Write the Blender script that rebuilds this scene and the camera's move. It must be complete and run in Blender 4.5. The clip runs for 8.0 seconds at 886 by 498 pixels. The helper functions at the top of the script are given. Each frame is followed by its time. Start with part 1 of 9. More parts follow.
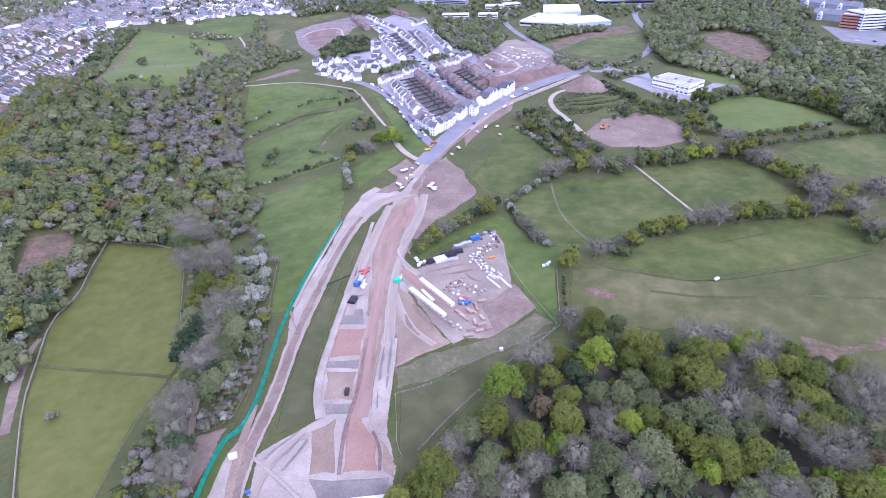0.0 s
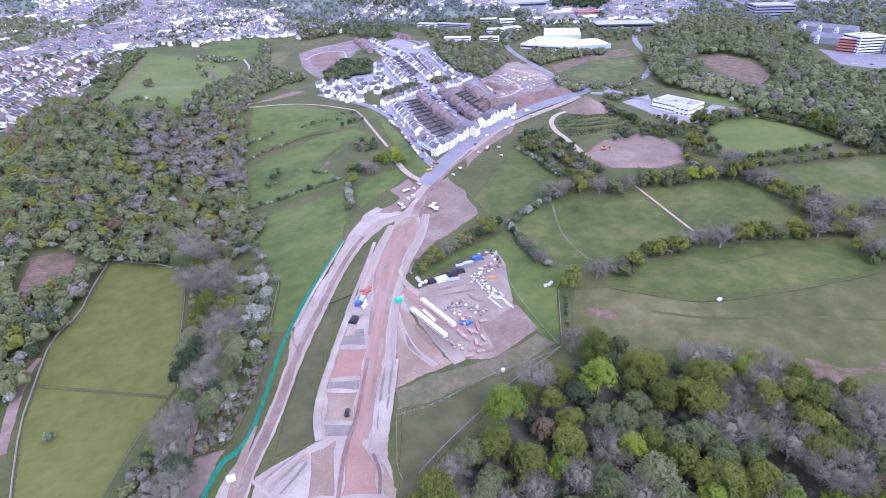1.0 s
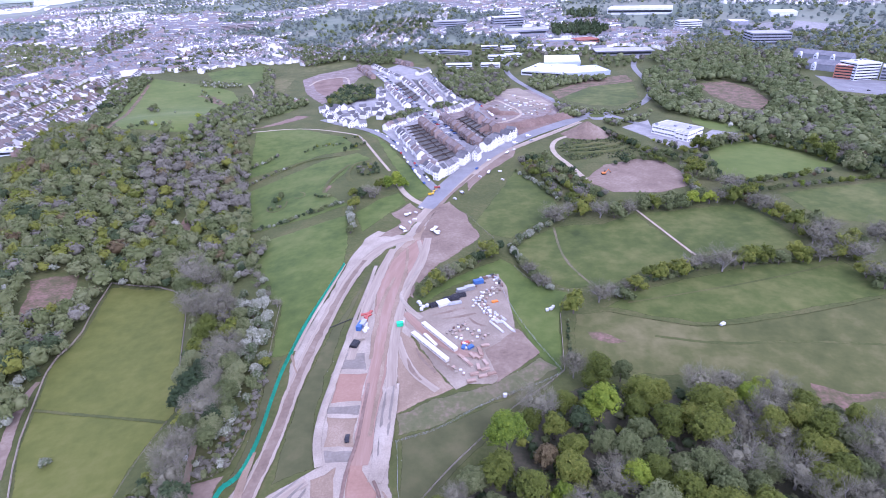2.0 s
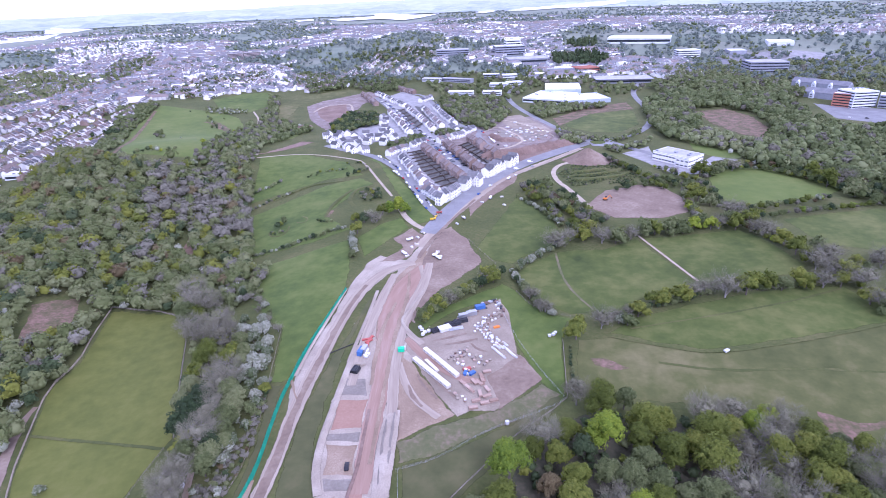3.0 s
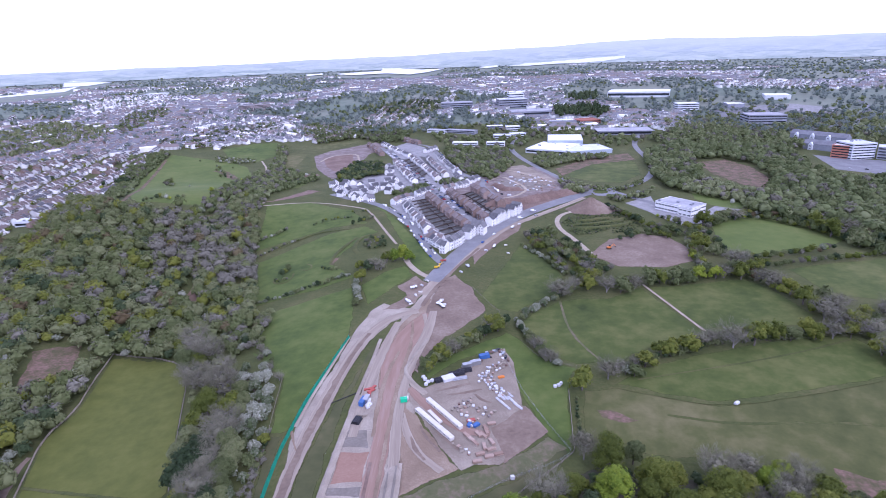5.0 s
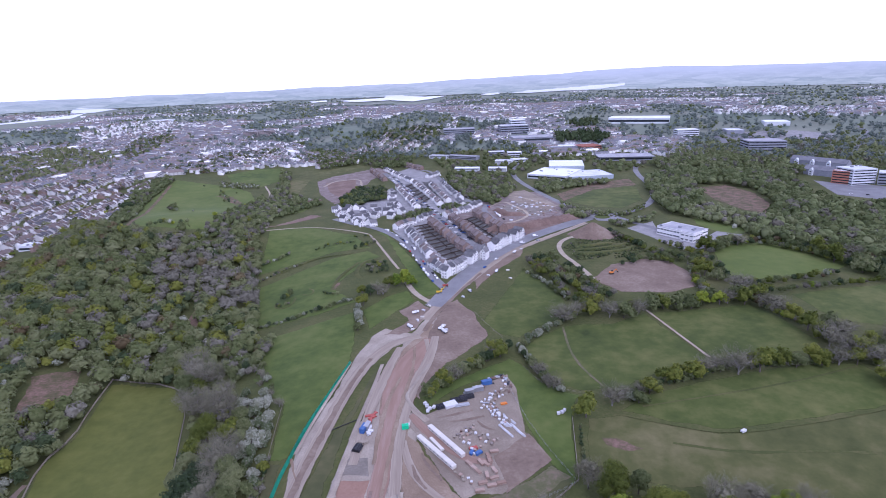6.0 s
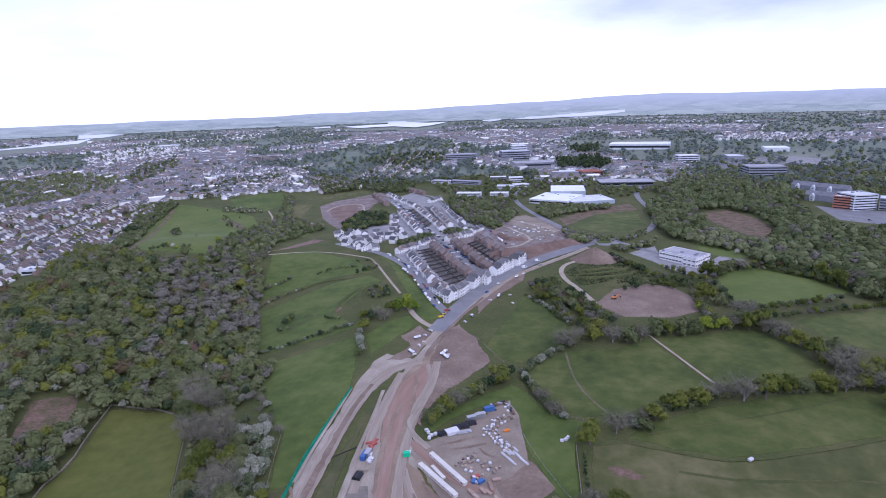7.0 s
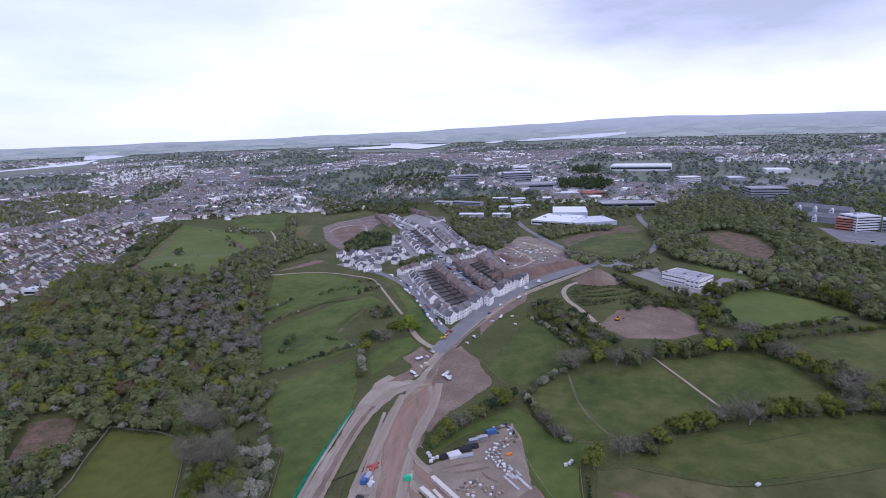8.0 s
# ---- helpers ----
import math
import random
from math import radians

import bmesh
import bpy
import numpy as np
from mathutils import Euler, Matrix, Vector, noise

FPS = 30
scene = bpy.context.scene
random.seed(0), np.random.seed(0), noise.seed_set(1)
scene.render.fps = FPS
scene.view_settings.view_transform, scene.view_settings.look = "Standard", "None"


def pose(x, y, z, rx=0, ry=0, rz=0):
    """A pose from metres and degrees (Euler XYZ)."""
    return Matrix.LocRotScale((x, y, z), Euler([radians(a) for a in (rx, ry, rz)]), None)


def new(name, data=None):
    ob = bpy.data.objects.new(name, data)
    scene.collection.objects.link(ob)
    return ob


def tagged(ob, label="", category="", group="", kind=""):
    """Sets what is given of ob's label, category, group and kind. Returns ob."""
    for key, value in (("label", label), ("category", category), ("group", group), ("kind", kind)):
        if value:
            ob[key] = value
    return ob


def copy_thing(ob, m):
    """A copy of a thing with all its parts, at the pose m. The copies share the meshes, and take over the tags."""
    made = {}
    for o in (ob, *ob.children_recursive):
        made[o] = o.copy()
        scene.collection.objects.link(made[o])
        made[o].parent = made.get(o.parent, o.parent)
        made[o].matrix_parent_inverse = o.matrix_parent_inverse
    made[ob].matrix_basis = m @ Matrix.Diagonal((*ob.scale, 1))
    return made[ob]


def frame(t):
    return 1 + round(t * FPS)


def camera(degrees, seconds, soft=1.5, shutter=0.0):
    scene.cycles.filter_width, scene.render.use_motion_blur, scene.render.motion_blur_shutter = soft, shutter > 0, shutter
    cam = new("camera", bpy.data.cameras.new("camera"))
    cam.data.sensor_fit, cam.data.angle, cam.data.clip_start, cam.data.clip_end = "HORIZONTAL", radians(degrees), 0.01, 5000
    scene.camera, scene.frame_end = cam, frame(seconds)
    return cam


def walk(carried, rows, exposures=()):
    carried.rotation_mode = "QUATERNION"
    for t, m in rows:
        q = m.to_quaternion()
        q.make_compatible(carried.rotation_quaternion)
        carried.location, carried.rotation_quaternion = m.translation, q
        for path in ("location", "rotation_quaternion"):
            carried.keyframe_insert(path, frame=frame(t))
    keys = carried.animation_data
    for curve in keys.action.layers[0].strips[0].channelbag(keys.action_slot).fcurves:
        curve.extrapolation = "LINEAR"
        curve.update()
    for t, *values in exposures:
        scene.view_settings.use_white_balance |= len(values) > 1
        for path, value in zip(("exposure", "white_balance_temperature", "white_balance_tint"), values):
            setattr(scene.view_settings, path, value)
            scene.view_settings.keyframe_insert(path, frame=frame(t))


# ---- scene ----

# ---- camera: hovers in one spot and tilts up ----
cam = camera(77.73, 8.0, soft=0.9)
EYE = (0.0, 0.0, 170.0)
TURNS = [
    (0.0, 58.190, 2.063, -1.279),
    (0.5, 59.013, 2.034, -1.172),
    (1.0, 60.275, 2.037, -1.082),
    (1.5, 61.476, 2.063, -1.009),
    (3.0, 65.353, 1.960, -0.654),
    (3.5, 66.566, 1.918, -0.531),
    (4.0, 67.892, 1.921, -0.422),
    (4.5, 69.107, 1.886, -0.289),
    (6.0, 72.967, 1.891, 0.057),
    (6.5, 74.197, 1.859, 0.179),
    (7.0, 75.531, 1.843, 0.285),
    (7.5, 76.741, 1.804, 0.406),
    (8.0, 77.706, 1.791, 0.536),
]
walk(cam, [(t, pose(*EYE, rx, ry, rz)) for t, rx, ry, rz in TURNS],
     exposures=[(0.0, 0.92, 5060, 40), (3.0, 0.84, 5080, 40), (4.5, 0.56, 5090, 38), (6.0, 0.12, 5200, 35), (7.0, -0.09, 5200, 32), (8.0, -0.36, 5340, 30)])

# ---- sky and sun: bright overcast ----
world = bpy.data.worlds.new("overcast_sky")
scene.world = world
world.use_nodes = True
wn, wl = world.node_tree.nodes, world.node_tree.links
wn.clear()


def wnode(kind, **values):
    n = wn.new(kind)
    for key, v in values.items():
        n.inputs[key].default_value = v
    return n


SUN_EL, SUN_AZ = 44, 155
sky = wn.new("ShaderNodeTexSky")
sky.sky_type, sky.sun_disc = "NISHITA", False
sky.sun_elevation, sky.sun_rotation = radians(SUN_EL), radians(SUN_AZ)
sky_dim = wn.new("ShaderNodeVectorMath")
sky_dim.operation = "SCALE"
sky_dim.inputs["Scale"].default_value = 0.13
wl.new(sky.outputs[0], sky_dim.inputs[0])
coord = wn.new("ShaderNodeTexCoord")
flat = wn.new("ShaderNodeMapping")
flat.inputs["Scale"].default_value = (1.0, 1.0, 4.0)
wl.new(coord.outputs["Generated"], flat.inputs["Vector"])
cloud = wnode("ShaderNodeTexNoise", Scale=2.2, Detail=7.0, Roughness=0.55)
wl.new(flat.outputs[0], cloud.inputs["Vector"])
cloud_tone = wn.new("ShaderNodeValToRGB")
cloud_tone.color_ramp.elements[0].position, cloud_tone.color_ramp.elements[0].color = 0.34, (0.88, 0.91, 0.97, 1)
cloud_tone.color_ramp.elements[1].position, cloud_tone.color_ramp.elements[1].color = 0.6, (1.12, 1.12, 1.15, 1)
wl.new(cloud.outputs["Fac"], cloud_tone.inputs[0])
# a darker bank of cloud high to the north-east
bank_at = wn.new("ShaderNodeVectorMath")
bank_at.operation = "SUBTRACT"
bank_at.inputs[1].default_value = (0.52, 0.845, 0.165)
wl.new(coord.outputs["Generated"], bank_at.inputs[0])
bank_map = wn.new("ShaderNodeMapping")
bank_map.inputs["Scale"].default_value = (2.1, 2.1, 10.0)
wl.new(bank_at.outputs[0], bank_map.inputs["Vector"])
bank_len = wn.new("ShaderNodeVectorMath")
bank_len.operation = "LENGTH"
wl.new(bank_map.outputs[0], bank_len.inputs[0])
bank_edge = wn.new("ShaderNodeMath")
bank_edge.operation = "MULTIPLY_ADD"
bank_edge.inputs[1].default_value = -2.2
wl.new(cloud.outputs["Fac"], bank_edge.inputs[0])
wl.new(bank_len.outputs["Value"], bank_edge.inputs[2])
bank_mask = wn.new("ShaderNodeMapRange")
for key, v in (("From Min", -0.75), ("From Max", -0.1), ("To Min", 0.85), ("To Max", 0.0)):
    bank_mask.inputs[key].default_value = v
wl.new(bank_edge.outputs[0], bank_mask.inputs["Value"])
bank_mix = wn.new("ShaderNodeMix")
bank_mix.data_type = "RGBA"
bank_mix.inputs["B"].default_value = (0.45, 0.475, 0.475, 1)
wl.new(bank_mask.outputs[0], bank_mix.inputs["Factor"])
wl.new(cloud_tone.outputs[0], bank_mix.inputs["A"])
cover = wn.new("ShaderNodeMix")
cover.data_type = "RGBA"
cover.inputs["Factor"].default_value = 0.85
wl.new(sky_dim.outputs[0], cover.inputs["A"])
wl.new(bank_mix.outputs["Result"], cover.inputs["B"])
# the cloud is thinner and brighter towards the horizon
height_of = wn.new("ShaderNodeSeparateXYZ")
wl.new(coord.outputs["Generated"], height_of.inputs[0])
thin = wn.new("ShaderNodeMapRange")
for key, v in (("From Min", 0.0), ("From Max", 0.75), ("To Min", 1.5), ("To Max", 0.95)):
    thin.inputs[key].default_value = v
wl.new(height_of.outputs["Z"], thin.inputs["Value"])
lit = wn.new("ShaderNodeVectorMath")
lit.operation = "SCALE"
wl.new(cover.outputs["Result"], lit.inputs[0])
wl.new(thin.outputs[0], lit.inputs["Scale"])
# bluer, thicker cloud towards the west
west = wn.new("ShaderNodeMapRange")
for key, v in (("From Min", -0.8), ("From Max", -0.1), ("To Min", 0.8), ("To Max", 0.0)):
    west.inputs[key].default_value = v
wl.new(height_of.outputs["X"], west.inputs["Value"])
west_mix = wn.new("ShaderNodeMix")
west_mix.data_type, west_mix.blend_type = "RGBA", "MULTIPLY"
west_mix.inputs["B"].default_value = (0.74, 0.79, 0.88, 1)
wl.new(west.outputs[0], west_mix.inputs["Factor"])
wl.new(lit.outputs[0], west_mix.inputs["A"])
back = wn.new("ShaderNodeBackground")
back.inputs["Strength"].default_value = 1.0
wl.new(west_mix.outputs["Result"], back.inputs["Color"])
wl.new(back.outputs[0], wn.new("ShaderNodeOutputWorld").inputs[0])

sun_data = bpy.data.lights.new("sun", "SUN")
sun_data.energy, sun_data.angle, sun_data.color = 1.35, radians(16), (1.0, 0.96, 0.91)
sun = new("sun", sun_data)
sun.rotation_euler = (radians(90 - SUN_EL), 0, radians(180 - SUN_AZ))

# ---- materials ----
def material(name, stops, scales=(0.03, 0.6), rough=0.9, relief=0.0, relief_scale=2.0, metal=0.0, stretch=None, per_object=0.0, spec=0.3, ragged_edge=False):
    """Two scales of noise run through a ramp of colours; stops: colours from worn to deep."""
    m = bpy.data.materials.new(name)
    m.use_nodes = True
    n, l = m.node_tree.nodes, m.node_tree.links
    bsdf = n["Principled BSDF"]
    bsdf.inputs["Roughness"].default_value, bsdf.inputs["Metallic"].default_value = rough, metal
    bsdf.inputs["Specular IOR Level"].default_value = spec
    tc = n.new("ShaderNodeTexCoord")
    src = tc.outputs["Object"]
    if stretch:
        mp = n.new("ShaderNodeMapping")
        mp.inputs["Scale"].default_value = stretch
        l.new(tc.outputs["UV"], mp.inputs["Vector"])
        src = mp.outputs[0]
    big, small = n.new("ShaderNodeTexNoise"), n.new("ShaderNodeTexNoise")
    for t, s, d in ((big, scales[0], 4), (small, scales[1], 6)):
        t.inputs["Scale"].default_value, t.inputs["Detail"].default_value, t.inputs["Roughness"].default_value = s, d, 0.62
        l.new(src, t.inputs["Vector"])
    mean = n.new("ShaderNodeMix")
    mean.inputs["Factor"].default_value = 0.42
    l.new(big.outputs["Fac"], mean.inputs["A"])
    l.new(small.outputs["Fac"], mean.inputs["B"])
    fac = mean.outputs["Result"]
    if per_object:
        info, add = n.new("ShaderNodeObjectInfo"), n.new("ShaderNodeMath")
        add.operation = "MULTIPLY_ADD"
        add.inputs[1].default_value = per_object
        shift = n.new("ShaderNodeMath")
        shift.operation = "SUBTRACT"
        shift.inputs[1].default_value = per_object / 2
        l.new(info.outputs["Random"], add.inputs[0])
        l.new(fac, add.inputs[2])
        l.new(add.outputs[0], shift.inputs[0])
        fac = shift.outputs[0]
    rp = n.new("ShaderNodeValToRGB")
    while len(rp.color_ramp.elements) < len(stops):
        rp.color_ramp.elements.new(0.5)
    for i, c in enumerate(stops):
        e = rp.color_ramp.elements[i]
        e.position = 0.33 + 0.34 * i / max(1, len(stops) - 1)
        e.color = (*c, 1)
    l.new(fac, rp.inputs[0])
    l.new(rp.outputs[0], bsdf.inputs["Base Color"])
    if relief:
        bp, nz = n.new("ShaderNodeBump"), n.new("ShaderNodeTexNoise")
        nz.inputs["Scale"].default_value, nz.inputs["Detail"].default_value = relief_scale, 5
        l.new(src, nz.inputs["Vector"])
        bp.inputs["Strength"].default_value, bp.inputs["Distance"].default_value = 0.7, relief
        l.new(nz.outputs["Fac"], bp.inputs["Height"])
        l.new(bp.outputs[0], bsdf.inputs["Normal"])
    if ragged_edge:
        # the surface thins out in patches towards the edge of its sheet
        edge, spots, gap = n.new("ShaderNodeAttribute"), n.new("ShaderNodeTexNoise"), n.new("ShaderNodeMath")
        edge.attribute_name = "edge"
        spots.inputs["Scale"].default_value, spots.inputs["Detail"].default_value, spots.inputs["Roughness"].default_value = 0.45, 6, 0.7
        l.new(tc.outputs["Object"], spots.inputs["Vector"])
        gap.operation = "SUBTRACT"
        l.new(spots.outputs["Fac"], gap.inputs[0])
        l.new(edge.outputs["Fac"], gap.inputs[1])
        keep = n.new("ShaderNodeMapRange")
        for key, v in (("From Min", -0.06), ("From Max", 0.06)):
            keep.inputs[key].default_value = v
        l.new(gap.outputs[0], keep.inputs["Value"])
        clear, mix = n.new("ShaderNodeBsdfTransparent"), n.new("ShaderNodeMixShader")
        l.new(keep.outputs[0], mix.inputs[0])
        l.new(clear.outputs[0], mix.inputs[1])
        l.new(bsdf.outputs[0], mix.inputs[2])
        l.new(mix.outputs[0], n["Material Output"].inputs["Surface"])
    return m


def leaf_material(name, stops, through_light=0.25):
    """Leaves: colour drifts from leaf to leaf and from tree to tree, with some light passing through."""
    m = bpy.data.materials.new(name)
    m.use_nodes = True
    n, l = m.node_tree.nodes, m.node_tree.links
    bsdf, out = n["Principled BSDF"], n["Material Output"]
    bsdf.inputs["Roughness"].default_value = 0.75
    bsdf.inputs["Specular IOR Level"].default_value = 0.2
    geo, info = n.new("ShaderNodeNewGeometry"), n.new("ShaderNodeObjectInfo")
    add = n.new("ShaderNodeMix")
    add.inputs["Factor"].default_value = 0.62
    l.new(geo.outputs["Random Per Island"], add.inputs["A"])
    l.new(info.outputs["Random"], add.inputs["B"])
    # tone also carries the painted shade of the crown cores
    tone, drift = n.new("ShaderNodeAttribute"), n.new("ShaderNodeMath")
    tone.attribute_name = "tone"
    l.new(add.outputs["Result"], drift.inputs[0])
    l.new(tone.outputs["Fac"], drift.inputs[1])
    rp = n.new("ShaderNodeValToRGB")
    while len(rp.color_ramp.elements) < len(stops):
        rp.color_ramp.elements.new(0.5)
    for i, c in enumerate(stops):
        e = rp.color_ramp.elements[i]
        e.position, e.color = 0.1 + 0.8 * i / (len(stops) - 1), (*c, 1)
    l.new(drift.outputs[0], rp.inputs[0])
    l.new(rp.outputs[0], bsdf.inputs["Base Color"])
    tr, mix = n.new("ShaderNodeBsdfTranslucent"), n.new("ShaderNodeMixShader")
    mix.inputs[0].default_value = through_light
    l.new(rp.outputs[0], tr.inputs["Color"])
    l.new(bsdf.outputs[0], mix.inputs[1])
    l.new(tr.outputs[0], mix.inputs[2])
    l.new(mix.outputs[0], out.inputs["Surface"])
    return m


def plain(name, colour, rough=0.6, metal=0.0, per_object=0.0, wear=0.12):
    lo = tuple(c * (1 - wear) for c in colour)
    hi = tuple(min(1, c * (1 + wear)) for c in colour)
    return material(name, (lo, colour, hi), (0.35, 5.0), rough, 0, 1, metal, None, per_object)


GRASS = material("pasture_grass", ((0.030, 0.047, 0.009), (0.066, 0.086, 0.017), (0.122, 0.126, 0.038)), (0.018, 0.11), 0.95, 0.05, 1.2, ragged_edge=True)
GRASS_MEADOW = material("lush_meadow_grass", ((0.040, 0.066, 0.012), (0.076, 0.106, 0.020), (0.118, 0.136, 0.038)), (0.018, 0.11), 0.95, 0.05, 1.2, ragged_edge=True)
GRASS_DULL = material("dull_worn_grass", ((0.047, 0.053, 0.019), (0.073, 0.077, 0.029), (0.110, 0.102, 0.047)), (0.03, 0.11), 0.95, 0.05, 1.2, ragged_edge=True)
GRASS_PALE = material("dry_pasture_grass", ((0.046, 0.056, 0.014), (0.082, 0.088, 0.026), (0.150, 0.134, 0.060)), (0.014, 0.11), 0.95, 0.05, 1.0, ragged_edge=True)
GRASS_BRIGHT = material("spring_grass", ((0.068, 0.100, 0.018), (0.092, 0.124, 0.024), (0.122, 0.142, 0.036)), (0.02, 0.11), 0.95, 0.05, 1.5, ragged_edge=True)
GRASS_PADDOCK = material("grazed_paddock_grass", ((0.070, 0.084, 0.014), (0.102, 0.112, 0.021), (0.140, 0.136, 0.038)), (0.016, 0.14), 0.95, 0.05, 1.5, ragged_edge=True)
SCRUB = material("rough_grass_and_scrub", ((0.046, 0.058, 0.015), (0.070, 0.080, 0.022), (0.110, 0.103, 0.040)), (0.03, 0.5), 0.97, 0.5, 0.6, ragged_edge=True)
PATCHY = material("worn_weedy_earth", ((0.070, 0.085, 0.030), (0.105, 0.105, 0.050), (0.19, 0.14, 0.105)), (0.06, 0.4), 0.97, 0.2, 0.7, ragged_edge=True)
BRACKEN = material("dead_bracken_and_trodden_earth", ((0.060, 0.068, 0.024), (0.095, 0.082, 0.040), (0.165, 0.108, 0.078), (0.225, 0.145, 0.112)), (0.09, 0.5), 0.97, 0.2, 0.7, ragged_edge=True)
STONE_DARK = material("damp_grey_stone", ((0.135, 0.118, 0.097), (0.185, 0.163, 0.135), (0.255, 0.228, 0.191)), (0.08, 0.8), 0.9, 0.12, 1.2, ragged_edge=True)
WOODFLOOR = material("woodland_floor", ((0.035, 0.040, 0.020), (0.060, 0.058, 0.034), (0.095, 0.08, 0.055)), (0.06, 0.7), 0.97, 0.4, 0.6, ragged_edge=True)
# far greens with haze mixed in, lighter and greyer than near grass
FARLAND = material("hazed_farmland", ((0.105, 0.135, 0.10), (0.165, 0.19, 0.145), (0.24, 0.25, 0.20)), (0.006, 0.035), 0.95)
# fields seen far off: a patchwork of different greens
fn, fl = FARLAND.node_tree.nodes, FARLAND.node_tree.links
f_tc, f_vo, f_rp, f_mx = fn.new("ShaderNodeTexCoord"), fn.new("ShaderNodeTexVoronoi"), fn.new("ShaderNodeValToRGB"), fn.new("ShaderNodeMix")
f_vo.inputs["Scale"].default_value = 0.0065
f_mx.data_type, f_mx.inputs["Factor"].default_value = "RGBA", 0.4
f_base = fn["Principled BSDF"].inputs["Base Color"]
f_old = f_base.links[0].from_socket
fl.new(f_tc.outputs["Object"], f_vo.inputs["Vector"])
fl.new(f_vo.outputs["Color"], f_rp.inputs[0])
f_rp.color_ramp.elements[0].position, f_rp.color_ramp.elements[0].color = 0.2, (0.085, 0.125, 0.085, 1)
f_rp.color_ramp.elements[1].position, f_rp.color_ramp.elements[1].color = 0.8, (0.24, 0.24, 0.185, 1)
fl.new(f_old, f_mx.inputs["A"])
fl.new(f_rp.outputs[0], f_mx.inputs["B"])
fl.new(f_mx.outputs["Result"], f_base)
STONE = material("crushed_limestone", ((0.21, 0.177, 0.136), (0.292, 0.25, 0.196), (0.41, 0.365, 0.293)), (0.05, 1.7), 0.92, 0.2, 1.0, ragged_edge=True)
STONE_RUT = material("limestone_haul_road", ((0.215, 0.172, 0.131), (0.285, 0.237, 0.182), (0.385, 0.335, 0.267)), (0.35, 1.6), 0.92, 0.06, 1.5, 0, (5, 0.03, 1), ragged_edge=True)
DIRT_RUT = material("rutted_red_earth", ((0.21, 0.132, 0.096), (0.262, 0.174, 0.13), (0.33, 0.245, 0.2)), (0.35, 1.6), 0.93, 0.08, 1.5, 0, (4.5, 0.03, 1), ragged_edge=True)
EARTH = material("pinkish_bare_earth", ((0.155, 0.112, 0.075), (0.225, 0.167, 0.116), (0.325, 0.264, 0.195)), (0.04, 1.5), 0.95, 0.15, 0.9, ragged_edge=True)
EARTH_DULL = material("dull_brown_stripped_earth", ((0.135, 0.098, 0.072), (0.185, 0.138, 0.103), (0.255, 0.205, 0.158)), (0.05, 0.5), 0.95, 0.2, 0.8, ragged_edge=True)
EARTH_RED = material("compacted_red_earth", ((0.22, 0.13, 0.09), (0.26, 0.16, 0.115), (0.30, 0.20, 0.15)), (0.05, 0.9), 0.93, 0.05, 1.0, ragged_edge=True)
EARTH_DARK = material("dark_brown_earth", ((0.11, 0.075, 0.055), (0.17, 0.115, 0.09), (0.24, 0.18, 0.145)), (0.05, 0.6), 0.95, 0.2, 0.8, ragged_edge=True)
YARD = material("grey_stone_hardstanding", ((0.158, 0.127, 0.094), (0.23, 0.19, 0.144), (0.335, 0.29, 0.226)), (0.04, 1.7), 0.92, 0.06, 1.5, ragged_edge=True)
ASPHALT = material("asphalt", ((0.145, 0.145, 0.15), (0.19, 0.19, 0.195), (0.245, 0.245, 0.25)), (0.06, 0.9), 0.9, 0.02, 3)
PATHWAY = material("pale_gravel", ((0.24, 0.195, 0.138), (0.33, 0.28, 0.212), (0.42, 0.37, 0.294)), (0.2, 1.0), 0.93, 0.06, 2, ragged_edge=True)
ROOF_BROWN = material("brown_concrete_tiles", ((0.115, 0.090, 0.080), (0.168, 0.134, 0.119), (0.225, 0.185, 0.167)), (0.4, 3.0), 0.8, 0.03, 3, 0, None, 0.25)
ROOF_SLATE = material("grey_slate", ((0.07, 0.07, 0.075), (0.115, 0.112, 0.115), (0.175, 0.17, 0.17)), (0.4, 3.0), 0.7, 0.03, 3, 0, None, 0.35)
# slate for far roofs, haze put into the colour: paler and bluer
ROOF_FAR = material("far_hazed_slate", ((0.12, 0.122, 0.135), (0.17, 0.172, 0.185), (0.24, 0.242, 0.255)), (0.1, 0.6), 0.8)
RENDER_WHITE = material("white_render", ((0.66, 0.65, 0.62), (0.77, 0.76, 0.73), (0.84, 0.83, 0.805)), (0.3, 2.0), 0.85, 0, 1, 0, None, 0.3)
BRICK = material("buff_brown_brick", ((0.18, 0.128, 0.100), (0.245, 0.18, 0.146), (0.31, 0.24, 0.2)), (0.4, 4.0), 0.9, 0.01, 6, 0, None, 0.3)
GLASS = plain("dark_window_glass", (0.03, 0.035, 0.04), 0.08)
WHITE_TRIM = plain("white_painted_frame", (0.75, 0.75, 0.74), 0.5)
DOOR_DARK = plain("dark_painted_door", (0.08, 0.08, 0.10), 0.5, 0, 0.3)
ASH_BARK = material("pale_ash_bark", ((0.16, 0.145, 0.13), (0.23, 0.21, 0.195), (0.30, 0.28, 0.265)), (0.8, 6.0), 0.95)
BARK = material("grey_brown_bark", ((0.07, 0.055, 0.045), (0.12, 0.10, 0.085), (0.18, 0.16, 0.14)), (0.8, 6.0), 0.95)
TWIG = leaf_material("bare_grey_twigs", ((0.112, 0.107, 0.068), (0.156, 0.150, 0.098), (0.21, 0.203, 0.138)), 0.0)
TWIG_THICKET = leaf_material("brown_grey_bare_thicket", ((0.098, 0.092, 0.066), (0.134, 0.126, 0.093), (0.178, 0.168, 0.128)), 0.0)
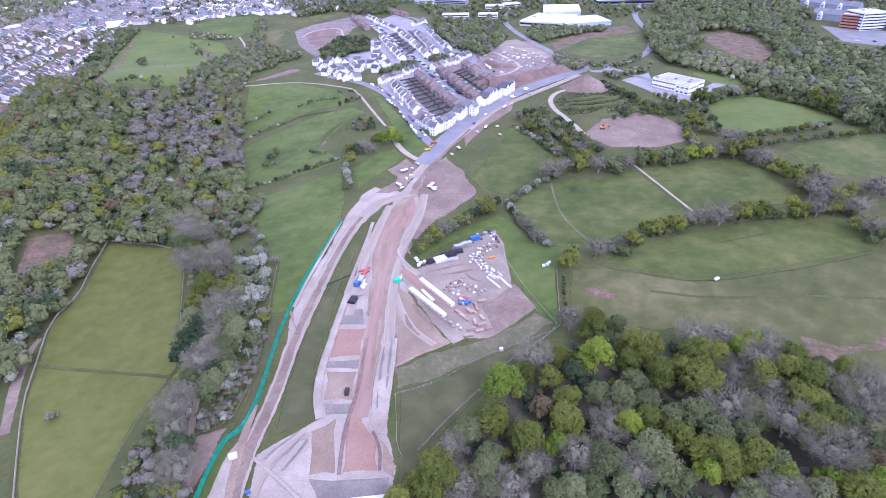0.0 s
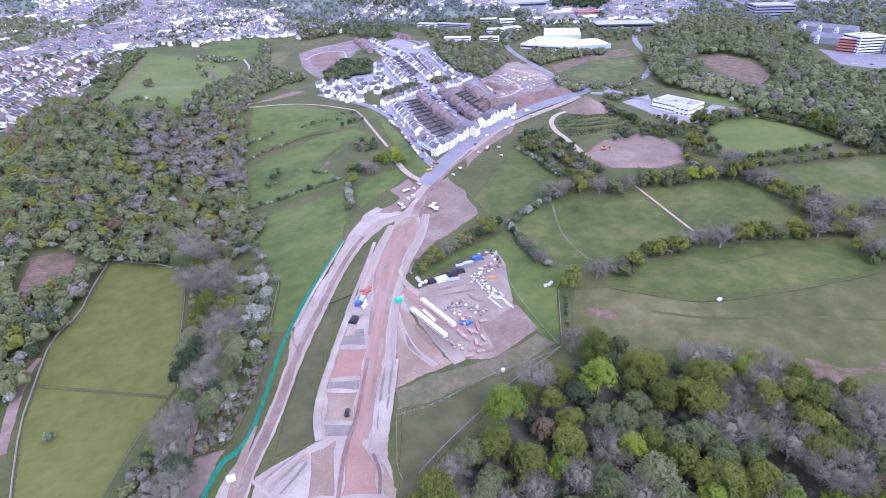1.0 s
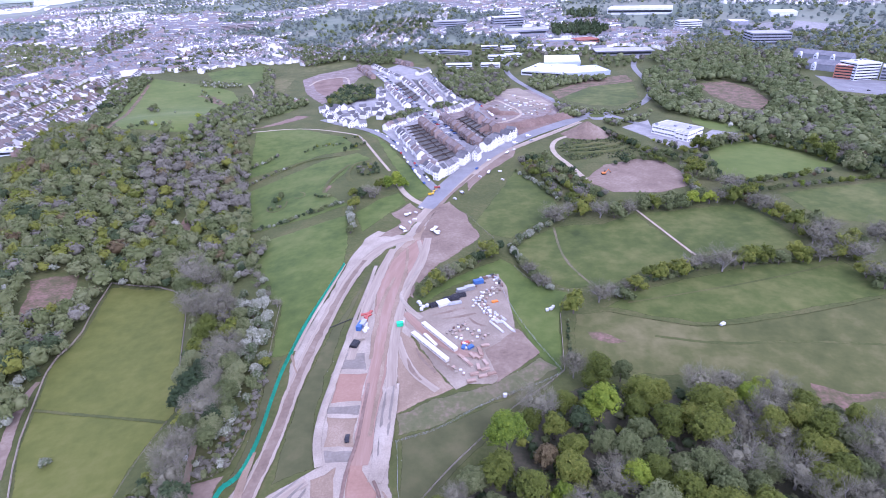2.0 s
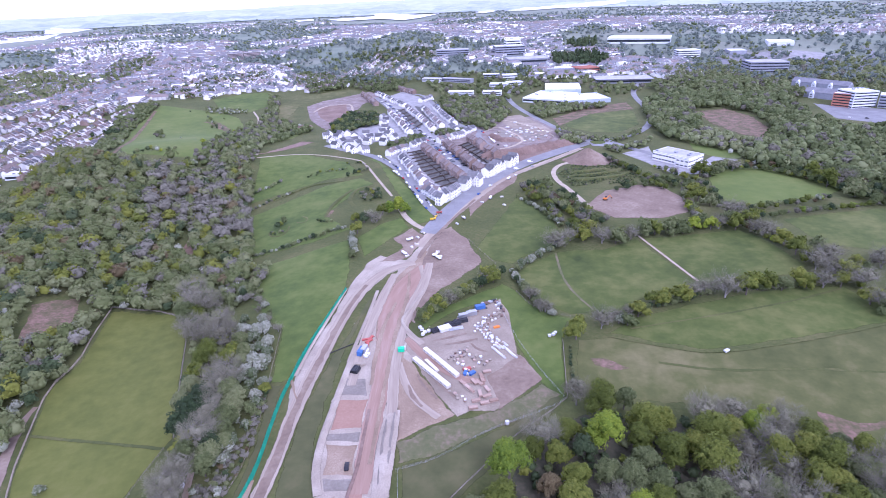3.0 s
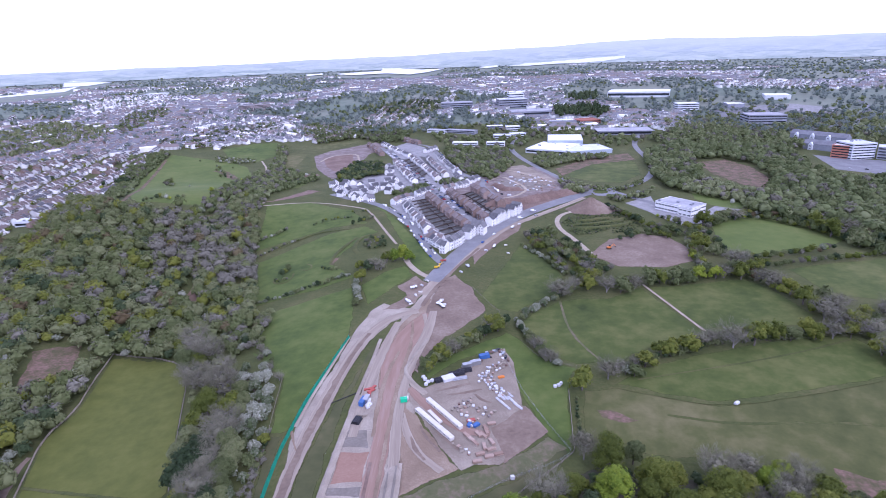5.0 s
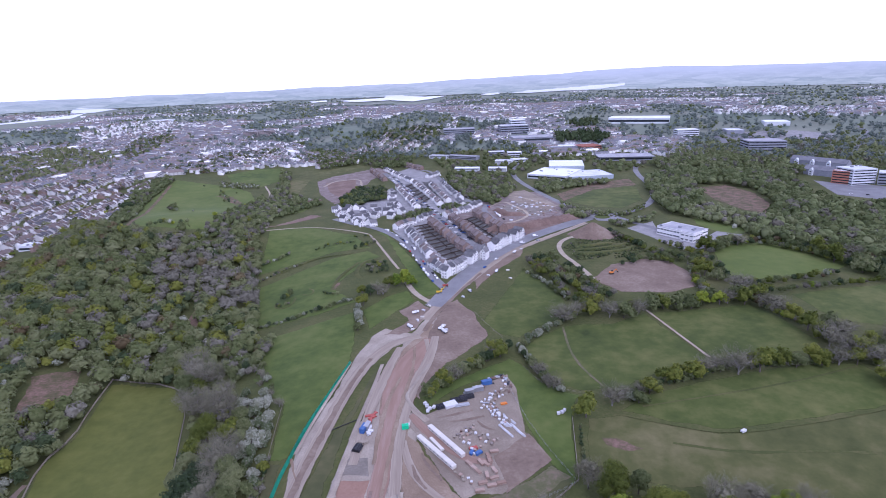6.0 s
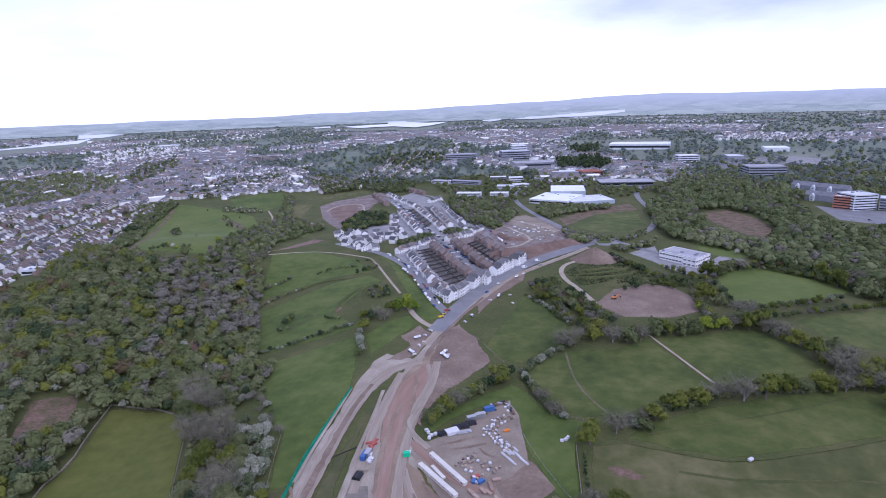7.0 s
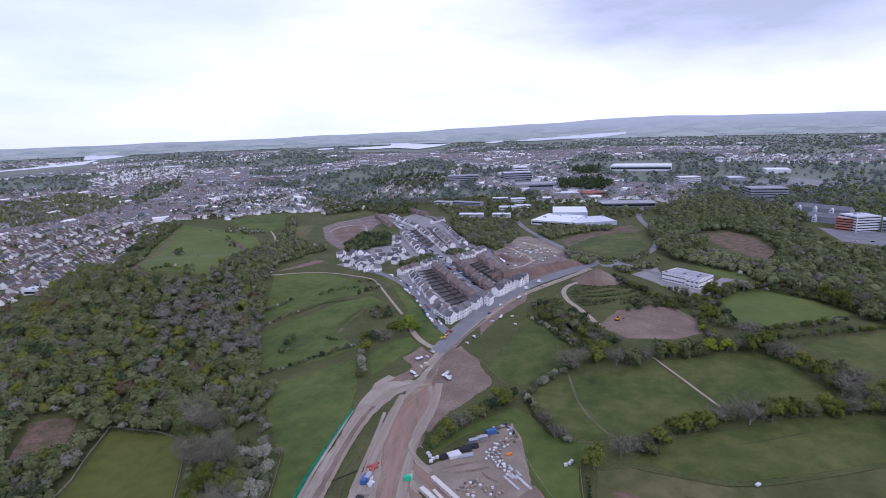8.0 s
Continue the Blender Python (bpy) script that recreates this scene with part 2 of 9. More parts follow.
LEAF_OAK = leaf_material("oak_leaves", ((0.082, 0.106, 0.018), (0.138, 0.164, 0.026), (0.21, 0.226, 0.040)), 0.35)
# oak leaves lightened in the colour for middle-distance haze
LEAF_VALE = leaf_material("hazed_oak_leaves", ((0.122, 0.152, 0.058), (0.172, 0.204, 0.082), (0.235, 0.258, 0.125)), 0.3)
LEAF_VALLEY = leaf_material("valley_oak_leaves", ((0.080, 0.104, 0.034), (0.126, 0.154, 0.052), (0.185, 0.208, 0.084)), 0.35)
LEAF_FRESH = leaf_material("fresh_beech_leaves", ((0.115, 0.175, 0.020), (0.195, 0.262, 0.024), (0.29, 0.335, 0.036)), 0.35)
LEAF_DARK = leaf_material("holly_leaves", ((0.030, 0.050, 0.020), (0.052, 0.078, 0.030), (0.082, 0.108, 0.046)))
LEAF_GREY = leaf_material("willow_leaves", ((0.092, 0.116, 0.040), (0.148, 0.172, 0.066), (0.22, 0.238, 0.108)), 0.35)
LEAF_BRONZE = leaf_material("bronze_spring_leaves", ((0.08, 0.06, 0.03), (0.125, 0.095, 0.045), (0.17, 0.14, 0.07)))
BLOSSOM = leaf_material("white_hawthorn_blossom", ((0.085, 0.115, 0.045), (0.24, 0.255, 0.17), (0.44, 0.45, 0.36)))
# foliage with far haze mixed into its colour: paler and greyer
DISTANT_LEAF = leaf_material("distant_hazed_foliage", ((0.14, 0.175, 0.145), (0.18, 0.215, 0.185), (0.225, 0.255, 0.225)), 0.3)
GARDEN = material("dark_back_gardens", ((0.045, 0.046, 0.040), (0.082, 0.080, 0.073), (0.17, 0.162, 0.152)), (0.2, 0.5), 0.95, 0.2, 1.0)
PAVING = material("pale_block_paving", ((0.17, 0.165, 0.16), (0.24, 0.235, 0.23), (0.33, 0.32, 0.315)), (0.12, 1.2), 0.9)
PLOT = material("churned_plot_earth", ((0.12, 0.092, 0.078), (0.185, 0.148, 0.13), (0.29, 0.245, 0.225)), (0.09, 0.35), 0.95, 0.3, 0.6, ragged_edge=True)
# base colour raised to stand for the sky's sheen on the water
WATER = plain("sky_sheen_water", (0.62, 0.64, 0.67), 0.3)
GREEN_MESH = plain("green_debris_netting", (0.03, 0.34, 0.21), 0.85, 0, 0, 0.3)
TIMBER = material("weathered_timber", ((0.16, 0.13, 0.11), (0.24, 0.205, 0.175), (0.33, 0.295, 0.26)), (0.5, 5.0), 0.9)
TIMBER_NEW = material("stacked_sawn_timber", ((0.25, 0.17, 0.125), (0.33, 0.24, 0.185), (0.42, 0.33, 0.27)), (0.5, 5.0), 0.85, 0, 1, 0, None, 0.4)
STEEL = plain("galvanised_steel", (0.42, 0.43, 0.45), 0.45, 0.8)
WHITE_PLASTIC = plain("white_plastic", (0.56, 0.56, 0.57), 0.5, 0, 0.25)
CREAM_PANEL = plain("cream_cabin_panel", (0.58, 0.55, 0.49), 0.55)
BLACK_PLASTIC = plain("black_polythene", (0.022, 0.022, 0.026), 0.4)
BLUE_PAINT = plain("blue_paint", (0.05, 0.12, 0.30), 0.5)
RED_PAINT = plain("red_paint", (0.36, 0.08, 0.06), 0.45)
GREEN_PAINT = plain("bright_green_panel", (0.02, 0.45, 0.22), 0.5)
YELLOW_PAINT = plain("yellow_paint", (0.62, 0.42, 0.03), 0.45)
ORANGE_PAINT = plain("orange_paint", (0.60, 0.19, 0.03), 0.45)
RUBBER = plain("black_rubber", (0.02, 0.02, 0.02), 0.8)
CAR_PAINTS = [plain("white_car_paint", (0.75, 0.75, 0.76), 0.25), plain("silver_car_paint", (0.45, 0.46, 0.48), 0.25, 0.5),
              plain("black_car_paint", (0.02, 0.02, 0.025), 0.25), plain("blue_car_paint", (0.04, 0.09, 0.25), 0.25),
              plain("red_car_paint", (0.35, 0.03, 0.03), 0.25), plain("grey_car_paint", (0.14, 0.15, 0.16), 0.25)]
METAL_ROOF = material("pale_metal_roofing", ((0.52, 0.54, 0.57), (0.64, 0.66, 0.69), (0.74, 0.76, 0.78)), (0.05, 0.8), 0.55, 0, 1, 0, None, 0.5)
GREY_ROOF = material("grey_flat_roof_felt", ((0.24, 0.24, 0.26), (0.33, 0.33, 0.35), (0.43, 0.43, 0.45)), (0.08, 0.9), 0.85)
CLAD_WHITE = material("white_cladding", ((0.50, 0.52, 0.54), (0.58, 0.60, 0.62), (0.66, 0.68, 0.70)), (0.1, 1.0), 0.6)
CLAD_BLUE = material("pale_blue_cladding", ((0.30, 0.345, 0.38), (0.36, 0.41, 0.45), (0.43, 0.48, 0.52)), (0.1, 1.0), 0.6)
CLAD_GREY = material("grey_cladding", ((0.18, 0.19, 0.22), (0.25, 0.26, 0.29), (0.32, 0.33, 0.36)), (0.1, 1.0), 0.6)
CLAD_ORANGE = material("terracotta_cladding", ((0.36, 0.14, 0.08), (0.44, 0.18, 0.11), (0.50, 0.23, 0.15)), (0.1, 1.0), 0.7)
FLATS = material("grey_brown_flats", ((0.23, 0.19, 0.175), (0.30, 0.255, 0.235), (0.37, 0.33, 0.31)), (0.1, 1.0), 0.8)
BRICK_RED = material("red_brick", ((0.22, 0.085, 0.06), (0.30, 0.115, 0.08), (0.36, 0.16, 0.115)), (0.2, 2.0), 0.9)

# ---- terrain: height of the land above the compound, in metres ----
def bump(x, y, cx, cy, sx, sy, h):
    return h * np.exp(-((x - cx) / sx) ** 2 - ((y - cy) / sy) ** 2)


def ramp(v, a, b):
    s = np.clip((v - a) / (b - a), 0, 1)
    return s * s * (3 - 2 * s)


def land(x, y):
    """Height of the land at (x, y); takes numbers or arrays."""
    x, y = np.asarray(x, float), np.asarray(y, float)
    r = np.hypot(x, y)
    az = np.arctan2(x, np.maximum(y, 1e-3) * (y > 0) + 1e-3)
    z = bump(x, y, -190, 380, 80, 300, -16)          # wooded stream valley
    z = z + bump(x, y, -330, 640, 130, 110, 22)      # grassy knoll
    z = z + bump(x, y, 60, 640, 200, 230, 12)        # hill of the new estate
    z = z + bump(x, y, 300, 330, 150, 200, 7)        # rising pastures
    z = z + bump(x, y, 190, 150, 110, 60, -6)        # hollow of the oak wood
    far = ramp(r, 850, 2100)
    z = z + 65 * far
    z = z + far * (6 * np.sin(x / 310 + 1.0) * np.cos(y / 270) + 5 * np.sin(x / 130 + y / 190))
    z = z * (1 - ramp(r, 2000, 2600)) + 65 * ramp(r, 2000, 2600)
    ridge = 66 + 40 * ramp(az, -0.55, 0.25) + 20 * ramp(az, 0.1, 0.5)
    ridge = ridge + 24 * np.exp(-((az - 0.32) / 0.24) ** 2) + 3 * np.sin(az * 23) + 2 * np.sin(az * 51 + 1) + 8 * np.exp(-((az - 0.30) / 0.12) ** 2)
    z = z + ramp(r, 4420, 4800) * ridge
    return z


# ---- mesh helpers ----
def mesh_object(name, verts, faces, mats, parent=None, slots=None, uvs=None, smooth=False):
    """One mesh object from numpy or plain lists; slots: a material index for each face."""
    me = bpy.data.meshes.new(name)
    me.from_pydata([tuple(v) for v in verts], [], [tuple(f) for f in faces])
    for m in (mats if isinstance(mats, (list, tuple)) else [mats]):
        me.materials.append(m)
    if slots is not None:
        me.polygons.foreach_set("material_index", np.asarray(slots, dtype=np.int32))
    if smooth:
        me.polygons.foreach_set("use_smooth", np.ones(len(me.polygons), dtype=bool))
    if uvs is not None:
        lay = me.uv_layers.new(name="plan")
        idx = np.empty(len(me.loops), dtype=np.int32)
        me.loops.foreach_get("vertex_index", idx)
        lay.data.foreach_set("uv", np.asarray(uvs, dtype=np.float32)[idx].ravel())
    ob = new(name, me)
    ob.parent = parent
    return ob


def part(name, bm, mat_, parent, label=""):
    """Links a bmesh as one mesh object under a thing or a part."""
    me = bpy.data.meshes.new(name)
    bm.normal_update()
    bm.to_mesh(me)
    bm.free()
    for m in (mat_ if isinstance(mat_, (list, tuple)) else [mat_]):
        me.materials.append(m)
    ob = new(name, me)
    ob.parent = parent
    return tagged(ob, label)


def box(bm, x0, x1, y0, y1, z0, z1, slot=0, bevel=0.0):
    made = bmesh.ops.create_cube(bm, size=1, matrix=Matrix.Translation(((x0 + x1) / 2, (y0 + y1) / 2, (z0 + z1) / 2)) @ Matrix.Diagonal((x1 - x0, y1 - y0, z1 - z0, 1)))
    faces = list({f for v in made["verts"] for f in v.link_faces})
    for f in faces:
        f.material_index = slot
    if bevel:
        edges = list({e for v in made["verts"] for e in v.link_edges})
        bmesh.ops.bevel(bm, geom=edges, offset=bevel, segments=1, affect="EDGES")
    return faces


def boxed(x0, x1, y0, y1, z0, z1, bevel=0.0):
    bm = bmesh.new()
    box(bm, x0, x1, y0, y1, z0, z1, 0, bevel)
    return bm


def tube(bm, a, b, r0, r1, sides=6, slot=0):
    """A tapered tube from a to b with closed ends."""
    a, b = Vector(a), Vector(b)
    turn = (b - a).to_track_quat("Z", "Y").to_matrix().to_4x4()
    made = bmesh.ops.create_cone(bm, cap_ends=True, segments=sides, radius1=r0, radius2=r1, depth=(b - a).length,
                                 matrix=Matrix.Translation((a + b) / 2) @ turn)
    for f in {f for v in made["verts"] for f in v.link_faces}:
        f.material_index = slot


def inside(px, py, poly):
    hit = np.zeros(np.shape(px), bool)
    for (x0, y0), (x1, y1) in zip(poly, poly[1:] + poly[:1]):
        if y0 != y1:
            hit ^= ((y0 > py) != (y1 > py)) & (px < (x1 - x0) * (py - y0) / (y1 - y0) + x0)
    return hit


def along(line, step):
    """Points every step metres along a polyline, and the direction there."""
    p = np.array(line, float)
    seg = np.hypot(*np.diff(p, axis=0).T)
    at = np.concatenate([[0], np.cumsum(seg)])
    n = max(2, int(round(at[-1] / step)) + 1)
    s = np.linspace(0, at[-1], n)
    q = np.stack([np.interp(s, at, p[:, 0]), np.interp(s, at, p[:, 1])], 1)
    d = np.gradient(q, axis=0)
    return q, d / np.maximum(np.hypot(d[:, 0], d[:, 1]), 1e-6)[:, None], s


def smooth_line(line, rounds=2):
    p = [Vector(c) for c in line]
    for _ in range(rounds):
        q = [p[0]]
        for a, b in zip(p, p[1:]):
            q += [a * 0.75 + b * 0.25, a * 0.25 + b * 0.75]
        p = q + [p[-1]]
    return [(v.x, v.y) for v in p]


WATER_LINES = []


def sheet(name, outline, mat_, lift, label, category="", ragged=1.2, step=None, kind="structure", thin=2.2):
    """A piece of ground laid over the land inside an outline, with an uneven edge."""
    if name == "water":
        WATER_LINES.append(outline)
    p = outline + outline[:1]
    size = max(max(c[i] for c in outline) - min(c[i] for c in outline) for i in (0, 1))
    step = step or max(10.0, size / 45)
    pts = []
    for a, b in zip(p, p[1:]):
        a, b = Vector(a), Vector(b)
        n = max(1, int((b - a).length / (step * 0.5)))
        for i in range(n):
            q = a.lerp(b, i / n)
            w = noise.noise_vector(Vector((q.x * 0.11, q.y * 0.11, 3.1))) + 0.6 * noise.noise_vector(Vector((q.x * 0.4, q.y * 0.4, 7.7)))
            pts.append((q.x + ragged * w.x, q.y + ragged * w.y))
    bm = bmesh.new()
    bmesh.ops.triangulate(bm, faces=[bm.faces.new([bm.verts.new((x, y, 0)) for x, y in pts])])
    fade = bm.verts.layers.float.new("edge")
    if thin and name != "water":
        bm.normal_update()
        bmesh.ops.inset_region(bm, faces=bm.faces[:], thickness=min(thin, size * 0.12), use_boundary=True)
        if any(not v.is_boundary for v in bm.verts):
            for v in bm.verts:
                v[fade] = 0.9 if v.is_boundary else 0.0
    for axis in (0, 1):
        lo, hi = min(c[axis] for c in pts), max(c[axis] for c in pts)
        for k in range(math.ceil(lo / step), math.floor(hi / step) + 1):
            co, no = [0, 0, 0], [0, 0, 0]
            co[axis], no[axis] = k * step, 1
            bmesh.ops.bisect_plane(bm, geom=bm.verts[:] + bm.edges[:] + bm.faces[:], plane_co=co, plane_no=no)
    xy = np.array([v.co[:2] for v in bm.verts])
    for v, z in zip(bm.verts, land(xy[:, 0], xy[:, 1])):
        v.co.z = z + lift * (1 - 1.7 * v[fade])          # the edge dips into the land
    bmesh.ops.recalc_face_normals(bm, faces=bm.faces)
    if sum(f.normal.z for f in bm.faces) < 0:
        bmesh.ops.reverse_faces(bm, faces=bm.faces)
    ob = part(name, bm, mat_, None)
    return tagged(ob, label, category or "ground", kind=kind)


def ribbon(name, line, width, mat_, lift, label, category="road", crown=0.0, rows=4, step=5.0, wobble=0.0):
    """A strip of ground along a line; crown raises its middle (a bund) above its edges."""
    q, d, s = along(smooth_line(line), step)
    wide = np.interp(np.linspace(0, 1, len(q)), np.linspace(0, 1, len(width)), width) if isinstance(width, (list, tuple)) else np.full(len(q), width)
    verts, uvs, faces = [], [], []
    for i, ((x, y), (dx, dy)) in enumerate(zip(q, d)):
        for j in range(rows + 1):
            u = j / rows
            off = (u - 0.5) * wide[i]
            if wobble and j in (0, rows):
                off += wobble * noise.noise(Vector((x * 0.15, y * 0.15, j)))
            px, py = x - dy * off, y + dx * off
            arch = math.sin(math.pi * u) ** 0.8 * crown
            if crown:
                arch *= min(1.0, 2.0 * i / len(q) + 0.05, 3.0 * (len(q) - 1 - i) / len(q) + 0.02)
                arch *= 1 + 0.5 * noise.noise(Vector((px * 0.2, py * 0.2, 0)))
            verts.append((px, py, float(land(px, py)) + lift + arch))
            uvs.append((u, s[i]))
    for i in range(len(q) - 1):
        for j in range(rows):
            a = i * (rows + 1) + j
            faces.append((a, a + rows + 1, a + rows + 2, a + 1)[::-1])
    ob = mesh_object(name, verts, faces, mat_, None, None, uvs)
    worn = [0.85 if k % (rows + 1) in (0, rows) else 0.0 for k in range(len(verts))]
    ob.data.attributes.new("edge", "FLOAT", "POINT").data.foreach_set("value", np.array(worn, dtype=np.float32))
    return tagged(ob, label, category, kind="structure")


# ---- the land: one sheet to the horizon ----
def graded(lo, hi, fine, reach):
    inner = np.arange(lo, hi + 0.1, fine)
    out, step, grow = [], fine, 1.05
    p = inner[-1]
    while p < reach:
        step *= grow
        p += step
        out.append(p)
    down, step, p = [], fine, inner[0]
    while p > -reach:
        step *= grow
        p -= step
        down.append(p)
    return np.array(down[::-1] + list(inner) + out)


gx, gy = graded(-420, 480, 10, 5200), graded(60, 820, 10, 5200)
XX, YY = np.meshgrid(gx, gy)
ZZ = np.where(np.hypot(XX, YY) > 4330, 58.0, land(XX, YY))   # beyond, the far hills stand in front
w = len(gx)
grid_faces = [(j * w + i, j * w + i + 1, (j + 1) * w + i + 1, (j + 1) * w + i) for j in range(len(gy) - 1) for i in range(w - 1)]
centre_r = [math.hypot((gx[i] + gx[i + 1]) / 2, (gy[j] + gy[j + 1]) / 2) for j in range(len(gy) - 1) for i in range(w - 1)]
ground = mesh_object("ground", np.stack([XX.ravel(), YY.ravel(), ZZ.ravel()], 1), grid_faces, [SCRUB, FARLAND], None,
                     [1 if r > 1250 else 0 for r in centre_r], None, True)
tagged(ground, "rough green grass and scrub rolling to the horizon", "ground", kind="structure")

# fields
F = "field"
sheet(F, [(-224.7, 322.0), (-182.6, 317.9), (-161.1, 290.7), (-140.0, 231.4), (-124.1, 189.4), (-125.7, 183.1), (-129.3, 157.4), (-127.7, 122.5), (-123.0, 104.0), (-147.0, 106.0), (-164.8, 133.9), (-188.0, 173.5), (-199.0, 200.6), (-212.6, 235.6), (-210.8, 259.6)], GRASS_PADDOCK, 0.115, "yellow-green grazed paddock inside a timber rail fence", F, 0.3)
sheet(F, [(-139.5, 372.5), (-118.4, 376.0), (-74.2, 394.8), (-67.7, 356.9), (-64.4, 313.9), (-73.3, 267.1), (-80.3, 223.6), (-83.6, 221.8), (-90.3, 222.9), (-97.0, 272.1), (-129.2, 308.5), (-142.1, 344.6)], GRASS_MEADOW, 0.115, "smooth green pasture beside the green netting fence", F)
sheet(F, [(-167.7, 433.7), (-180.6, 484.7), (-163.3, 500.9), (-120.0, 536.7), (-83.7, 543.5), (-67.4, 521.0), (-90.2, 486.0), (-103.2, 452.9), (-75.7, 413.3), (-105.1, 397.7), (-144.6, 391.0), (-154.4, 385.5)], GRASS_MEADOW, 0.115, "green sloping pasture with scattered bushes", F)
sheet(F, [(-196.9, 545.6), (-215.8, 643.3), (-168.2, 661.9), (-106.9, 608.6), (-81.7, 551.0), (-122.9, 553.8), (-155.0, 538.2), (-191.1, 513.3)], GRASS_MEADOW, 0.115, "green rough pasture below the track", F)
sheet(F, [(-69.0, 395.4), (-53.3, 418.3), (-35.5, 429.2), (-27.7, 407.7), (-40.0, 389.1), (-53.2, 367.4), (-59.8, 359.6)], GRASS_MEADOW, 0.115, "small green field beside the works", F)
sheet(F, [(-503.3, 1016), (-379.7, 957.3), (-328.0, 908.5), (-274.0, 787.5), (-274.0, 719.4), (-255.0, 611.5), (-303.0, 603.5), (-361.7, 616.0), (-422.1, 709.0), (-468.3, 837.1), (-492.3, 939.8)], GRASS_BRIGHT, 0.115, "bright green grass on a rounded knoll", F)
sheet(F, [(-425.2, 1055), (-378.2, 1109), (-332.5, 1119), (-301.2, 1000), (-325.2, 944.5), (-378.1, 966.4)], GRASS_MEADOW, 0.115, "green field behind the knoll", F)
sheet(F, [(-294.2, 975.3), (-266.6, 1077), (-187.2, 1146), (-166.6, 1126), (-213.6, 1035), (-247.9, 996.6), (-242.5, 856.9), (-280.5, 927.1)], GRASS_PALE, 0.115, "pale green field beside the housing site", F)
sheet(F, [(-257.1, 761.0), (-209.5, 832.0), (-193.5, 800.1), (-201.3, 747.1), (-229.0, 696.4)], GRASS_MEADOW, 0.115, "narrow green field by the copse", F)
sheet(F, [(-83.3, 607.3), (-71.6, 607.5), (-30.5, 494.1), (-6.4, 448.8), (-8.6, 419.3), (-26.5, 408.2), (-39.9, 474.1), (-69.2, 584.5)], GRASS_MEADOW, 0.115, "steep mown grass bank below the estate", F)
sheet(F, [(21.7, 363.2), (41.6, 408.6), (64.1, 462.9), (76.7, 448.4), (88.4, 408.1), (87.8, 381.9), (75.3, 359.5), (62.0, 352.1), (46.2, 336.8), (33.2, 342.4)], GRASS, 0.115, "green pasture beside the new road", F)
sheet(F, [(46.1, 320.8), (55.7, 335.7), (75.7, 350.5), (92.4, 354.7), (111.8, 352.2), (138.2, 367.2), (141.0, 366.8), (155.1, 299.9), (129.6, 289.3), (106.0, 278.8), (96.9, 270.4), (84.2, 271.7), (70.7, 270.0), (59.4, 280.5), (52.5, 301.5)], GRASS, 0.115, "green pasture enclosed by hedges", F)
sheet(F, [(143.3, 366.5), (179.7, 368.8), (216.5, 373.0), (226.4, 356.1), (230.6, 311.3), (218.1, 301.6), (188.7, 298.7), (170.6, 305.1), (156.9, 301.9)], GRASS, 0.115, "green pasture beside the concrete path", F)
sheet(F, [(256.9, 386.8), (297.0, 396.5), (351.2, 405.9), (437.7, 410.7), (350.3, 312.0), (289.9, 324.4), (267.4, 335.8), (258.5, 346.4)], GRASS, 0.115, "green pasture beyond the hedge", F)
sheet(F, [(251.1, 500.4), (279.4, 527.0), (313.9, 528.9), (339.1, 498.8), (352.9, 458.3), (328.9, 439.6), (293.9, 428.9), (256.2, 419.1), (228.1, 425.6), (239.7, 465.1)], GRASS_BRIGHT, 0.115, "bright green field by the office", F)
sheet(F, [(68.6, 245.6), (84.7, 248.5), (109.0, 238.5), (132.5, 230.0), (166.7, 234.4), (208.6, 240.7), (231.4, 245.9), (236.1, 242.7), (278.4, 228.2), (221.1, 144.9), (171.1, 169.8), (154.4, 183.8), (119.9, 192.6), (82.2, 198.2), (60.3, 207.5), (63.7, 229.8)], GRASS_PALE, 0.115, "pale yellowish rough pasture beside the oak wood", F)
sheet(F, [(86.9, 251.0), (101.6, 263.9), (137.9, 275.1), (174.6, 283.3), (210.8, 288.3), (235.7, 284.8), (242.2, 264.5), (243.0, 252.7), (236.6, 246.9), (209.2, 241.7), (167.6, 236.3), (133.2, 231.8), (109.5, 239.9)], GRASS, 0.115, "green pasture between hedge and ditch", F)
sheet(F, [(-18.4, 270.3), (2.4, 289.2), (24.2, 303.0), (35.7, 310.5), (43.7, 302.4), (52.8, 281.1), (61.4, 272.7), (70.1, 267.0), (61.4, 247.8), (54.9, 207.8), (51.2, 195.8), (42.4, 215.1), (31.8, 258.7), (26.6, 290.3), (5.5, 279.2), (-12.8, 261.5)], GRASS_MEADOW, 0.115, "green grass round the site compound", F)
sheet(F, [(-21.1, 164.5), (1.6, 173.0), (27.8, 187.6), (44.1, 208.5), (54.2, 201.6), (43.3, 188.6), (26.0, 173.5), (12.6, 158.1), (-1.7, 141.7), (-16.1, 121.6), (-19.7, 113.1)], GRASS_DULL, 0.115, "grass strip between wire fence and oak wood", F)
sheet(F, [(-41.5, 313.2), (-48.9, 285.0), (-55.7, 234.7), (-57.4, 199.3), (-58.2, 180.5), (-53.3, 150.2), (-69.2, 143.1), (-69.7, 164.9), (-69.0, 196.5), (-64.0, 230.8), (-54.3, 273.2)], GRASS_DULL, 0.115, "dull green grass strip between haul roads", F)
sheet(F, [(-89.7, 220.5), (-82.2, 219.3), (-80.9, 202.0), (-78.8, 172.3), (-80.4, 144.1), (-88.0, 143.4), (-85.1, 160.3), (-85.5, 183.4)], GRASS_DULL, 0.115, "narrow grass verge behind the netting fence", F)
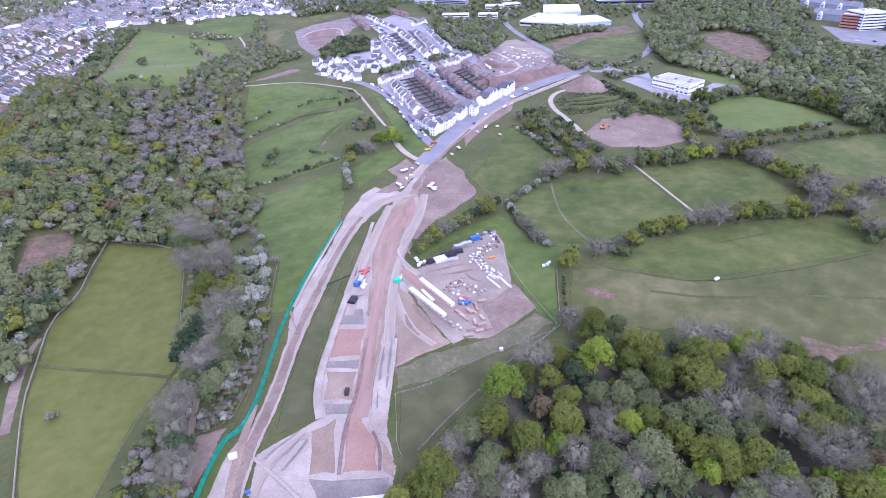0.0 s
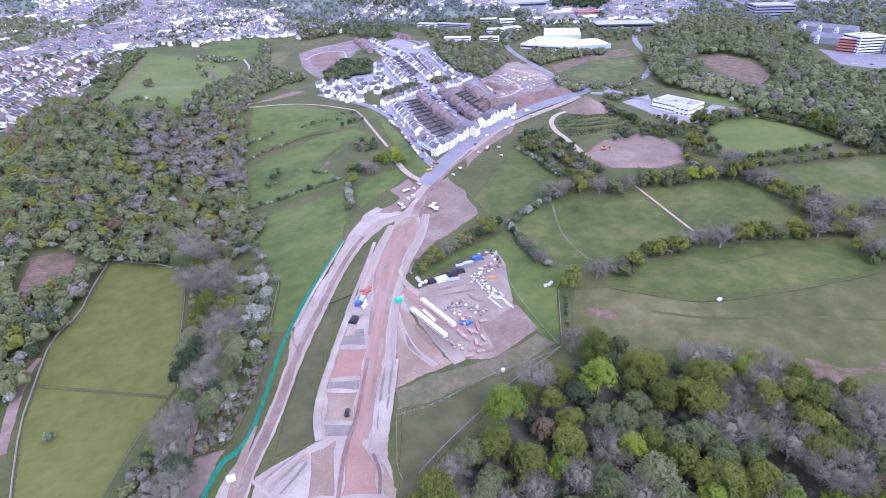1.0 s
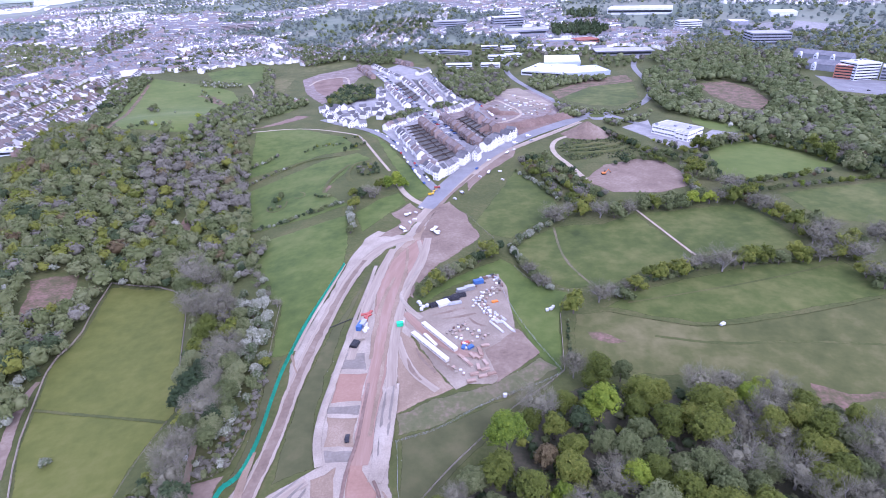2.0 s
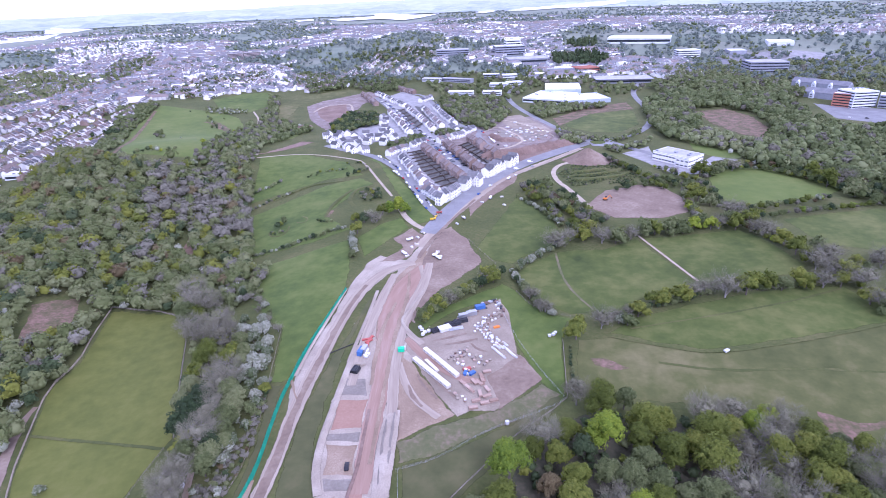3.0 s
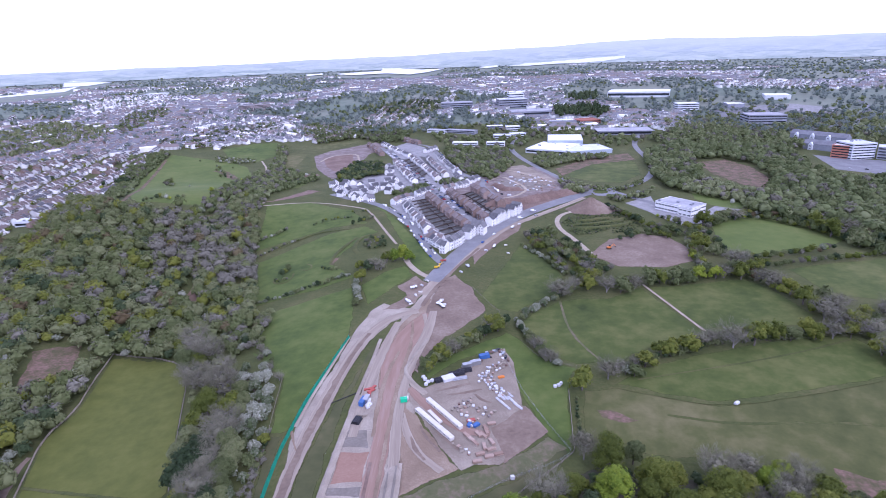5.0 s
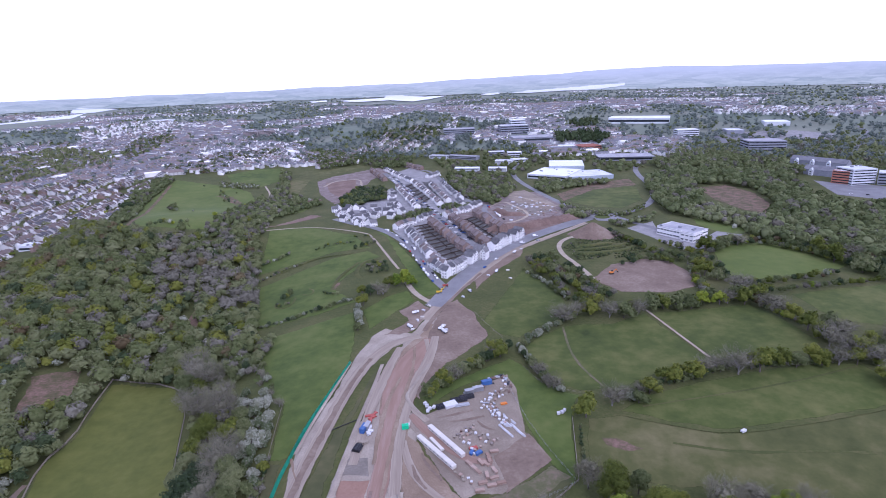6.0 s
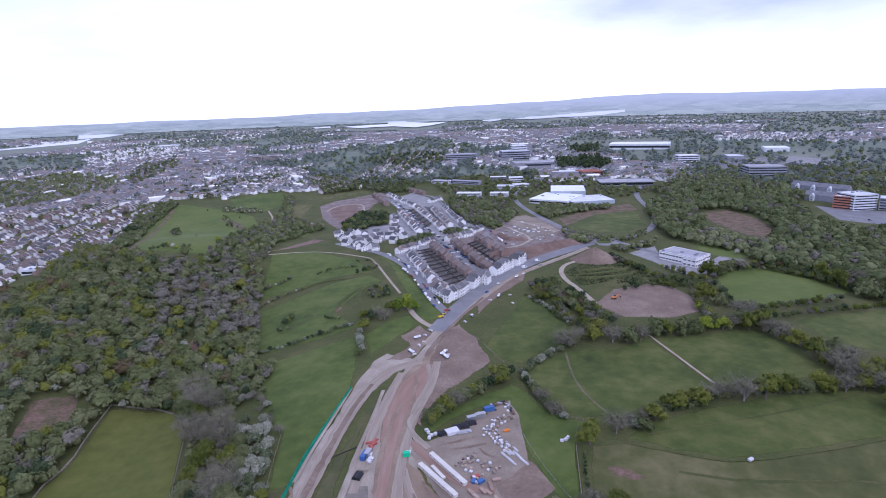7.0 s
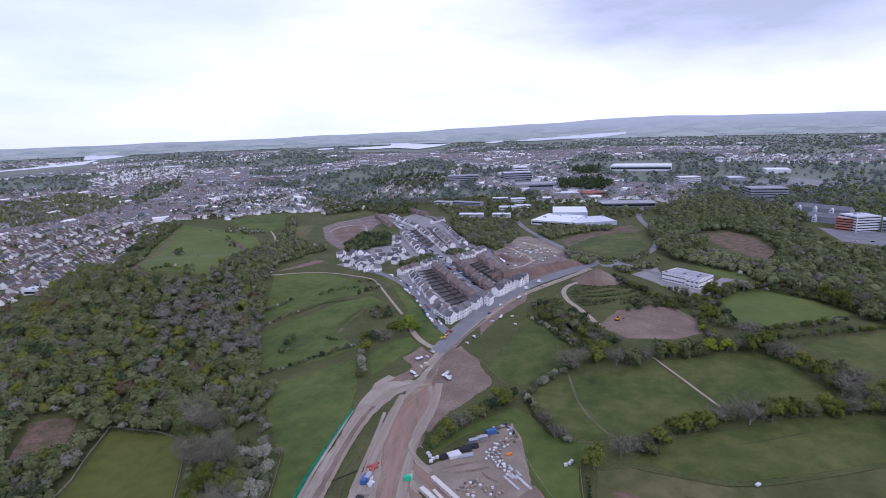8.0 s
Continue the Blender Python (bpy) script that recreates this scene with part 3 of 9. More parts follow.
sheet(F, [(-89.3, 140.9), (-83.7, 140.4), (-81.9, 127.9), (-83.0, 118.9), (-88.6, 115.1), (-89.6, 126.2)], GRASS, 0.115, "small grass patch beside the haul road", F)
sheet(F, [(169.4, 767.3), (221.0, 842.9), (287.7, 887.8), (293.9, 838.4), (271.3, 749.7), (225.1, 690.4), (190.0, 694.5), (167.4, 723.4)], GRASS, 0.115, "green vacant plot inside the loop road", F)
sheet(F, [(291.2, 640.1), (318.7, 604.4), (330.1, 578.9), (305.4, 555.2), (287.3, 578.6), (282.6, 609.0)], GRASS_BRIGHT, 0.115, "mown green lawn behind the office", F)
sheet(F, [(95.7, 548.8), (145.1, 597.4), (162.9, 593.1), (120.9, 544.0), (102.1, 521.3)], GRASS_PALE, 0.115, "grass verge beside the roundabout", F)
sheet(F, [(112.4, 517.3), (143.1, 563.7), (182.5, 575.3), (198.0, 533.6), (200.8, 496.9), (179.5, 481.5), (145.6, 471.4), (121.8, 477.3)], SCRUB, 0.115, "dark green weedy spoil ground", F)

# woodland floors
W = "woodland_floor"
OAK_WOOD = [(21.5, 156.6), (32.9, 172.0), (47.5, 185.5), (64.7, 194.1), (82.8, 185.8), (114.5, 182.8), (149.1, 177.3), (160.1, 163.0), (173.3, 151.7), (209.2, 135.0), (175.1, 81.5), (70.3, 64.0), (-2.1, 66.7), (-20.0, 96.0), (-15.6, 117.3), (-3.9, 128.2), (6.8, 137.6)]
LEFT_WOOD = [(-473.2, 477.1), (-424.5, 528.5), (-446.8, 612.0), (-472.3, 689.5), (-363.0, 600.1), (-299.2, 575.1), (-258.9, 571.7), (-243.8, 657.5), (-204.2, 567.4), (-163.4, 424.7), (-140.5, 364.9), (-145.9, 341.1), (-163.9, 323.3), (-178.6, 311.8), (-224.3, 315.8), (-212.8, 266.9), (-209.8, 234.2), (-201.7, 206.6), (-197.1, 183.0), (-235.3, 175.5)]
STRIP_WOOD = [(-161.9, 302.3), (-141.2, 313.5), (-128.9, 323.9), (-95.4, 265.5), (-89.0, 224.6), (-84.6, 190.1), (-84.9, 162.7), (-89.5, 151.2), (-103.7, 158.8), (-101.5, 147.0), (-90.9, 116.4), (-87.8, 99.0), (-116.1, 101.1), (-118.8, 118.9), (-124.0, 154.1), (-115.2, 169.8), (-127.8, 205.6), (-146.9, 259.6)]
sheet(W, OAK_WOOD, WOODFLOOR, 0.12, "dark leaf-littered floor of the oak wood", "woodland")
sheet(W, LEFT_WOOD, SCRUB, 0.12, "dark floor of the mixed valley wood", "woodland")
sheet(W, STRIP_WOOD, SCRUB, 0.12, "brown floor of the scrubby wood strip", "woodland")

# bare ground of the road works
D = "bare_ground"
SITE = [(-31.4, 346.0), (-15.3, 380.2), (-1.6, 364.2), (-4.0, 334.2), (-13.3, 309.7), (-22.2, 285.1), (-25.5, 266.8), (-17.1, 241.1), (-24.5, 208.8), (-23.0, 164.7), (-23.3, 141.5), (-19.5, 131.2), (-19.7, 114.8), (-20.6, 97.7), (-69.5, 100.1), (-74.1, 137.0), (-68.5, 140.4), (-56.9, 147.6), (-52.7, 151.6), (-56.5, 167.0), (-56.8, 195.2), (-54.0, 222.6), (-49.9, 249.6), (-46.5, 278.3), (-41.4, 311.7), (-34.4, 329.9)]
sheet(D, SITE, STONE, 0.24, "grey crushed stone over the road works", D, 1.6)
sheet(D, [(-55.6, 349.9), (-46.5, 361.5), (-19.6, 346.9), (-25.3, 339.2), (-38.3, 330.4), (-51.0, 305.8), (-60.3, 268.0), (-65.5, 231.0), (-69.8, 200.6), (-71.3, 171.5), (-73.2, 150.3), (-74.2, 122.7), (-70.4, 100.2), (-86.2, 101.2), (-87.6, 115.0), (-85.1, 137.9), (-79.3, 148.1), (-77.1, 165.6), (-76.7, 201.4), (-78.6, 218.8), (-77.3, 237.7), (-69.0, 281.7), (-63.6, 319.0)], STONE, 0.27, "pale grey stone haul road base", D, 1.5)
sheet(D, [(-14.3, 254.2), (5.3, 273.0), (33.1, 293.0), (36.9, 275.0), (36.2, 236.8), (44.4, 214.0), (20.1, 192.9), (8.9, 193.6), (2.3, 190.1), (-8.0, 207.6), (-18.3, 231.1), (-24.7, 241.7), (-23.2, 257.9)], YARD, 0.34, "pinkish grey hardstanding of the site compound", D, 1.0)
sheet(D, [(16.1, 219.1), (37.0, 236.4), (46.8, 214.6), (21.0, 193.2)], EARTH_DULL, 0.40, "brown raked earth at the compound edge", D, 1.0)
sheet(D, [(-26.2, 241.9), (-18.3, 231.1), (2.3, 192.0), (-8.1, 185.9), (-22.9, 176.2), (-25.7, 200.6)], EARTH, 0.38, "pinkish bare earth below the compound", D, 1.5)
sheet(D, [(-24.1, 177.3), (-8.1, 187.5), (20.7, 195.6), (44.4, 212.6), (52.5, 203.5), (40.0, 192.5), (24.0, 184.2), (8.0, 175.8), (-8.0, 167.6), (-22.0, 163.0)], PATCHY, 0.30, "weedy pinkish-brown bank below the compound", D, 2.0, thin=3.0)
sheet(D, [(-5.1, 398.4), (6.2, 405.6), (18.2, 378.1), (26.6, 340.7), (11.3, 320.3), (-1.9, 306.6), (-15.7, 283.4), (-18.5, 267.1), (-26.4, 275.6), (-30.4, 296.7), (-23.0, 321.4), (-16.3, 358.3)], EARTH_DULL, 0.33, "brown stripped earth beside the haul road", D, 1.5, thin=3.0)
sheet(D, [(-49.5, 348.8), (-32.6, 370.3), (-40.0, 389.1), (-25.5, 407.3), (-12.8, 386.7), (-23.9, 358.0), (-35.4, 346.5)], EARTH_DULL, 0.32, "brown churned earth at the junction", D, 1.5)
sheet(D, [(-34.4, 329.9), (-15.1, 367.8), (-3.1, 338.2), (-12.2, 308.2), (-20.9, 285.0), (-24.2, 266.7), (-20.7, 241.4), (-24.6, 211.0), (-32.8, 209.5), (-42.1, 233.3), (-44.2, 271.9), (-41.1, 308.0)], EARTH, 0.32, "pinkish churned earth along the haul road", D, 2.0, thin=4.0)
sheet(D, [(-54.0, 207.1), (-37.4, 205.6), (-38.1, 185.4), (-53.8, 184.5)], EARTH_RED, 0.45, "smooth red earth platform", D, 0.6)
sheet(D, [(-54.1, 178.4), (-38.8, 177.3), (-38.6, 158.8), (-52.7, 159.8)], EARTH, 0.45, "pinkish grey stone platform", D, 0.6)
sheet(D, [(-55.4, 145.6), (-44.1, 151.5), (-40.8, 124.7), (-52.4, 124.0)], EARTH, 0.45, "pale sandy stone platform", D, 0.8)
sheet(D, [(-41.5, 152.2), (-37.5, 165.6), (-34.2, 165.4), (-33.1, 148.9), (-26.9, 137.8), (-25.9, 124.8), (-40.4, 124.7), (-41.4, 139.9)], EARTH_RED, 0.48, "flat red earth formation", D, 0.6)
sheet(D, [(-54.0, 222.6), (-40.6, 221.2), (-38.1, 206.5), (-53.6, 207.9)], STONE_DARK, 0.42, "grey stone ramp above the red platform", D, 0.8)
sheet(D, [(-55.6, 184.6), (-38.3, 184.7), (-38.7, 176.9), (-54.3, 178.1)], STONE_DARK, 0.42, "grey stone ramp between platforms", D, 0.6)
sheet(D, [(-52.2, 159.8), (-38.4, 158.8), (-40.0, 151.3), (-50.4, 151.4)], STONE_DARK, 0.42, "grey stone ramp between platforms", D, 0.6)
sheet(D, [(-52.5, 124.5), (-21.2, 124.1), (-19.7, 114.2), (-46.3, 112.4)], STONE_DARK, 0.42, "grey stone bay in front of the platforms", D, 0.8)
sheet(D, [(-25.9, 124.4), (-27.9, 140.4), (-23.0, 136.3), (-19.2, 127.5), (-20.1, 121.8)], EARTH, 0.42, "pale pinkish earth beside the formation", D, 0.8)
sheet(D, [(-72.6, 135.6), (-55.9, 148.4), (-51.7, 125.8), (-61.0, 126.4)], STONE, 0.44, "smooth pale blue-grey stone apron", D, 0.6)
sheet(D, [(37.8, 580.6), (79.9, 582.6), (157.8, 623.4), (126.1, 597.1), (82.1, 555.5), (60.4, 545.8)], EARTH_DARK, 0.34, "dark red-brown earth bank beside the road", D, 0.8)
sheet(D, [(58.8, 694.7), (99.1, 722.3), (130.0, 666.7), (107.4, 636.1), (68.3, 647.1)], STONE_DARK, 0.36, "grey stone road bed through the plots", D, 0.8)
sheet(D, [(-216.0, 968.8), (-164.6, 998.0), (-141.8, 861.0), (-166.3, 836.5), (-196.1, 895.6)], EARTH_DARK, 0.36, "dark brown earth inside the loop road", D, 0.8)
ribbon("track", [(-211.9, 934.6), (-203.4, 982.3), (-164.6, 998.0), (-150.9, 975.2), (-138.9, 860.2), (-145.4, 817.2)], 5, PATHWAY, 0.42, "pale stone loop road on the building site", "track")
sheet(D, [(-100.6, 147.5), (-87.9, 150.3), (-88.9, 139.6), (-90.4, 122.8), (-93.7, 119.8), (-100.8, 142.1)], EARTH_DULL, 0.3, "pinkish bare earth beside the track", D, 1.5)
sheet(D, [(70.0, 231.7), (80.4, 231.9), (91.1, 220.7), (84.9, 216.7), (72.1, 222.1)], BRACKEN, 0.19, "worn earth patch in the pasture", D, 2.5, thin=6.0)
sheet(D, [(153.5, 182.2), (176.0, 185.9), (207.2, 199.5), (237.9, 194.5), (216.3, 166.2), (187.0, 171.9), (165.9, 173.2)], BRACKEN, 0.19, "reddish brown trodden ground with weeds", D, 5.0, thin=14.0)
sheet(D, [(118.3, 434.5), (144.8, 468.6), (179.5, 481.5), (199.0, 472.5), (205.9, 442.6), (196.6, 411.2), (172.1, 400.0), (135.1, 406.0)], EARTH_DULL, 0.3, "large smooth brown earth platform", D, 1.5)
sheet(D, [(-0.1, 642.3), (65.5, 772.2), (137.9, 818.6), (152.1, 722.5), (157.8, 623.4), (79.1, 576.2), (55.4, 554.0)], PLOT, 0.28, "brown building plots being cleared", D, 2.0)
sheet(D, [(-235.0, 985.4), (-212.5, 1029), (-134.9, 1105), (-103.3, 1072), (-136.6, 983.3), (-139.9, 837.5), (-166.9, 794.5), (-205.7, 874.8)], PLOT, 0.28, "brown earth of the upper building site", D, 2.0)
sheet(D, [(-220.8, 647.1), (-184.8, 727.8), (-165.8, 718.7), (-199.5, 669.4)], EARTH_DARK, 0.28, "dark brown stripped earth", D, 2.0)
sheet(D, [(376.1, 833.7), (432.4, 846.5), (446.8, 785.4), (428.0, 701.9), (386.7, 647.8), (370.9, 679.5), (365.5, 739.4)], BRACKEN, 0.19, "brown bracken clearing in the wood", D, 3.0, thin=9.0)
sheet(D, [(158.2, 791.6), (234.1, 894.1), (307.4, 920.0), (301.8, 861.6), (225.6, 827.3), (157.7, 731.1)], BRACKEN, 0.19, "brown earth margin of the vacant plot", D, 2.0, thin=4.0)
sheet(D, [(-276.3, 317.5), (-263.9, 327.0), (-249.6, 332.9), (-237.1, 311.1), (-234.6, 290.9), (-242.3, 271.0), (-253.6, 266.5), (-267.2, 295.7)], BRACKEN, 0.19, "reddish bracken clearing in the wood", D, 2.0, thin=4.0)
sheet(D, [(-230.8, 646.5), (-218.0, 653.6), (-220.0, 627.1)], STONE, 0.3, "triangle of white stone by the track", D, 0.5)
sheet(D, [(30.1, 485.1), (54.0, 513.3), (78.1, 528.1), (68.1, 496.2), (43.6, 462.7), (21.2, 421.8), (20.2, 445.7)], EARTH_DULL, 0.34, "brown verge of the unfinished road", D, 1.0)
OFFICE_YARD = [(196.0, 586.7), (237.8, 620.5), (227.1, 568.8), (246.7, 537.0), (266.5, 550.5), (290.6, 576.1), (312.3, 559.3), (269.8, 525.8), (246.0, 508.4), (225.7, 504.6), (214.4, 532.8), (209.9, 552.6)]
sheet("car_park", OFFICE_YARD, PAVING, 0.30, "pale grey car park round the white office", "car park", 0.4)
sheet("car_park", [(568.1, 848.0), (593.9, 816.6), (631.7, 791.7), (646.9, 740.1), (585.7, 701.3), (540.2, 750.7)], ASPHALT, 0.30, "grey hospital car park", "car park", 0.4)

# estate ground: gardens and paving
sheet("estate_ground", [(-65.6, 612.4), (-44.9, 649.7), (-7.0, 661.9), (37.7, 710.1), (51.9, 681.4), (81.5, 571.8), (35.4, 499.5), (-1.5, 452.0), (-14.1, 469.7), (-32.0, 526.5)], PAVING, 0.26, "pale paving between the terraces of the estate", "paving", 0.5)
sheet("estate_ground", [(-115.0, 1023), (-71.2, 1096), (-24.3, 1019), (25.3, 780.9), (30.3, 711.7), (-7.0, 674.7), (-40.2, 695.7), (-73.0, 691.0), (-114.0, 670.8), (-151.4, 715.3), (-163.7, 769.7), (-129.4, 769.8), (-96.7, 846.6), (-79.4, 908.5)], PAVING, 0.24, "pale paving of the upper estate", "paving", 0.5)
GD = "back_gardens"
sheet(GD, [(-36.5, 620.2), (-21.6, 628.8), (-0.6, 566.3), (20.8, 509.1), (6.7, 488.1), (-6.5, 500.6), (-23.1, 547.7)], GARDEN, 0.34, "dark fenced back gardens between terraces", GD, 0.4)
sheet(GD, [(3.5, 605.0), (11.8, 628.4), (27.4, 582.2), (39.4, 537.2), (33.8, 523.9), (21.7, 552.6)], GARDEN, 0.34, "dark parking court between brown terraces", GD, 0.4)
sheet(GD, [(21.3, 631.8), (33.1, 652.4), (46.0, 607.0), (56.4, 576.1), (46.1, 549.3), (35.1, 576.7)], GARDEN, 0.34, "dark fenced back gardens between terraces", GD, 0.4)
sheet(GD, [(-74.1, 928.7), (-61.0, 936.7), (-24.0, 786.0), (-27.1, 749.9), (-41.2, 763.9)], GARDEN, 0.34, "dark back gardens of the upper terraces", GD, 0.4)
sheet(GD, [(-46.1, 955.7), (-27.8, 940.8), (0.6, 758.7), (-7.3, 743.2)], GARDEN, 0.34, "dark back gardens of the upper terraces", GD, 0.4)

# roads and tracks
R_ = "road"
ribbon(R_, [(-12.8, 393.0), (-1.8, 421.9), (15.9, 459.0), (42.0, 501.8), (81.3, 549.7), (124.7, 590.0), (165.9, 629.3)], 15, ASPHALT, 0.42, "new grey asphalt road past the estate", wobble=0)
ribbon(R_, [(-17.7, 369.5), (-4.1, 405.6), (15.1, 440.1), (40.2, 481.1), (55.8, 505.1), (84.5, 532.9), (123.6, 570.1), (157.2, 607.7)], [14, 9, 8], STONE_RUT, 0.38, "pale stone carriageway under construction", wobble=1.0)
ribbon(R_, [(165.9, 629.3), (187.9, 648.3), (201.6, 637.6), (210.3, 613.3), (227.0, 588.8), (234.8, 554.5)], 9, ASPHALT, 0.42, "grey road from the roundabout to the office")
ribbon(R_, [(190.5, 645.5), (223.6, 663.6), (265.1, 710.9), (298.7, 778.9), (322.2, 868.7), (330.6, 946.3), (343.9, 1006), (390.0, 1098)], 9, ASPHALT, 0.44, "grey loop road through trees")
ribbon(R_, [(175.8, 641.4), (150.4, 714.4), (136.1, 807.8), (122.0, 924.4), (119.2, 1005), (135.2, 1083), (169.2, 1147)], 9, ASPHALT, 0.44, "grey road past the warehouses")
ribbon(R_, [(-1.8, 421.9), (-13.8, 449.8), (-23.2, 482.4), (-31.6, 518.0), (-45.4, 556.9), (-67.8, 601.5), (-91.4, 634.5), (-119.7, 661.9), (-147.4, 694.8)], 8, ASPHALT, 0.46, "grey estate street with parked cars")
ribbon(R_, [(-117.3, 1045), (-74.5, 907.3), (-37.1, 744.9), (-6.9, 638.4), (14.4, 563.6), (32.5, 504.5), (41.7, 498.8)], 9, ASPHALT, 0.46, "grey estate avenue with parked cars")
ribbon(R_, [(51.0, 707.5), (44.1, 672.5), (58.2, 612.8), (76.3, 555.9)], 7, ASPHALT, 0.46, "grey estate lane beside the plots")
ribbon(R_, [(-58.6, 1071), (-24.8, 1048), (1.4, 888.4), (27.8, 741.9), (51.0, 707.5)], 7, ASPHALT, 0.46, "grey upper estate road")
ribbon("track", [(-221.7, 632.7), (-182.7, 659.2), (-146.2, 652.8), (-98.5, 613.4), (-86.6, 597.4), (-63.2, 525.9), (-47.0, 479.8)], 3.2, PATHWAY, 0.36, "winding pale brown farm track", "track")
ribbon("track", [(-38.2, 449.8), (-32.1, 428.1), (-24.4, 412.3), (-16.0, 401.6)], 6, PATHWAY, 0.36, "pale track down to the works", "track")
ribbon("track", [(142.4, 371.5), (146.7, 350.0), (156.3, 300.5)], 2.2, PATHWAY, 0.34, "straight pale concrete path between fields", "path")
ribbon("track", [(145.0, 559.5), (121.8, 547.8), (108.7, 526.2), (107.2, 498.0), (115.1, 470.5), (121.2, 433.0)], 6, PATHWAY, 0.36, "pale stone track round the spoil ground", "track")
ribbon("track", [(-108.2, 172.7), (-105.1, 159.5), (-101.8, 144.9), (-95.7, 131.5), (-94.8, 119.4), (-90.8, 103.3)], 3.4, EARTH, 0.36, "narrow earth track between the woods", "track")
ribbon("track", [(-279.8, 300.8), (-268.4, 285.8), (-258.4, 268.8), (-252.0, 247.4)], 6, ASPHALT, 0.36, "grey lane at the wood edge", "road")
ribbon("track", [(-266.0, 724.8), (-275.7, 813.6), (-286.5, 882.6), (-318.0, 953.2)], 4, PATHWAY, 0.34, "pale track through scrub", "track")
ribbon("haul_road", [(-13.6, 339.4), (-24.4, 315.5), (-30.1, 286.0), (-31.5, 258.7), (-32.8, 232.4), (-33.8, 207.4), (-35.1, 185.9), (-35.6, 165.4), (-35.9, 150.5)], [12, 20, 23, 15, 10, 9, 8], DIRT_RUT, 0.50, "rutted red earth haul road", wobble=1.5, rows=8)
ribbon("haul_road", [(-21.5, 344.6), (-38.8, 338.6), (-52.2, 317.0), (-59.8, 289.9), (-64.4, 262.7), (-67.9, 236.3), (-70.5, 215.4), (-72.2, 193.0), (-72.5, 171.6), (-73.9, 153.2), (-76.3, 137.2), (-76.3, 122.9), (-73.8, 102.2)], [7, 9, 9, 9, 8, 7, 7], STONE_RUT, 0.44, "pale rutted stone haul road", wobble=1.0, rows=6)
ribbon("haul_road", [(-17.5, 339.9), (-13.3, 311.9), (-21.0, 288.3), (-25.6, 269.8), (-22.2, 257.8), (-14.1, 247.1)], 4, STONE_RUT, 0.52, "pale stone site track into the compound", wobble=0.6)
ribbon("bund", [(-26.0, 196.6), (-27.4, 178.2), (-27.8, 161.8), (-27.8, 150.0), (-29.4, 142.4)], [7, 9, 9, 8, 6], STONE, 0.40, "long heap of grey crushed stone", "bund", crown=1.3, rows=8, step=3)
ribbon("bund", [(-49.0, 249.5), (-52.2, 222.4), (-53.9, 198.9), (-55.6, 180.3), (-55.3, 163.7), (-51.7, 150.9)], 4, STONE, 0.36, "pale stone edge bund", "bund", crown=0.9, rows=6, step=3)
ribbon("bund", [(-14.3, 306.9), (-24.0, 278.9), (-27.0, 270.0), (-20.0, 256.4), (-13.5, 248.2)], 2.5, STONE, 0.50, "low ridge of white stone", "bund", crown=0.8, rows=6, step=2.5)
sheet(D, [(-81.7, 226.2), (-76.6, 220.3), (-69.7, 205.5), (-71.8, 200.0), (-76.5, 211.9)], EARTH, 0.50, "spur of pinkish earth beside the netting", D, 0.8)
ribbon("bund", [(-73.7, 134.0), (-65.2, 127.1), (-52.8, 116.1), (-45.6, 108.3)], 1.6, STONE, 0.50, "pale stone kerb line across the platform", "bund", crown=0.5, rows=6, step=3)
ribbon("haul_road", [(-10.9, 343.3), (-14.4, 312.1), (-23.1, 282.0), (-26.9, 255.4), (-27.8, 227.1), (-26.9, 202.7), (-26.2, 181.6)], [6, 8, 8, 7, 6, 6], STONE_RUT, 0.54, "pale rutted stone beside the red haul road", wobble=1.0, rows=6)
ribbon("haul_road", [(-34.4, 329.9), (-39.4, 304.2), (-43.1, 277.9), (-45.8, 254.6), (-47.2, 233.8), (-47.9, 215.2)], [5, 7, 7, 6, 5], STONE_RUT, 0.54, "pale rutted stone beside the red haul road", wobble=1.0, rows=6)
ribbon("haul_road", [(-23.0, 253.4), (-14.0, 238.3), (-3.7, 225.2), (6.6, 216.2), (17.1, 213.7)], [5, 6, 6, 5], DIRT_RUT, 0.46, "faint wheel-worn line through the compound", wobble=0.8, rows=5)
ribbon("haul_road", [(-25.7, 231.8), (-21.4, 212.9), (-14.7, 199.8), (-5.5, 190.6)], [4, 5, 4], STONE_RUT, 0.46, "faint wheel-worn line below the compound", wobble=0.8, rows=5)
ribbon("haul_road", [(-69.9, 118.0), (-67.8, 129.2), (-63.5, 137.5), (-55.1, 144.0)], [4, 5, 4], STONE_RUT, 0.52, "wheel-worn line over the stone apron", wobble=0.8, rows=5)
ribbon("bund", [(-37.2, 197.5), (-37.8, 177.2), (-38.1, 162.5), (-40.7, 147.9), (-40.9, 136.0), (-40.4, 124.7)], 1.8, EARTH_DARK, 0.55, "low dark earth edge of the formation", "bund", crown=0.35, rows=4, step=3)
ribbon("bund", [(-26.0, 125.5), (-26.3, 135.2), (-29.9, 143.2)], 1.5, EARTH_DARK, 0.55, "low dark earth edge of the formation", "bund", crown=0.35, rows=4, step=3)
ribbon("bund", [(-44.0, 308.4), (-46.1, 284.7), (-49.0, 260.6), (-52.0, 234.3)], 2.5, STONE, 0.5, "white stone edge of the works", "bund", crown=0.6, rows=6, step=3)
ribbon("bund", [(-64.8, 314.0), (-70.2, 278.8), (-75.1, 250.4), (-77.7, 225.6)], 2.2, STONE, 0.5, "white stone edge of the haul road", "bund", crown=0.5, rows=6, step=3)
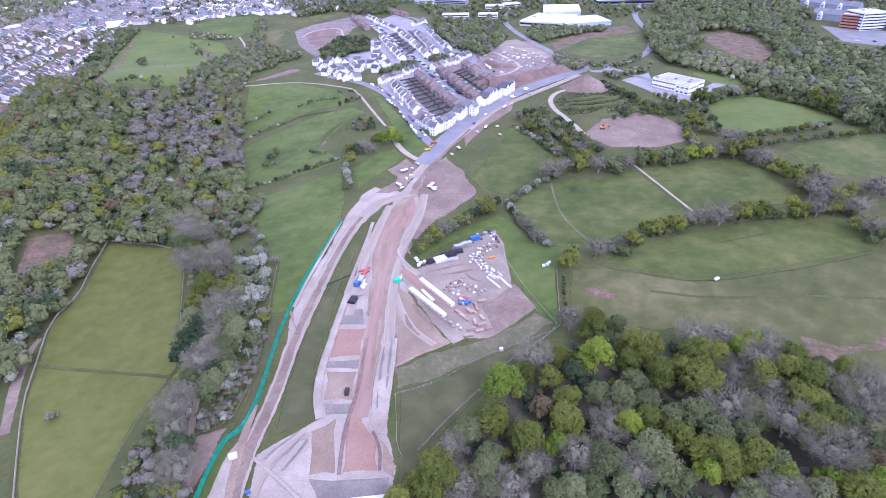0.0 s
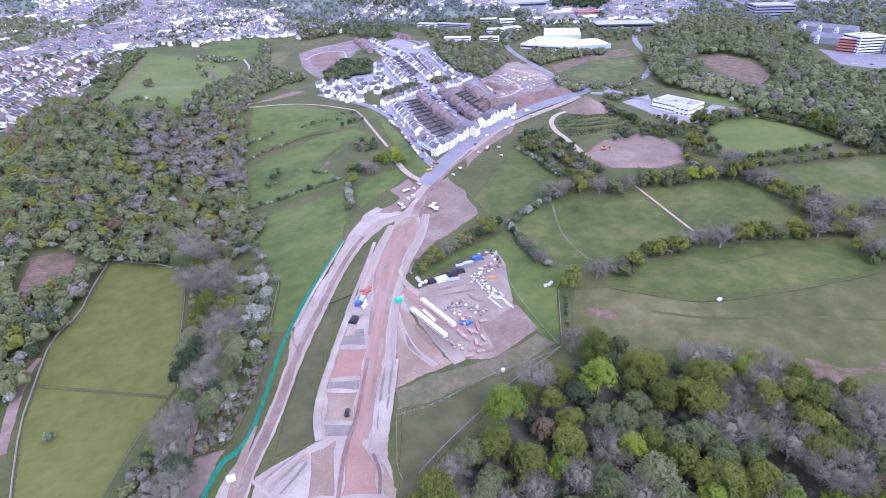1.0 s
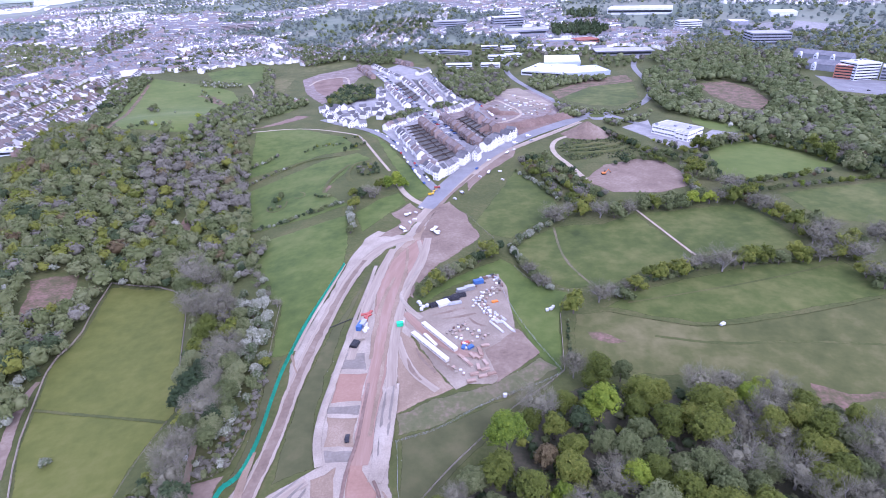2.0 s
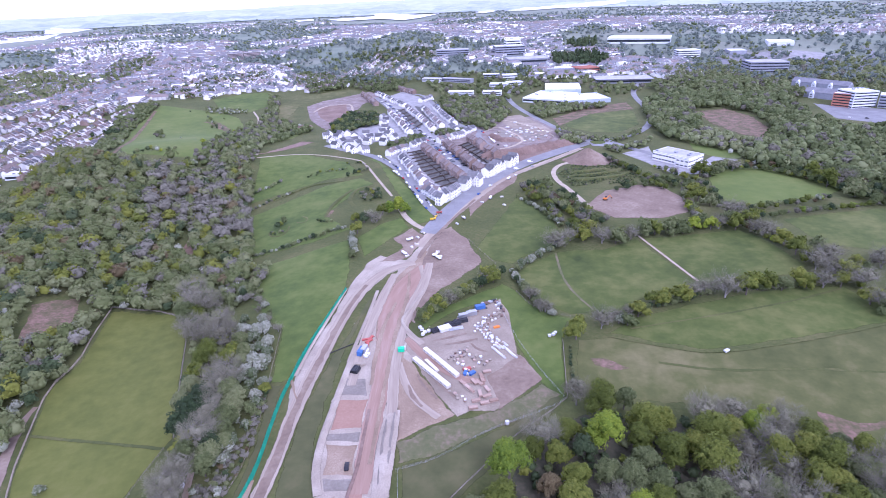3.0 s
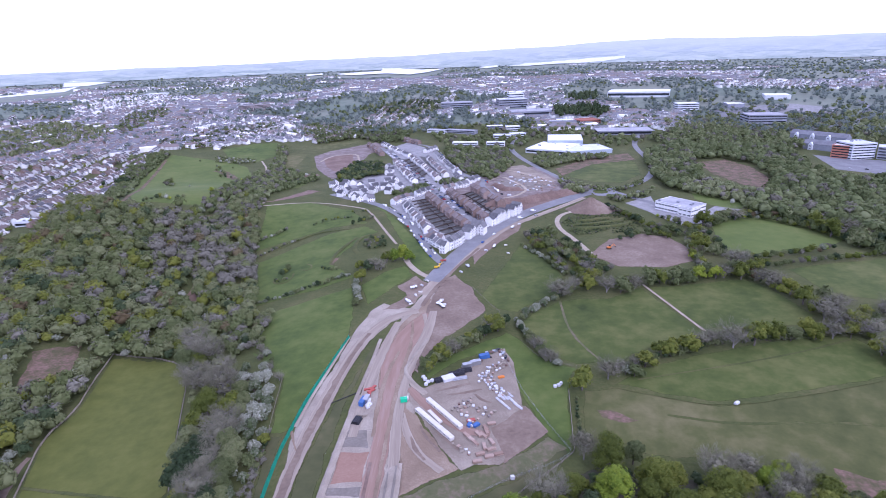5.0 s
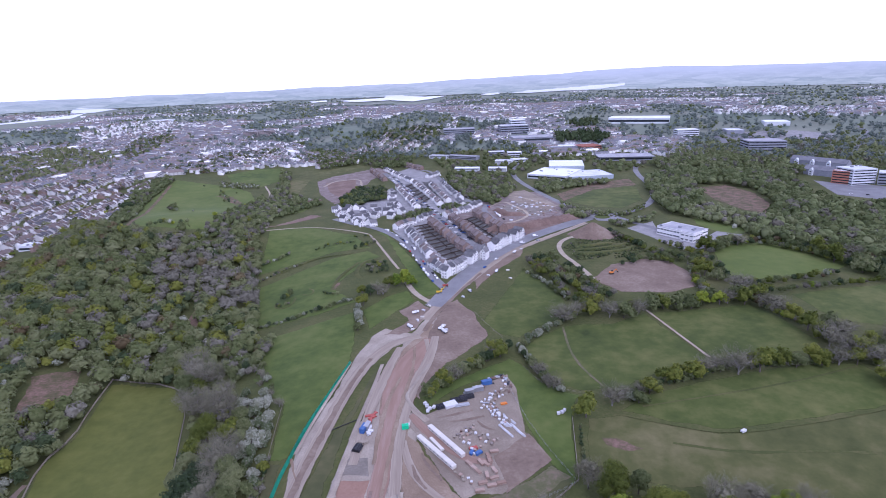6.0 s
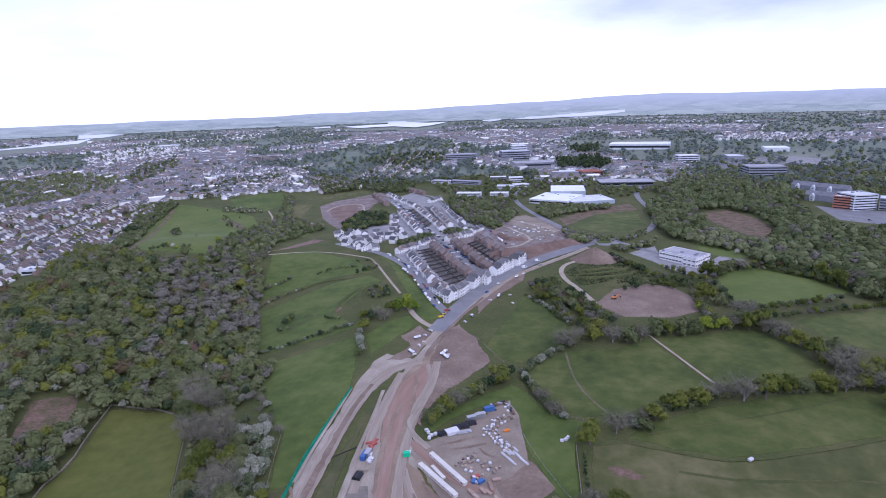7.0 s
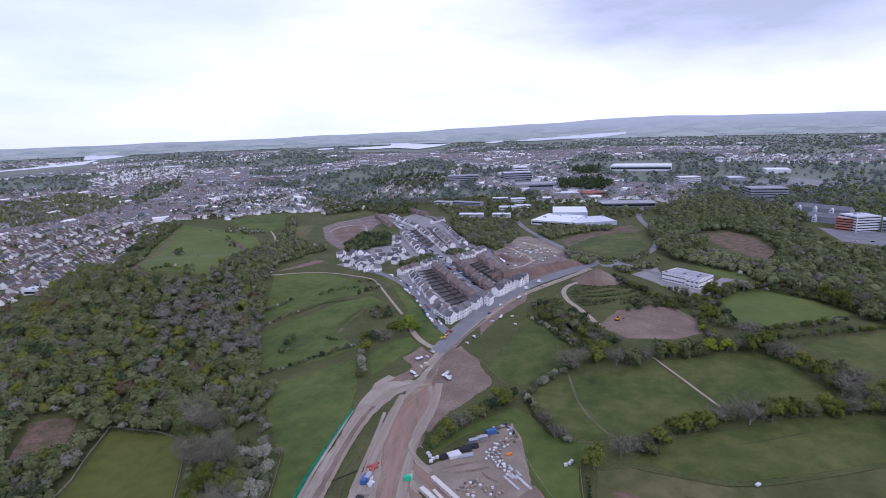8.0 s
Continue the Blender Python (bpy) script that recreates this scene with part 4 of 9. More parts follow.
ribbon("ditch_line", [(87.4, 247.2), (108.7, 237.5), (132.1, 229.1), (166.0, 233.0), (208.1, 239.8), (230.7, 244.9)], 1.8, SCRUB, 0.30, "dark ditch with rank grass between fields", "ditch", wobble=0.8)
ribbon("ditch_line", [(-199.5, 200.6), (-172.6, 195.7), (-147.2, 189.1), (-125.7, 183.1)], 2.2, SCRUB, 0.30, "dark weedy strip across the paddock", "ditch", wobble=0.8)
ribbon("worn_line", [(77.6, 350.3), (75.1, 317.6), (77.7, 295.3), (84.9, 274.7)], 2.0, PATCHY, 0.17, "faint worn line through pasture", "path", wobble=0.6)
ribbon("worn_line", [(100.0, 254.0), (125.2, 258.4), (166.3, 265.3), (202.3, 272.9), (232.2, 281.9)], 1.6, GRASS_PALE, 0.17, "faint worn line through pasture", "path", wobble=0.6)
ribbon("worn_line", [(104.3, 224.3), (132.2, 215.6), (171.4, 215.8), (213.2, 208.6)], 2.0, SCRUB, 0.17, "faint dark line through rough pasture", "path", wobble=0.6)



ribbon("track", [(-209.4, 221.4), (-209.2, 214.6), (-206.2, 204.0), (-201.4, 190.1), (-193.7, 173.8), (-185.1, 157.4)], [3, 5, 6, 6, 5], EARTH_DULL, 0.2, "pinkish trodden earth track outside the paddock fence", "track", wobble=0.8)
ribbon("track", [(55.2, 699.3), (75.8, 736.3), (83.8, 706.5), (101.2, 650.8), (83.3, 618.7), (65.9, 608.0)], 5, PATHWAY, 0.44, "pale stone track winding through the plots", "track")
ribbon("track", [(88.5, 781.7), (102.5, 765.2), (121.0, 732.3), (136.4, 692.9)], 6, PATHWAY, 0.44, "pale stone track behind the plots", "track")
sheet(D, [(79.1, 809.7), (119.8, 831.7), (136.2, 753.9), (145.1, 700.4), (119.7, 659.3), (104.0, 693.6), (87.1, 734.8)], YARD, 0.33, "pale stone storage ground on the plots", D, 1.5)
sheet("car_park", [(599.4, 1286.3), (668.3, 1294.6), (688.6, 1247.0), (645.8, 1200.5), (588.8, 1208.3)], ASPHALT, 0.4, "grey car park between offices", "car park", 0.4)
sheet("car_park", [(682.9, 1310.9), (791.7, 1284.0), (839.7, 1202.3), (797.2, 1155.9), (738.4, 1193.6), (677.3, 1237.5)], PAVING, 0.4, "wide pale car park beyond the offices", "car park", 0.4)
ribbon(R_, [(640, 1052), (683.7, 1047.7), (735.0, 1045.3), (765.7, 1014.7), (788.5, 993.5)], 14, ASPHALT, 0.5, "grey road above the hospital")
ribbon(R_, [(765.7, 1014.7), (811.5, 1102.0), (882.4, 1161.9), (923.6, 1253.5)], 10, ASPHALT, 0.5, "grey road climbing past the car park")
CAR_PARKS = ([(599.4, 1286.3), (668.3, 1294.6), (688.6, 1247.0), (645.8, 1200.5), (588.8, 1208.3)], [(682.9, 1310.9), (791.7, 1284.0), (839.7, 1202.3), (797.2, 1155.9), (738.4, 1193.6), (677.3, 1237.5)])


# dirt carried over the stone by wheels
ribbon("wheel_dirt", [(-52.2, 317.0), (-59.8, 289.9), (-64.4, 262.7), (-67.9, 236.3), (-70.5, 215.4), (-72.2, 193.0), (-72.5, 171.6), (-73.9, 153.2), (-76.3, 137.2), (-76.3, 122.9), (-73.8, 102.2)], [3, 4, 4, 5, 5], EARTH_DULL, 0.53, "brown wheel dirt along the stone haul road", wobble=1.2, rows=5)
ribbon("wheel_dirt", [(-79.8, 160.0), (-80.0, 147.0), (-79.5, 135.0), (-78.0, 120.0), (-76.5, 104.0)], [3, 4, 4, 3], EARTH, 0.55, "pinkish wheel dirt beside the haul road", wobble=1.0, rows=5)
ribbon("wheel_dirt", [(-31.0, 292.0), (-36.5, 268.0), (-38.5, 240.0), (-38.0, 215.0)], [2, 3, 3, 2], EARTH, 0.57, "pale pinkish wheel dirt beside the red haul road", wobble=1.0, rows=4)
ribbon("wheel_dirt", [(-24.5, 330.0), (-24.0, 300.0), (-28.0, 270.0), (-30.5, 240.0), (-31.5, 210.0), (-32.5, 185.0), (-33.5, 165.0)], [2, 3, 2.5, 2], EARTH, 0.58, "pale pinkish wheel dirt along the red haul road", wobble=1.0, rows=4)
ribbon("wheel_dirt", [(-19.0, 352.0), (-12.0, 376.0), (-2.0, 398.0), (10.0, 424.0), (28.0, 458.0)], [4, 4, 3, 3], EARTH_DULL, 0.47, "brown wheel dirt up the new road", wobble=1.0, rows=5)
for line in ([(-66.0, 130.5), (-61.0, 136.0), (-56.0, 143.5)], [(-61.5, 127.5), (-57.5, 134.0), (-54.5, 141.0)], [(-69.5, 133.0), (-64.0, 139.5), (-58.5, 145.5)]):
    ribbon("stone_streak", line, [0.8, 1.5, 0.8], STONE_DARK, 0.55, "darker graded streak in the stone apron", wobble=0.5, rows=4, step=2.5)
for line in ([(-25.2, 194.0), (-25.8, 178.0), (-26.0, 162.0)], [(-28.6, 190.0), (-29.2, 172.0), (-29.0, 154.0)]):
    ribbon("stone_streak", line, [0.8, 1.4, 0.8], STONE_DARK, 1.45, "grey furrow along the stone heap", wobble=0.5, rows=4, step=2.5)
for x0, y0, x1, y1 in ((-10, 224, 2, 204), (-16, 222, -6, 203), (-20, 214, -13, 198), (-2, 246, 16, 250), (-8, 250, 10, 256), (12, 246, 20, 238)):
    ribbon("wheel_dirt", [(x0, y0), ((x0 + x1) / 2 - 1.5, (y0 + y1) / 2 - 1.0), (x1, y1)], [1.2, 2.2, 1.4], EARTH_DULL, 0.47, "dark wheel dirt on the hardstanding", wobble=0.8, rows=4, step=3)


def disc(name, centre, radius, mat_, lift, height, label, category):
    """A round raised pad with a sloped kerb."""
    bm = bmesh.new()
    x, y = centre
    z = float(land(x, y)) + lift
    rings = []
    for r_, h in ((radius, -0.6), (radius, 0.0), (radius - 0.25, height), (radius * 0.5, height * 2.2)):
        rings.append([bm.verts.new((x + r_ * math.cos(a), y + r_ * math.sin(a), z + h)) for a in np.linspace(0, 2 * math.pi, 40, endpoint=False)])
    for u, v in zip(rings, rings[1:]):
        for i in range(40):
            bm.faces.new((u[i], u[(i + 1) % 40], v[(i + 1) % 40], v[i]))
    bm.faces.new(rings[-1])
    bmesh.ops.recalc_face_normals(bm, faces=bm.faces)
    return tagged(part(name, bm, mat_, None), label, category, kind="structure")


disc("road", (183.1, 636.2), 19, ASPHALT, 0.46, 0.02, "grey asphalt ring of the roundabout", "road")
disc("traffic_island", (183.1, 636.2), 9, GRASS, 0.50, 0.3, "low grass island of the roundabout", "roundabout")

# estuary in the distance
sheet("water", [(-661.2, 3581), (-582.0, 3728), (-414.1, 3933), (-458.3, 4446), (-324.1, 4458), (-134.3, 3901), (24.2, 4014), (-81.9, 3347), (-167.1, 3040), (-321.4, 3370), (-508.2, 3250)], WATER, 4.0, "bright silver estuary with a painted sky sheen", "water", 12, 60)
sheet("water", [(461.7, 4125), (629.3, 4429), (915.0, 4414), (1129, 4390), (1366, 4334), (1357, 4305), (1153, 4311), (891.4, 4299), (581.0, 3949)], WATER, 4.0, "bright silver estuary with a painted sky sheen", "water", 12, 60)
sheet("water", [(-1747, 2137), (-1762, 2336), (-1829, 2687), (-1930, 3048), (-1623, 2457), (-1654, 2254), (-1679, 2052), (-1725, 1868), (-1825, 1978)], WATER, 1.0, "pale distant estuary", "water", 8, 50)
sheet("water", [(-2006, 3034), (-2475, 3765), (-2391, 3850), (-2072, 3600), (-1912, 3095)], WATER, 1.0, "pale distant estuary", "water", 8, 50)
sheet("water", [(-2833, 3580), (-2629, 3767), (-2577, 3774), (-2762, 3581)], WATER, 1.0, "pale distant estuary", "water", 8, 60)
sheet("water", [(249.6, 4056), (417.0, 4399), (398.2, 4029), (283.0, 3693)], WATER, 4.0, "bright silver estuary with a painted sky sheen", "water", 8, 60)
sheet("water", [(-870.2, 3663), (-788.0, 3808), (-724.7, 3535), (-790.5, 3398)], WATER, 4.0, "bright silver estuary with a painted sky sheen", "water", 8, 60)


# ---- buildings ----
def at(x, y, turn=0.0, sink=0.0):
    """A pose on the land at (x, y), turned by degrees."""
    return pose(x, y, float(land(x, y)) - sink, 0, 0, turn)


def gable_prism(bm, w, d, z0, rise, over=0.3, thick=0.22, across=False, slot=0):
    """A pitched roof with thickness over a w x d plan centred on the origin; across: ridge runs front to back."""
    a, b = (d, w) if across else (w, d)
    L, S = a / 2 + over, b / 2 + over
    prof = [(-S, z0 - over * rise / (b / 2)), (0, z0 + rise), (S, z0 - over * rise / (b / 2)), (S, z0 - over * rise / (b / 2) - thick), (0, z0 + rise - thick), (-S, z0 - over * rise / (b / 2) - thick)]
    ends = []
    for s in (-L, L):
        ends.append([bm.verts.new((p, s, z) if across else (s, p, z)) for p, z in prof])
    n = len(prof)
    for i in range(n):
        f = bm.faces.new((ends[0][i], ends[0][(i + 1) % n], ends[1][(i + 1) % n], ends[1][i]))
        f.material_index = slot
    for e in ends:
        for q in ((e[0], e[1], e[4], e[5]), (e[1], e[2], e[3], e[4])):
            bm.faces.new(q).material_index = slot
    bmesh.ops.recalc_face_normals(bm, faces=bm.faces)


def walls_with_gables(w, d, eave, rise, across):
    bm = bmesh.new()
    if across:
        prof = [(-w / 2, -1.5), (w / 2, -1.5), (w / 2, eave), (0, eave + rise - 0.2), (-w / 2, eave)]
        rings = [[bm.verts.new((x, s, z)) for x, z in prof] for s in (-d / 2, d / 2)]
    else:
        prof = [(-d / 2, -1.5), (d / 2, -1.5), (d / 2, eave), (0, eave + rise - 0.2), (-d / 2, eave)]
        rings = [[bm.verts.new((s, y, z)) for y, z in prof] for s in (-w / 2, w / 2)]
    for i in range(5):
        bm.faces.new((rings[0][i], rings[0][(i + 1) % 5], rings[1][(i + 1) % 5], rings[1][i]))
    for r in rings:
        bm.faces.new(r)
    bmesh.ops.recalc_face_normals(bm, faces=bm.faces)
    return bm


def window_mesh(w, h):
    """A framed window facing -y: proud white frame, glazing bar and recessed dark panes."""
    bm = bmesh.new()
    t = 0.09
    box(bm, -w / 2, w / 2, -0.02, 0.02, 0, h, 1)
    for x0, x1, z0, z1 in ((-w / 2, w / 2, 0, t), (-w / 2, w / 2, h - t, h), (-w / 2, -w / 2 + t, t, h - t), (w / 2 - t, w / 2, t, h - t), (-t / 2, t / 2, t, h - t)):
        q = [bm.verts.new(v) for v in ((x0, -0.08, z0), (x1, -0.08, z0), (x1, -0.08, z1), (x0, -0.08, z1))]
        bm.faces.new(q).material_index = 0
    me = bpy.data.meshes.new("window")
    bm.to_mesh(me)
    bm.free()
    me.materials.append(WHITE_TRIM)
    me.materials.append(GLASS)
    return me


WINDOW = window_mesh(1.25, 1.25)
OFFICE_WINDOW = window_mesh(2.9, 1.5)


def place_part(name, me, parent, x, y, z, turn=0):
    ob = new(name, me)
    ob.parent = parent
    ob.matrix_basis = pose(x, y, z, 0, 0, turn)
    return ob


def house(name, w, d, eave, rise, storeys, wall_mat, roof_mat, across, chimney, label, category, group):
    root = tagged(new(name), label, category, group)
    part("wall", walls_with_gables(w, d, eave, rise, across), wall_mat, root)
    bm = bmesh.new()
    gable_prism(bm, w, d, eave, rise, 0.25, 0.2, across)
    roof = part("roof", bm, roof_mat, root, "tiled pitched roof")
    cols = 2 if w < 7.5 else 3
    for side, turn in ((-1, 0), (1, 180)):
        for s in range(storeys):
            for c in range(cols):
                x = (c - (cols - 1) / 2) * w / (cols + 0.3)
                if side == 1 and (s + c) % 2:
                    continue
                if s == 0 and c == 0 and side == -1:
                    part("door", boxed(x - 0.5, x + 0.5, side * d / 2 - 0.06, side * d / 2 + 0.06, 0, 2.05), DOOR_DARK, root, "dark front door")
                else:
                    place_part("window", WINDOW, root, x, side * (d / 2 + 0.01), 0.8 + s * 2.6, turn)
    if across:
        place_part("window", WINDOW, root, 0, -d / 2 - 0.01, 0.8 + storeys * 2.6 - 0.4, 0)
    if chimney:
        bm = boxed(-w / 2 + 0.2, -w / 2 + 0.9, -0.45, 0.45, eave + rise - 0.9, eave + rise + 0.9)
        part("chimney", bm, BRICK, roof, "brick chimney stack")
    return root


row_rnd = random.Random(9)


def row_of(models, line, pitch, side=0, start_turn=0.0):
    """Sets houses shoulder to shoulder along a line, in short runs; fronts face the right of the line, or the left when side is 180."""
    q, d, s = along(line, pitch)
    run = row_rnd.randrange(3, 6)
    for i in range(len(q) - 1):
        run -= 1
        if run < 0 and len(q) > 7:
            run = row_rnd.randrange(3, 6)
            continue
        step_ = row_rnd.choice((0, 0, 0.9, -0.9))
        c, v = (q[i] + q[i + 1]) / 2, q[i + 1] - q[i]
        turn = math.degrees(math.atan2(v[1], v[0])) + side + start_turn
        n = np.array((-v[1], v[0])) / np.hypot(*v) * step_
        ob = copy_thing(row_rnd.choice(models), at(c[0] + n[0], c[1] + n[1], turn))
        ob.scale = (1, row_rnd.uniform(0.96, 1.1), row_rnd.uniform(0.94, 1.1))


gabled = house("gabled_townhouse", 6.2, 9.5, 7.8, 3.4, 3, RENDER_WHITE, ROOF_SLATE, True, False, "three-storey white rendered townhouse with a gable to the road", "house", "townhouses along the road")
flatfront = house("terraced_townhouse", 5.6, 9.0, 7.6, 2.8, 3, RENDER_WHITE, ROOF_SLATE, False, False, "white rendered terraced townhouse with grey slate roof", "house", "townhouses along the road")
brown = house("terraced_house", 5.4, 8.6, 6.6, 2.9, 2, BRICK, ROOF_BROWN, False, False, "brown brick terraced house with brown tiled roof", "house", "brown terraces")
brown_b = house("terraced_house", 5.4, 8.6, 6.6, 2.9, 2, BRICK, ROOF_BROWN, False, True, "brown brick terraced house with a chimney stack", "house", "brown terraces")
white = house("terraced_house", 5.6, 8.4, 5.4, 2.8, 2, RENDER_WHITE, ROOF_SLATE, False, False, "white rendered terraced house with slate roof", "house", "white terraces")
white_b = house("terraced_house", 5.6, 8.4, 5.4, 2.8, 2, RENDER_WHITE, ROOF_BROWN, False, False, "white rendered terraced house with brown roof", "house", "white terraces")
detached = house("detached_house", 8.5, 8.0, 5.3, 3.2, 2, RENDER_WHITE, ROOF_SLATE, False, False, "white rendered detached house with slate roof", "house", "detached houses")
detached_b = house("detached_house", 7.2, 9.0, 5.3, 3.4, 2, RENDER_WHITE, ROOF_SLATE, True, False, "white gable-fronted detached house with slate roof", "house", "detached houses")
MODELS = (gabled, flatfront, brown, brown_b, white, white_b, detached, detached_b)

row_of([gabled, flatfront], [(-0.8, 456.4), (33.4, 508.2)], 6.0)
row_of([gabled, flatfront, gabled], [(40.9, 514.0), (75.2, 556.4)], 6.0)
row_of([white, white_b, white], [(-16.7, 482.8), (0.2, 456.3)], 5.8)
row_of([white, white, white_b], [(-45.3, 596.2), (-27.7, 537.7)], 5.8)
row_of([white_b, white], [(-25.0, 526.3), (-9.4, 480.1)], 5.8)
row_of([brown, brown_b, brown], [(-19.9, 623.6), (-0.5, 563.0)], 5.6, 180)
row_of([brown, brown, brown_b], [(1.2, 556.6), (21.7, 503.3)], 5.6, 180)
row_of([brown, brown_b], [(5.4, 636.3), (22.8, 575.5)], 5.6)
row_of([brown, brown, brown_b], [(24.4, 568.9), (37.6, 528.2)], 5.6)
row_of([brown, brown_b, brown], [(34.6, 653.7), (49.7, 603.8)], 5.6, 180)
row_of([brown, brown], [(51.2, 598.7), (59.4, 574.7)], 5.6, 180)
row_of([white, white_b], [(-61.2, 611.0), (-40.2, 632.6)], 5.8)
row_of([white], [(-37.2, 640.0), (-19.2, 652.0)], 6.2)
row_of([white_b, white, white], [(-4.7, 650.8), (27.5, 678.6)], 5.8)
row_of([white], [(28.0, 689.4), (42.5, 713.8)], 5.8)
row_of([white, white_b], [(-81.0, 896.8), (-40.2, 714.7)], 5.8)
row_of([white_b, white], [(-54.5, 929.3), (-30.0, 825.0)], 5.8, 180)
row_of([white, white_b], [(-27.0, 812.9), (-8.5, 719.6)], 5.8, 180)
row_of([white_b, white], [(-27.0, 917.0), (0.7, 742.8)], 5.8)
row_of([white, white], [(-7.9, 924.4), (18.2, 756.4)], 5.8, 180)
row_of([white], [(-117.5, 1072), (-59.4, 947.5)], 5.8, 180)
row_of([brown], [(-82.0, 1108), (-47.1, 1067)], 5.6)
row_of([white], [(-34.7, 982.8), (-14.5, 1014)], 6.0)
row_of([brown_b, brown], [(-143.2, 1063), (-109.1, 968.7)], 5.6)
row_of([white], [(14.6, 738.5), (19.7, 703.0)], 6.0)
for i, (x, y) in enumerate([(-155.1, 740.0), (-136.3, 744.8), (-126.8, 744.7), (-142.6, 711.0), (-126.3, 695.0), (-114.2, 683.6), (-110.0, 694.6), (-132.3, 678.7), (-111.4, 655.9), (-117.9, 670.0), (-103.2, 672.7), (-99.5, 729.0), (-91.9, 703.7), (-92.0, 680.3), (-96.5, 649.6), (-104.1, 644.7), (-83.0, 799.0), (-76.9, 759.9), (-78.1, 731.3), (-68.7, 711.9), (-73.2, 695.7), (-67.6, 734.9), (-88.0, 851.2), (-80.5, 817.6), (-89.6, 638.6), (-70.6, 668.3), (-114.3, 724.4), (-152.4, 750.6), (-59.5, 690.1), (-79.3, 698.3)]):
    copy_thing((detached, detached_b)[i % 2], at(x, y, 20 + 37 * (i % 3)))
# each model itself takes a place in the cluster
for model, (x, y) in zip(MODELS, [(33.4, 493.6), (-2.8, 453.9), (23.8, 502.6), (38.7, 527.6), (-25.9, 534.9), (-6.3, 476.5), (-137.8, 726.8), (-101.5, 697.6)]):
    model.matrix_basis = at(x, y, -25)


FOOTPRINTS = []


def block(name, a, b, depth, height, storeys, wall_mat, roof_mat, label, category="office building", pane_step=3.4, plant=True, overhang=0.0, glazed=True, group=""):
    """A flat-roofed building whose front runs from a to b, with panes on front and ends, a parapet and roof plant."""
    a, b = Vector(a), Vector(b)
    if b.x < a.x:
        a, b = b, a
    w, turn = (b - a).length, math.degrees(math.atan2(b.y - a.y, b.x - a.x))
    FOOTPRINTS.append(((a.x + b.x) / 2 - math.sin(radians(turn)) * depth / 2, (a.y + b.y) / 2 + math.cos(radians(turn)) * depth / 2, math.hypot(w, depth) / 2 + 4))
    root = tagged(new(name), label, category, group)
    part("wall", boxed(0, w, 0, depth, -2.5, height), wall_mat, root)
    bm = bmesh.new()
    o = overhang
    box(bm, -0.15 - o, w + 0.15 + o, -0.15 - o, depth + 0.15 + o, height + 0.003, height + 0.25)
    roof = part("roof", bm, roof_mat, root, "flat roof")
    bm = bmesh.new()
    for x0, x1, y0, y1 in ((-0.15 - o, w + 0.15 + o, -0.15 - o, 0.2 - o), (-0.15 - o, w + 0.15 + o, depth - 0.2 + o, depth + 0.15 + o), (-0.15 - o, 0.2 - o, 0.2 - o, depth - 0.2 + o), (w - 0.2 + o, w + 0.15 + o, 0.2 - o, depth - 0.2 + o)):
        box(bm, x0, x1, y0, y1, height + 0.253, height + 0.7)
    part("parapet", bm, wall_mat, roof)
    if plant and a.length < 1000:
        rnd = random.Random(int(w * 10 + depth))
        for _ in range(2 + int(w / 25)):
            pw, pd = rnd.uniform(1.5, 4), rnd.uniform(1.5, 3)
            px, py = rnd.uniform(1, max(1.1, w - pw - 1)), rnd.uniform(1, max(1.1, depth - pd - 1))
            part("roof_plant", boxed(px, px + pw, py, py + pd, height + 0.25, height + rnd.uniform(1.2, 2.2), 0.05), CLAD_GREY, roof, "grey rooftop plant unit")
    if glazed:
        level = height / storeys
        far_off = a.length > 700
        n = max(1, int((w - 1) / pane_step))
        m = max(1, int((depth - 1) / pane_step))
        for s in range(storeys):
            z = s * level + level * 0.32
            if far_off:
                part("window_band", boxed(1, w - 1, -0.12, 0.05, z, z + level * 0.4), GLASS, root, "dark ribbon window")
                if a.x > 0:
                    part("window_band", boxed(-0.12, 0.05, 1, depth - 1, z, z + level * 0.4), GLASS, root, "dark ribbon window")
                    continue
                part("window_band", boxed(w - 0.05, w + 0.12, 1, depth - 1, z, z + level * 0.4), GLASS, root, "dark ribbon window")
                continue
            for i in range(n):
                place_part("window", OFFICE_WINDOW, root, (i + 0.5) * w / n, -0.01, z)
            for i in range(m):
                place_part("window", OFFICE_WINDOW, root, -0.01, (i + 0.5) * depth / m, z, -90)
                place_part("window", OFFICE_WINDOW, root, w + 0.01, (i + 0.5) * depth / m, z, 90)
    root.matrix_basis = at(a.x, a.y, turn)
    return root


block("office_building", (221.0, 563.0), (244.7, 529.3), 26, 8.6, 2, RENDER_WHITE, GREY_ROOF, "long white two-storey office with rows of dark windows")
block("office_annexe", (243.9, 527.3), (257.5, 537.5), 14, 8.6, 2, RENDER_WHITE, GREY_ROOF, "white end wing of the office", "office building")
WH = "warehouse"
block(WH, (140.2, 950.5), (199.5, 914.2), 80, 7, 1, CLAD_WHITE, METAL_ROOF, "white warehouse with a pale metal roof and dark glazing", WH, 6, True)
block(WH, (187.7, 1004.8), (249.3, 993.4), 75, 10, 2, CLAD_BLUE, METAL_ROOF, "tall white warehouse with a pale blue-white roof", WH, 8, True, 0.0, False)
block(WH, (206.9, 913.3), (282.0, 924.1), 60, 6, 1, CLAD_BLUE, METAL_ROOF, "low white warehouse beside the road", WH, 8, True, 0.0, False)
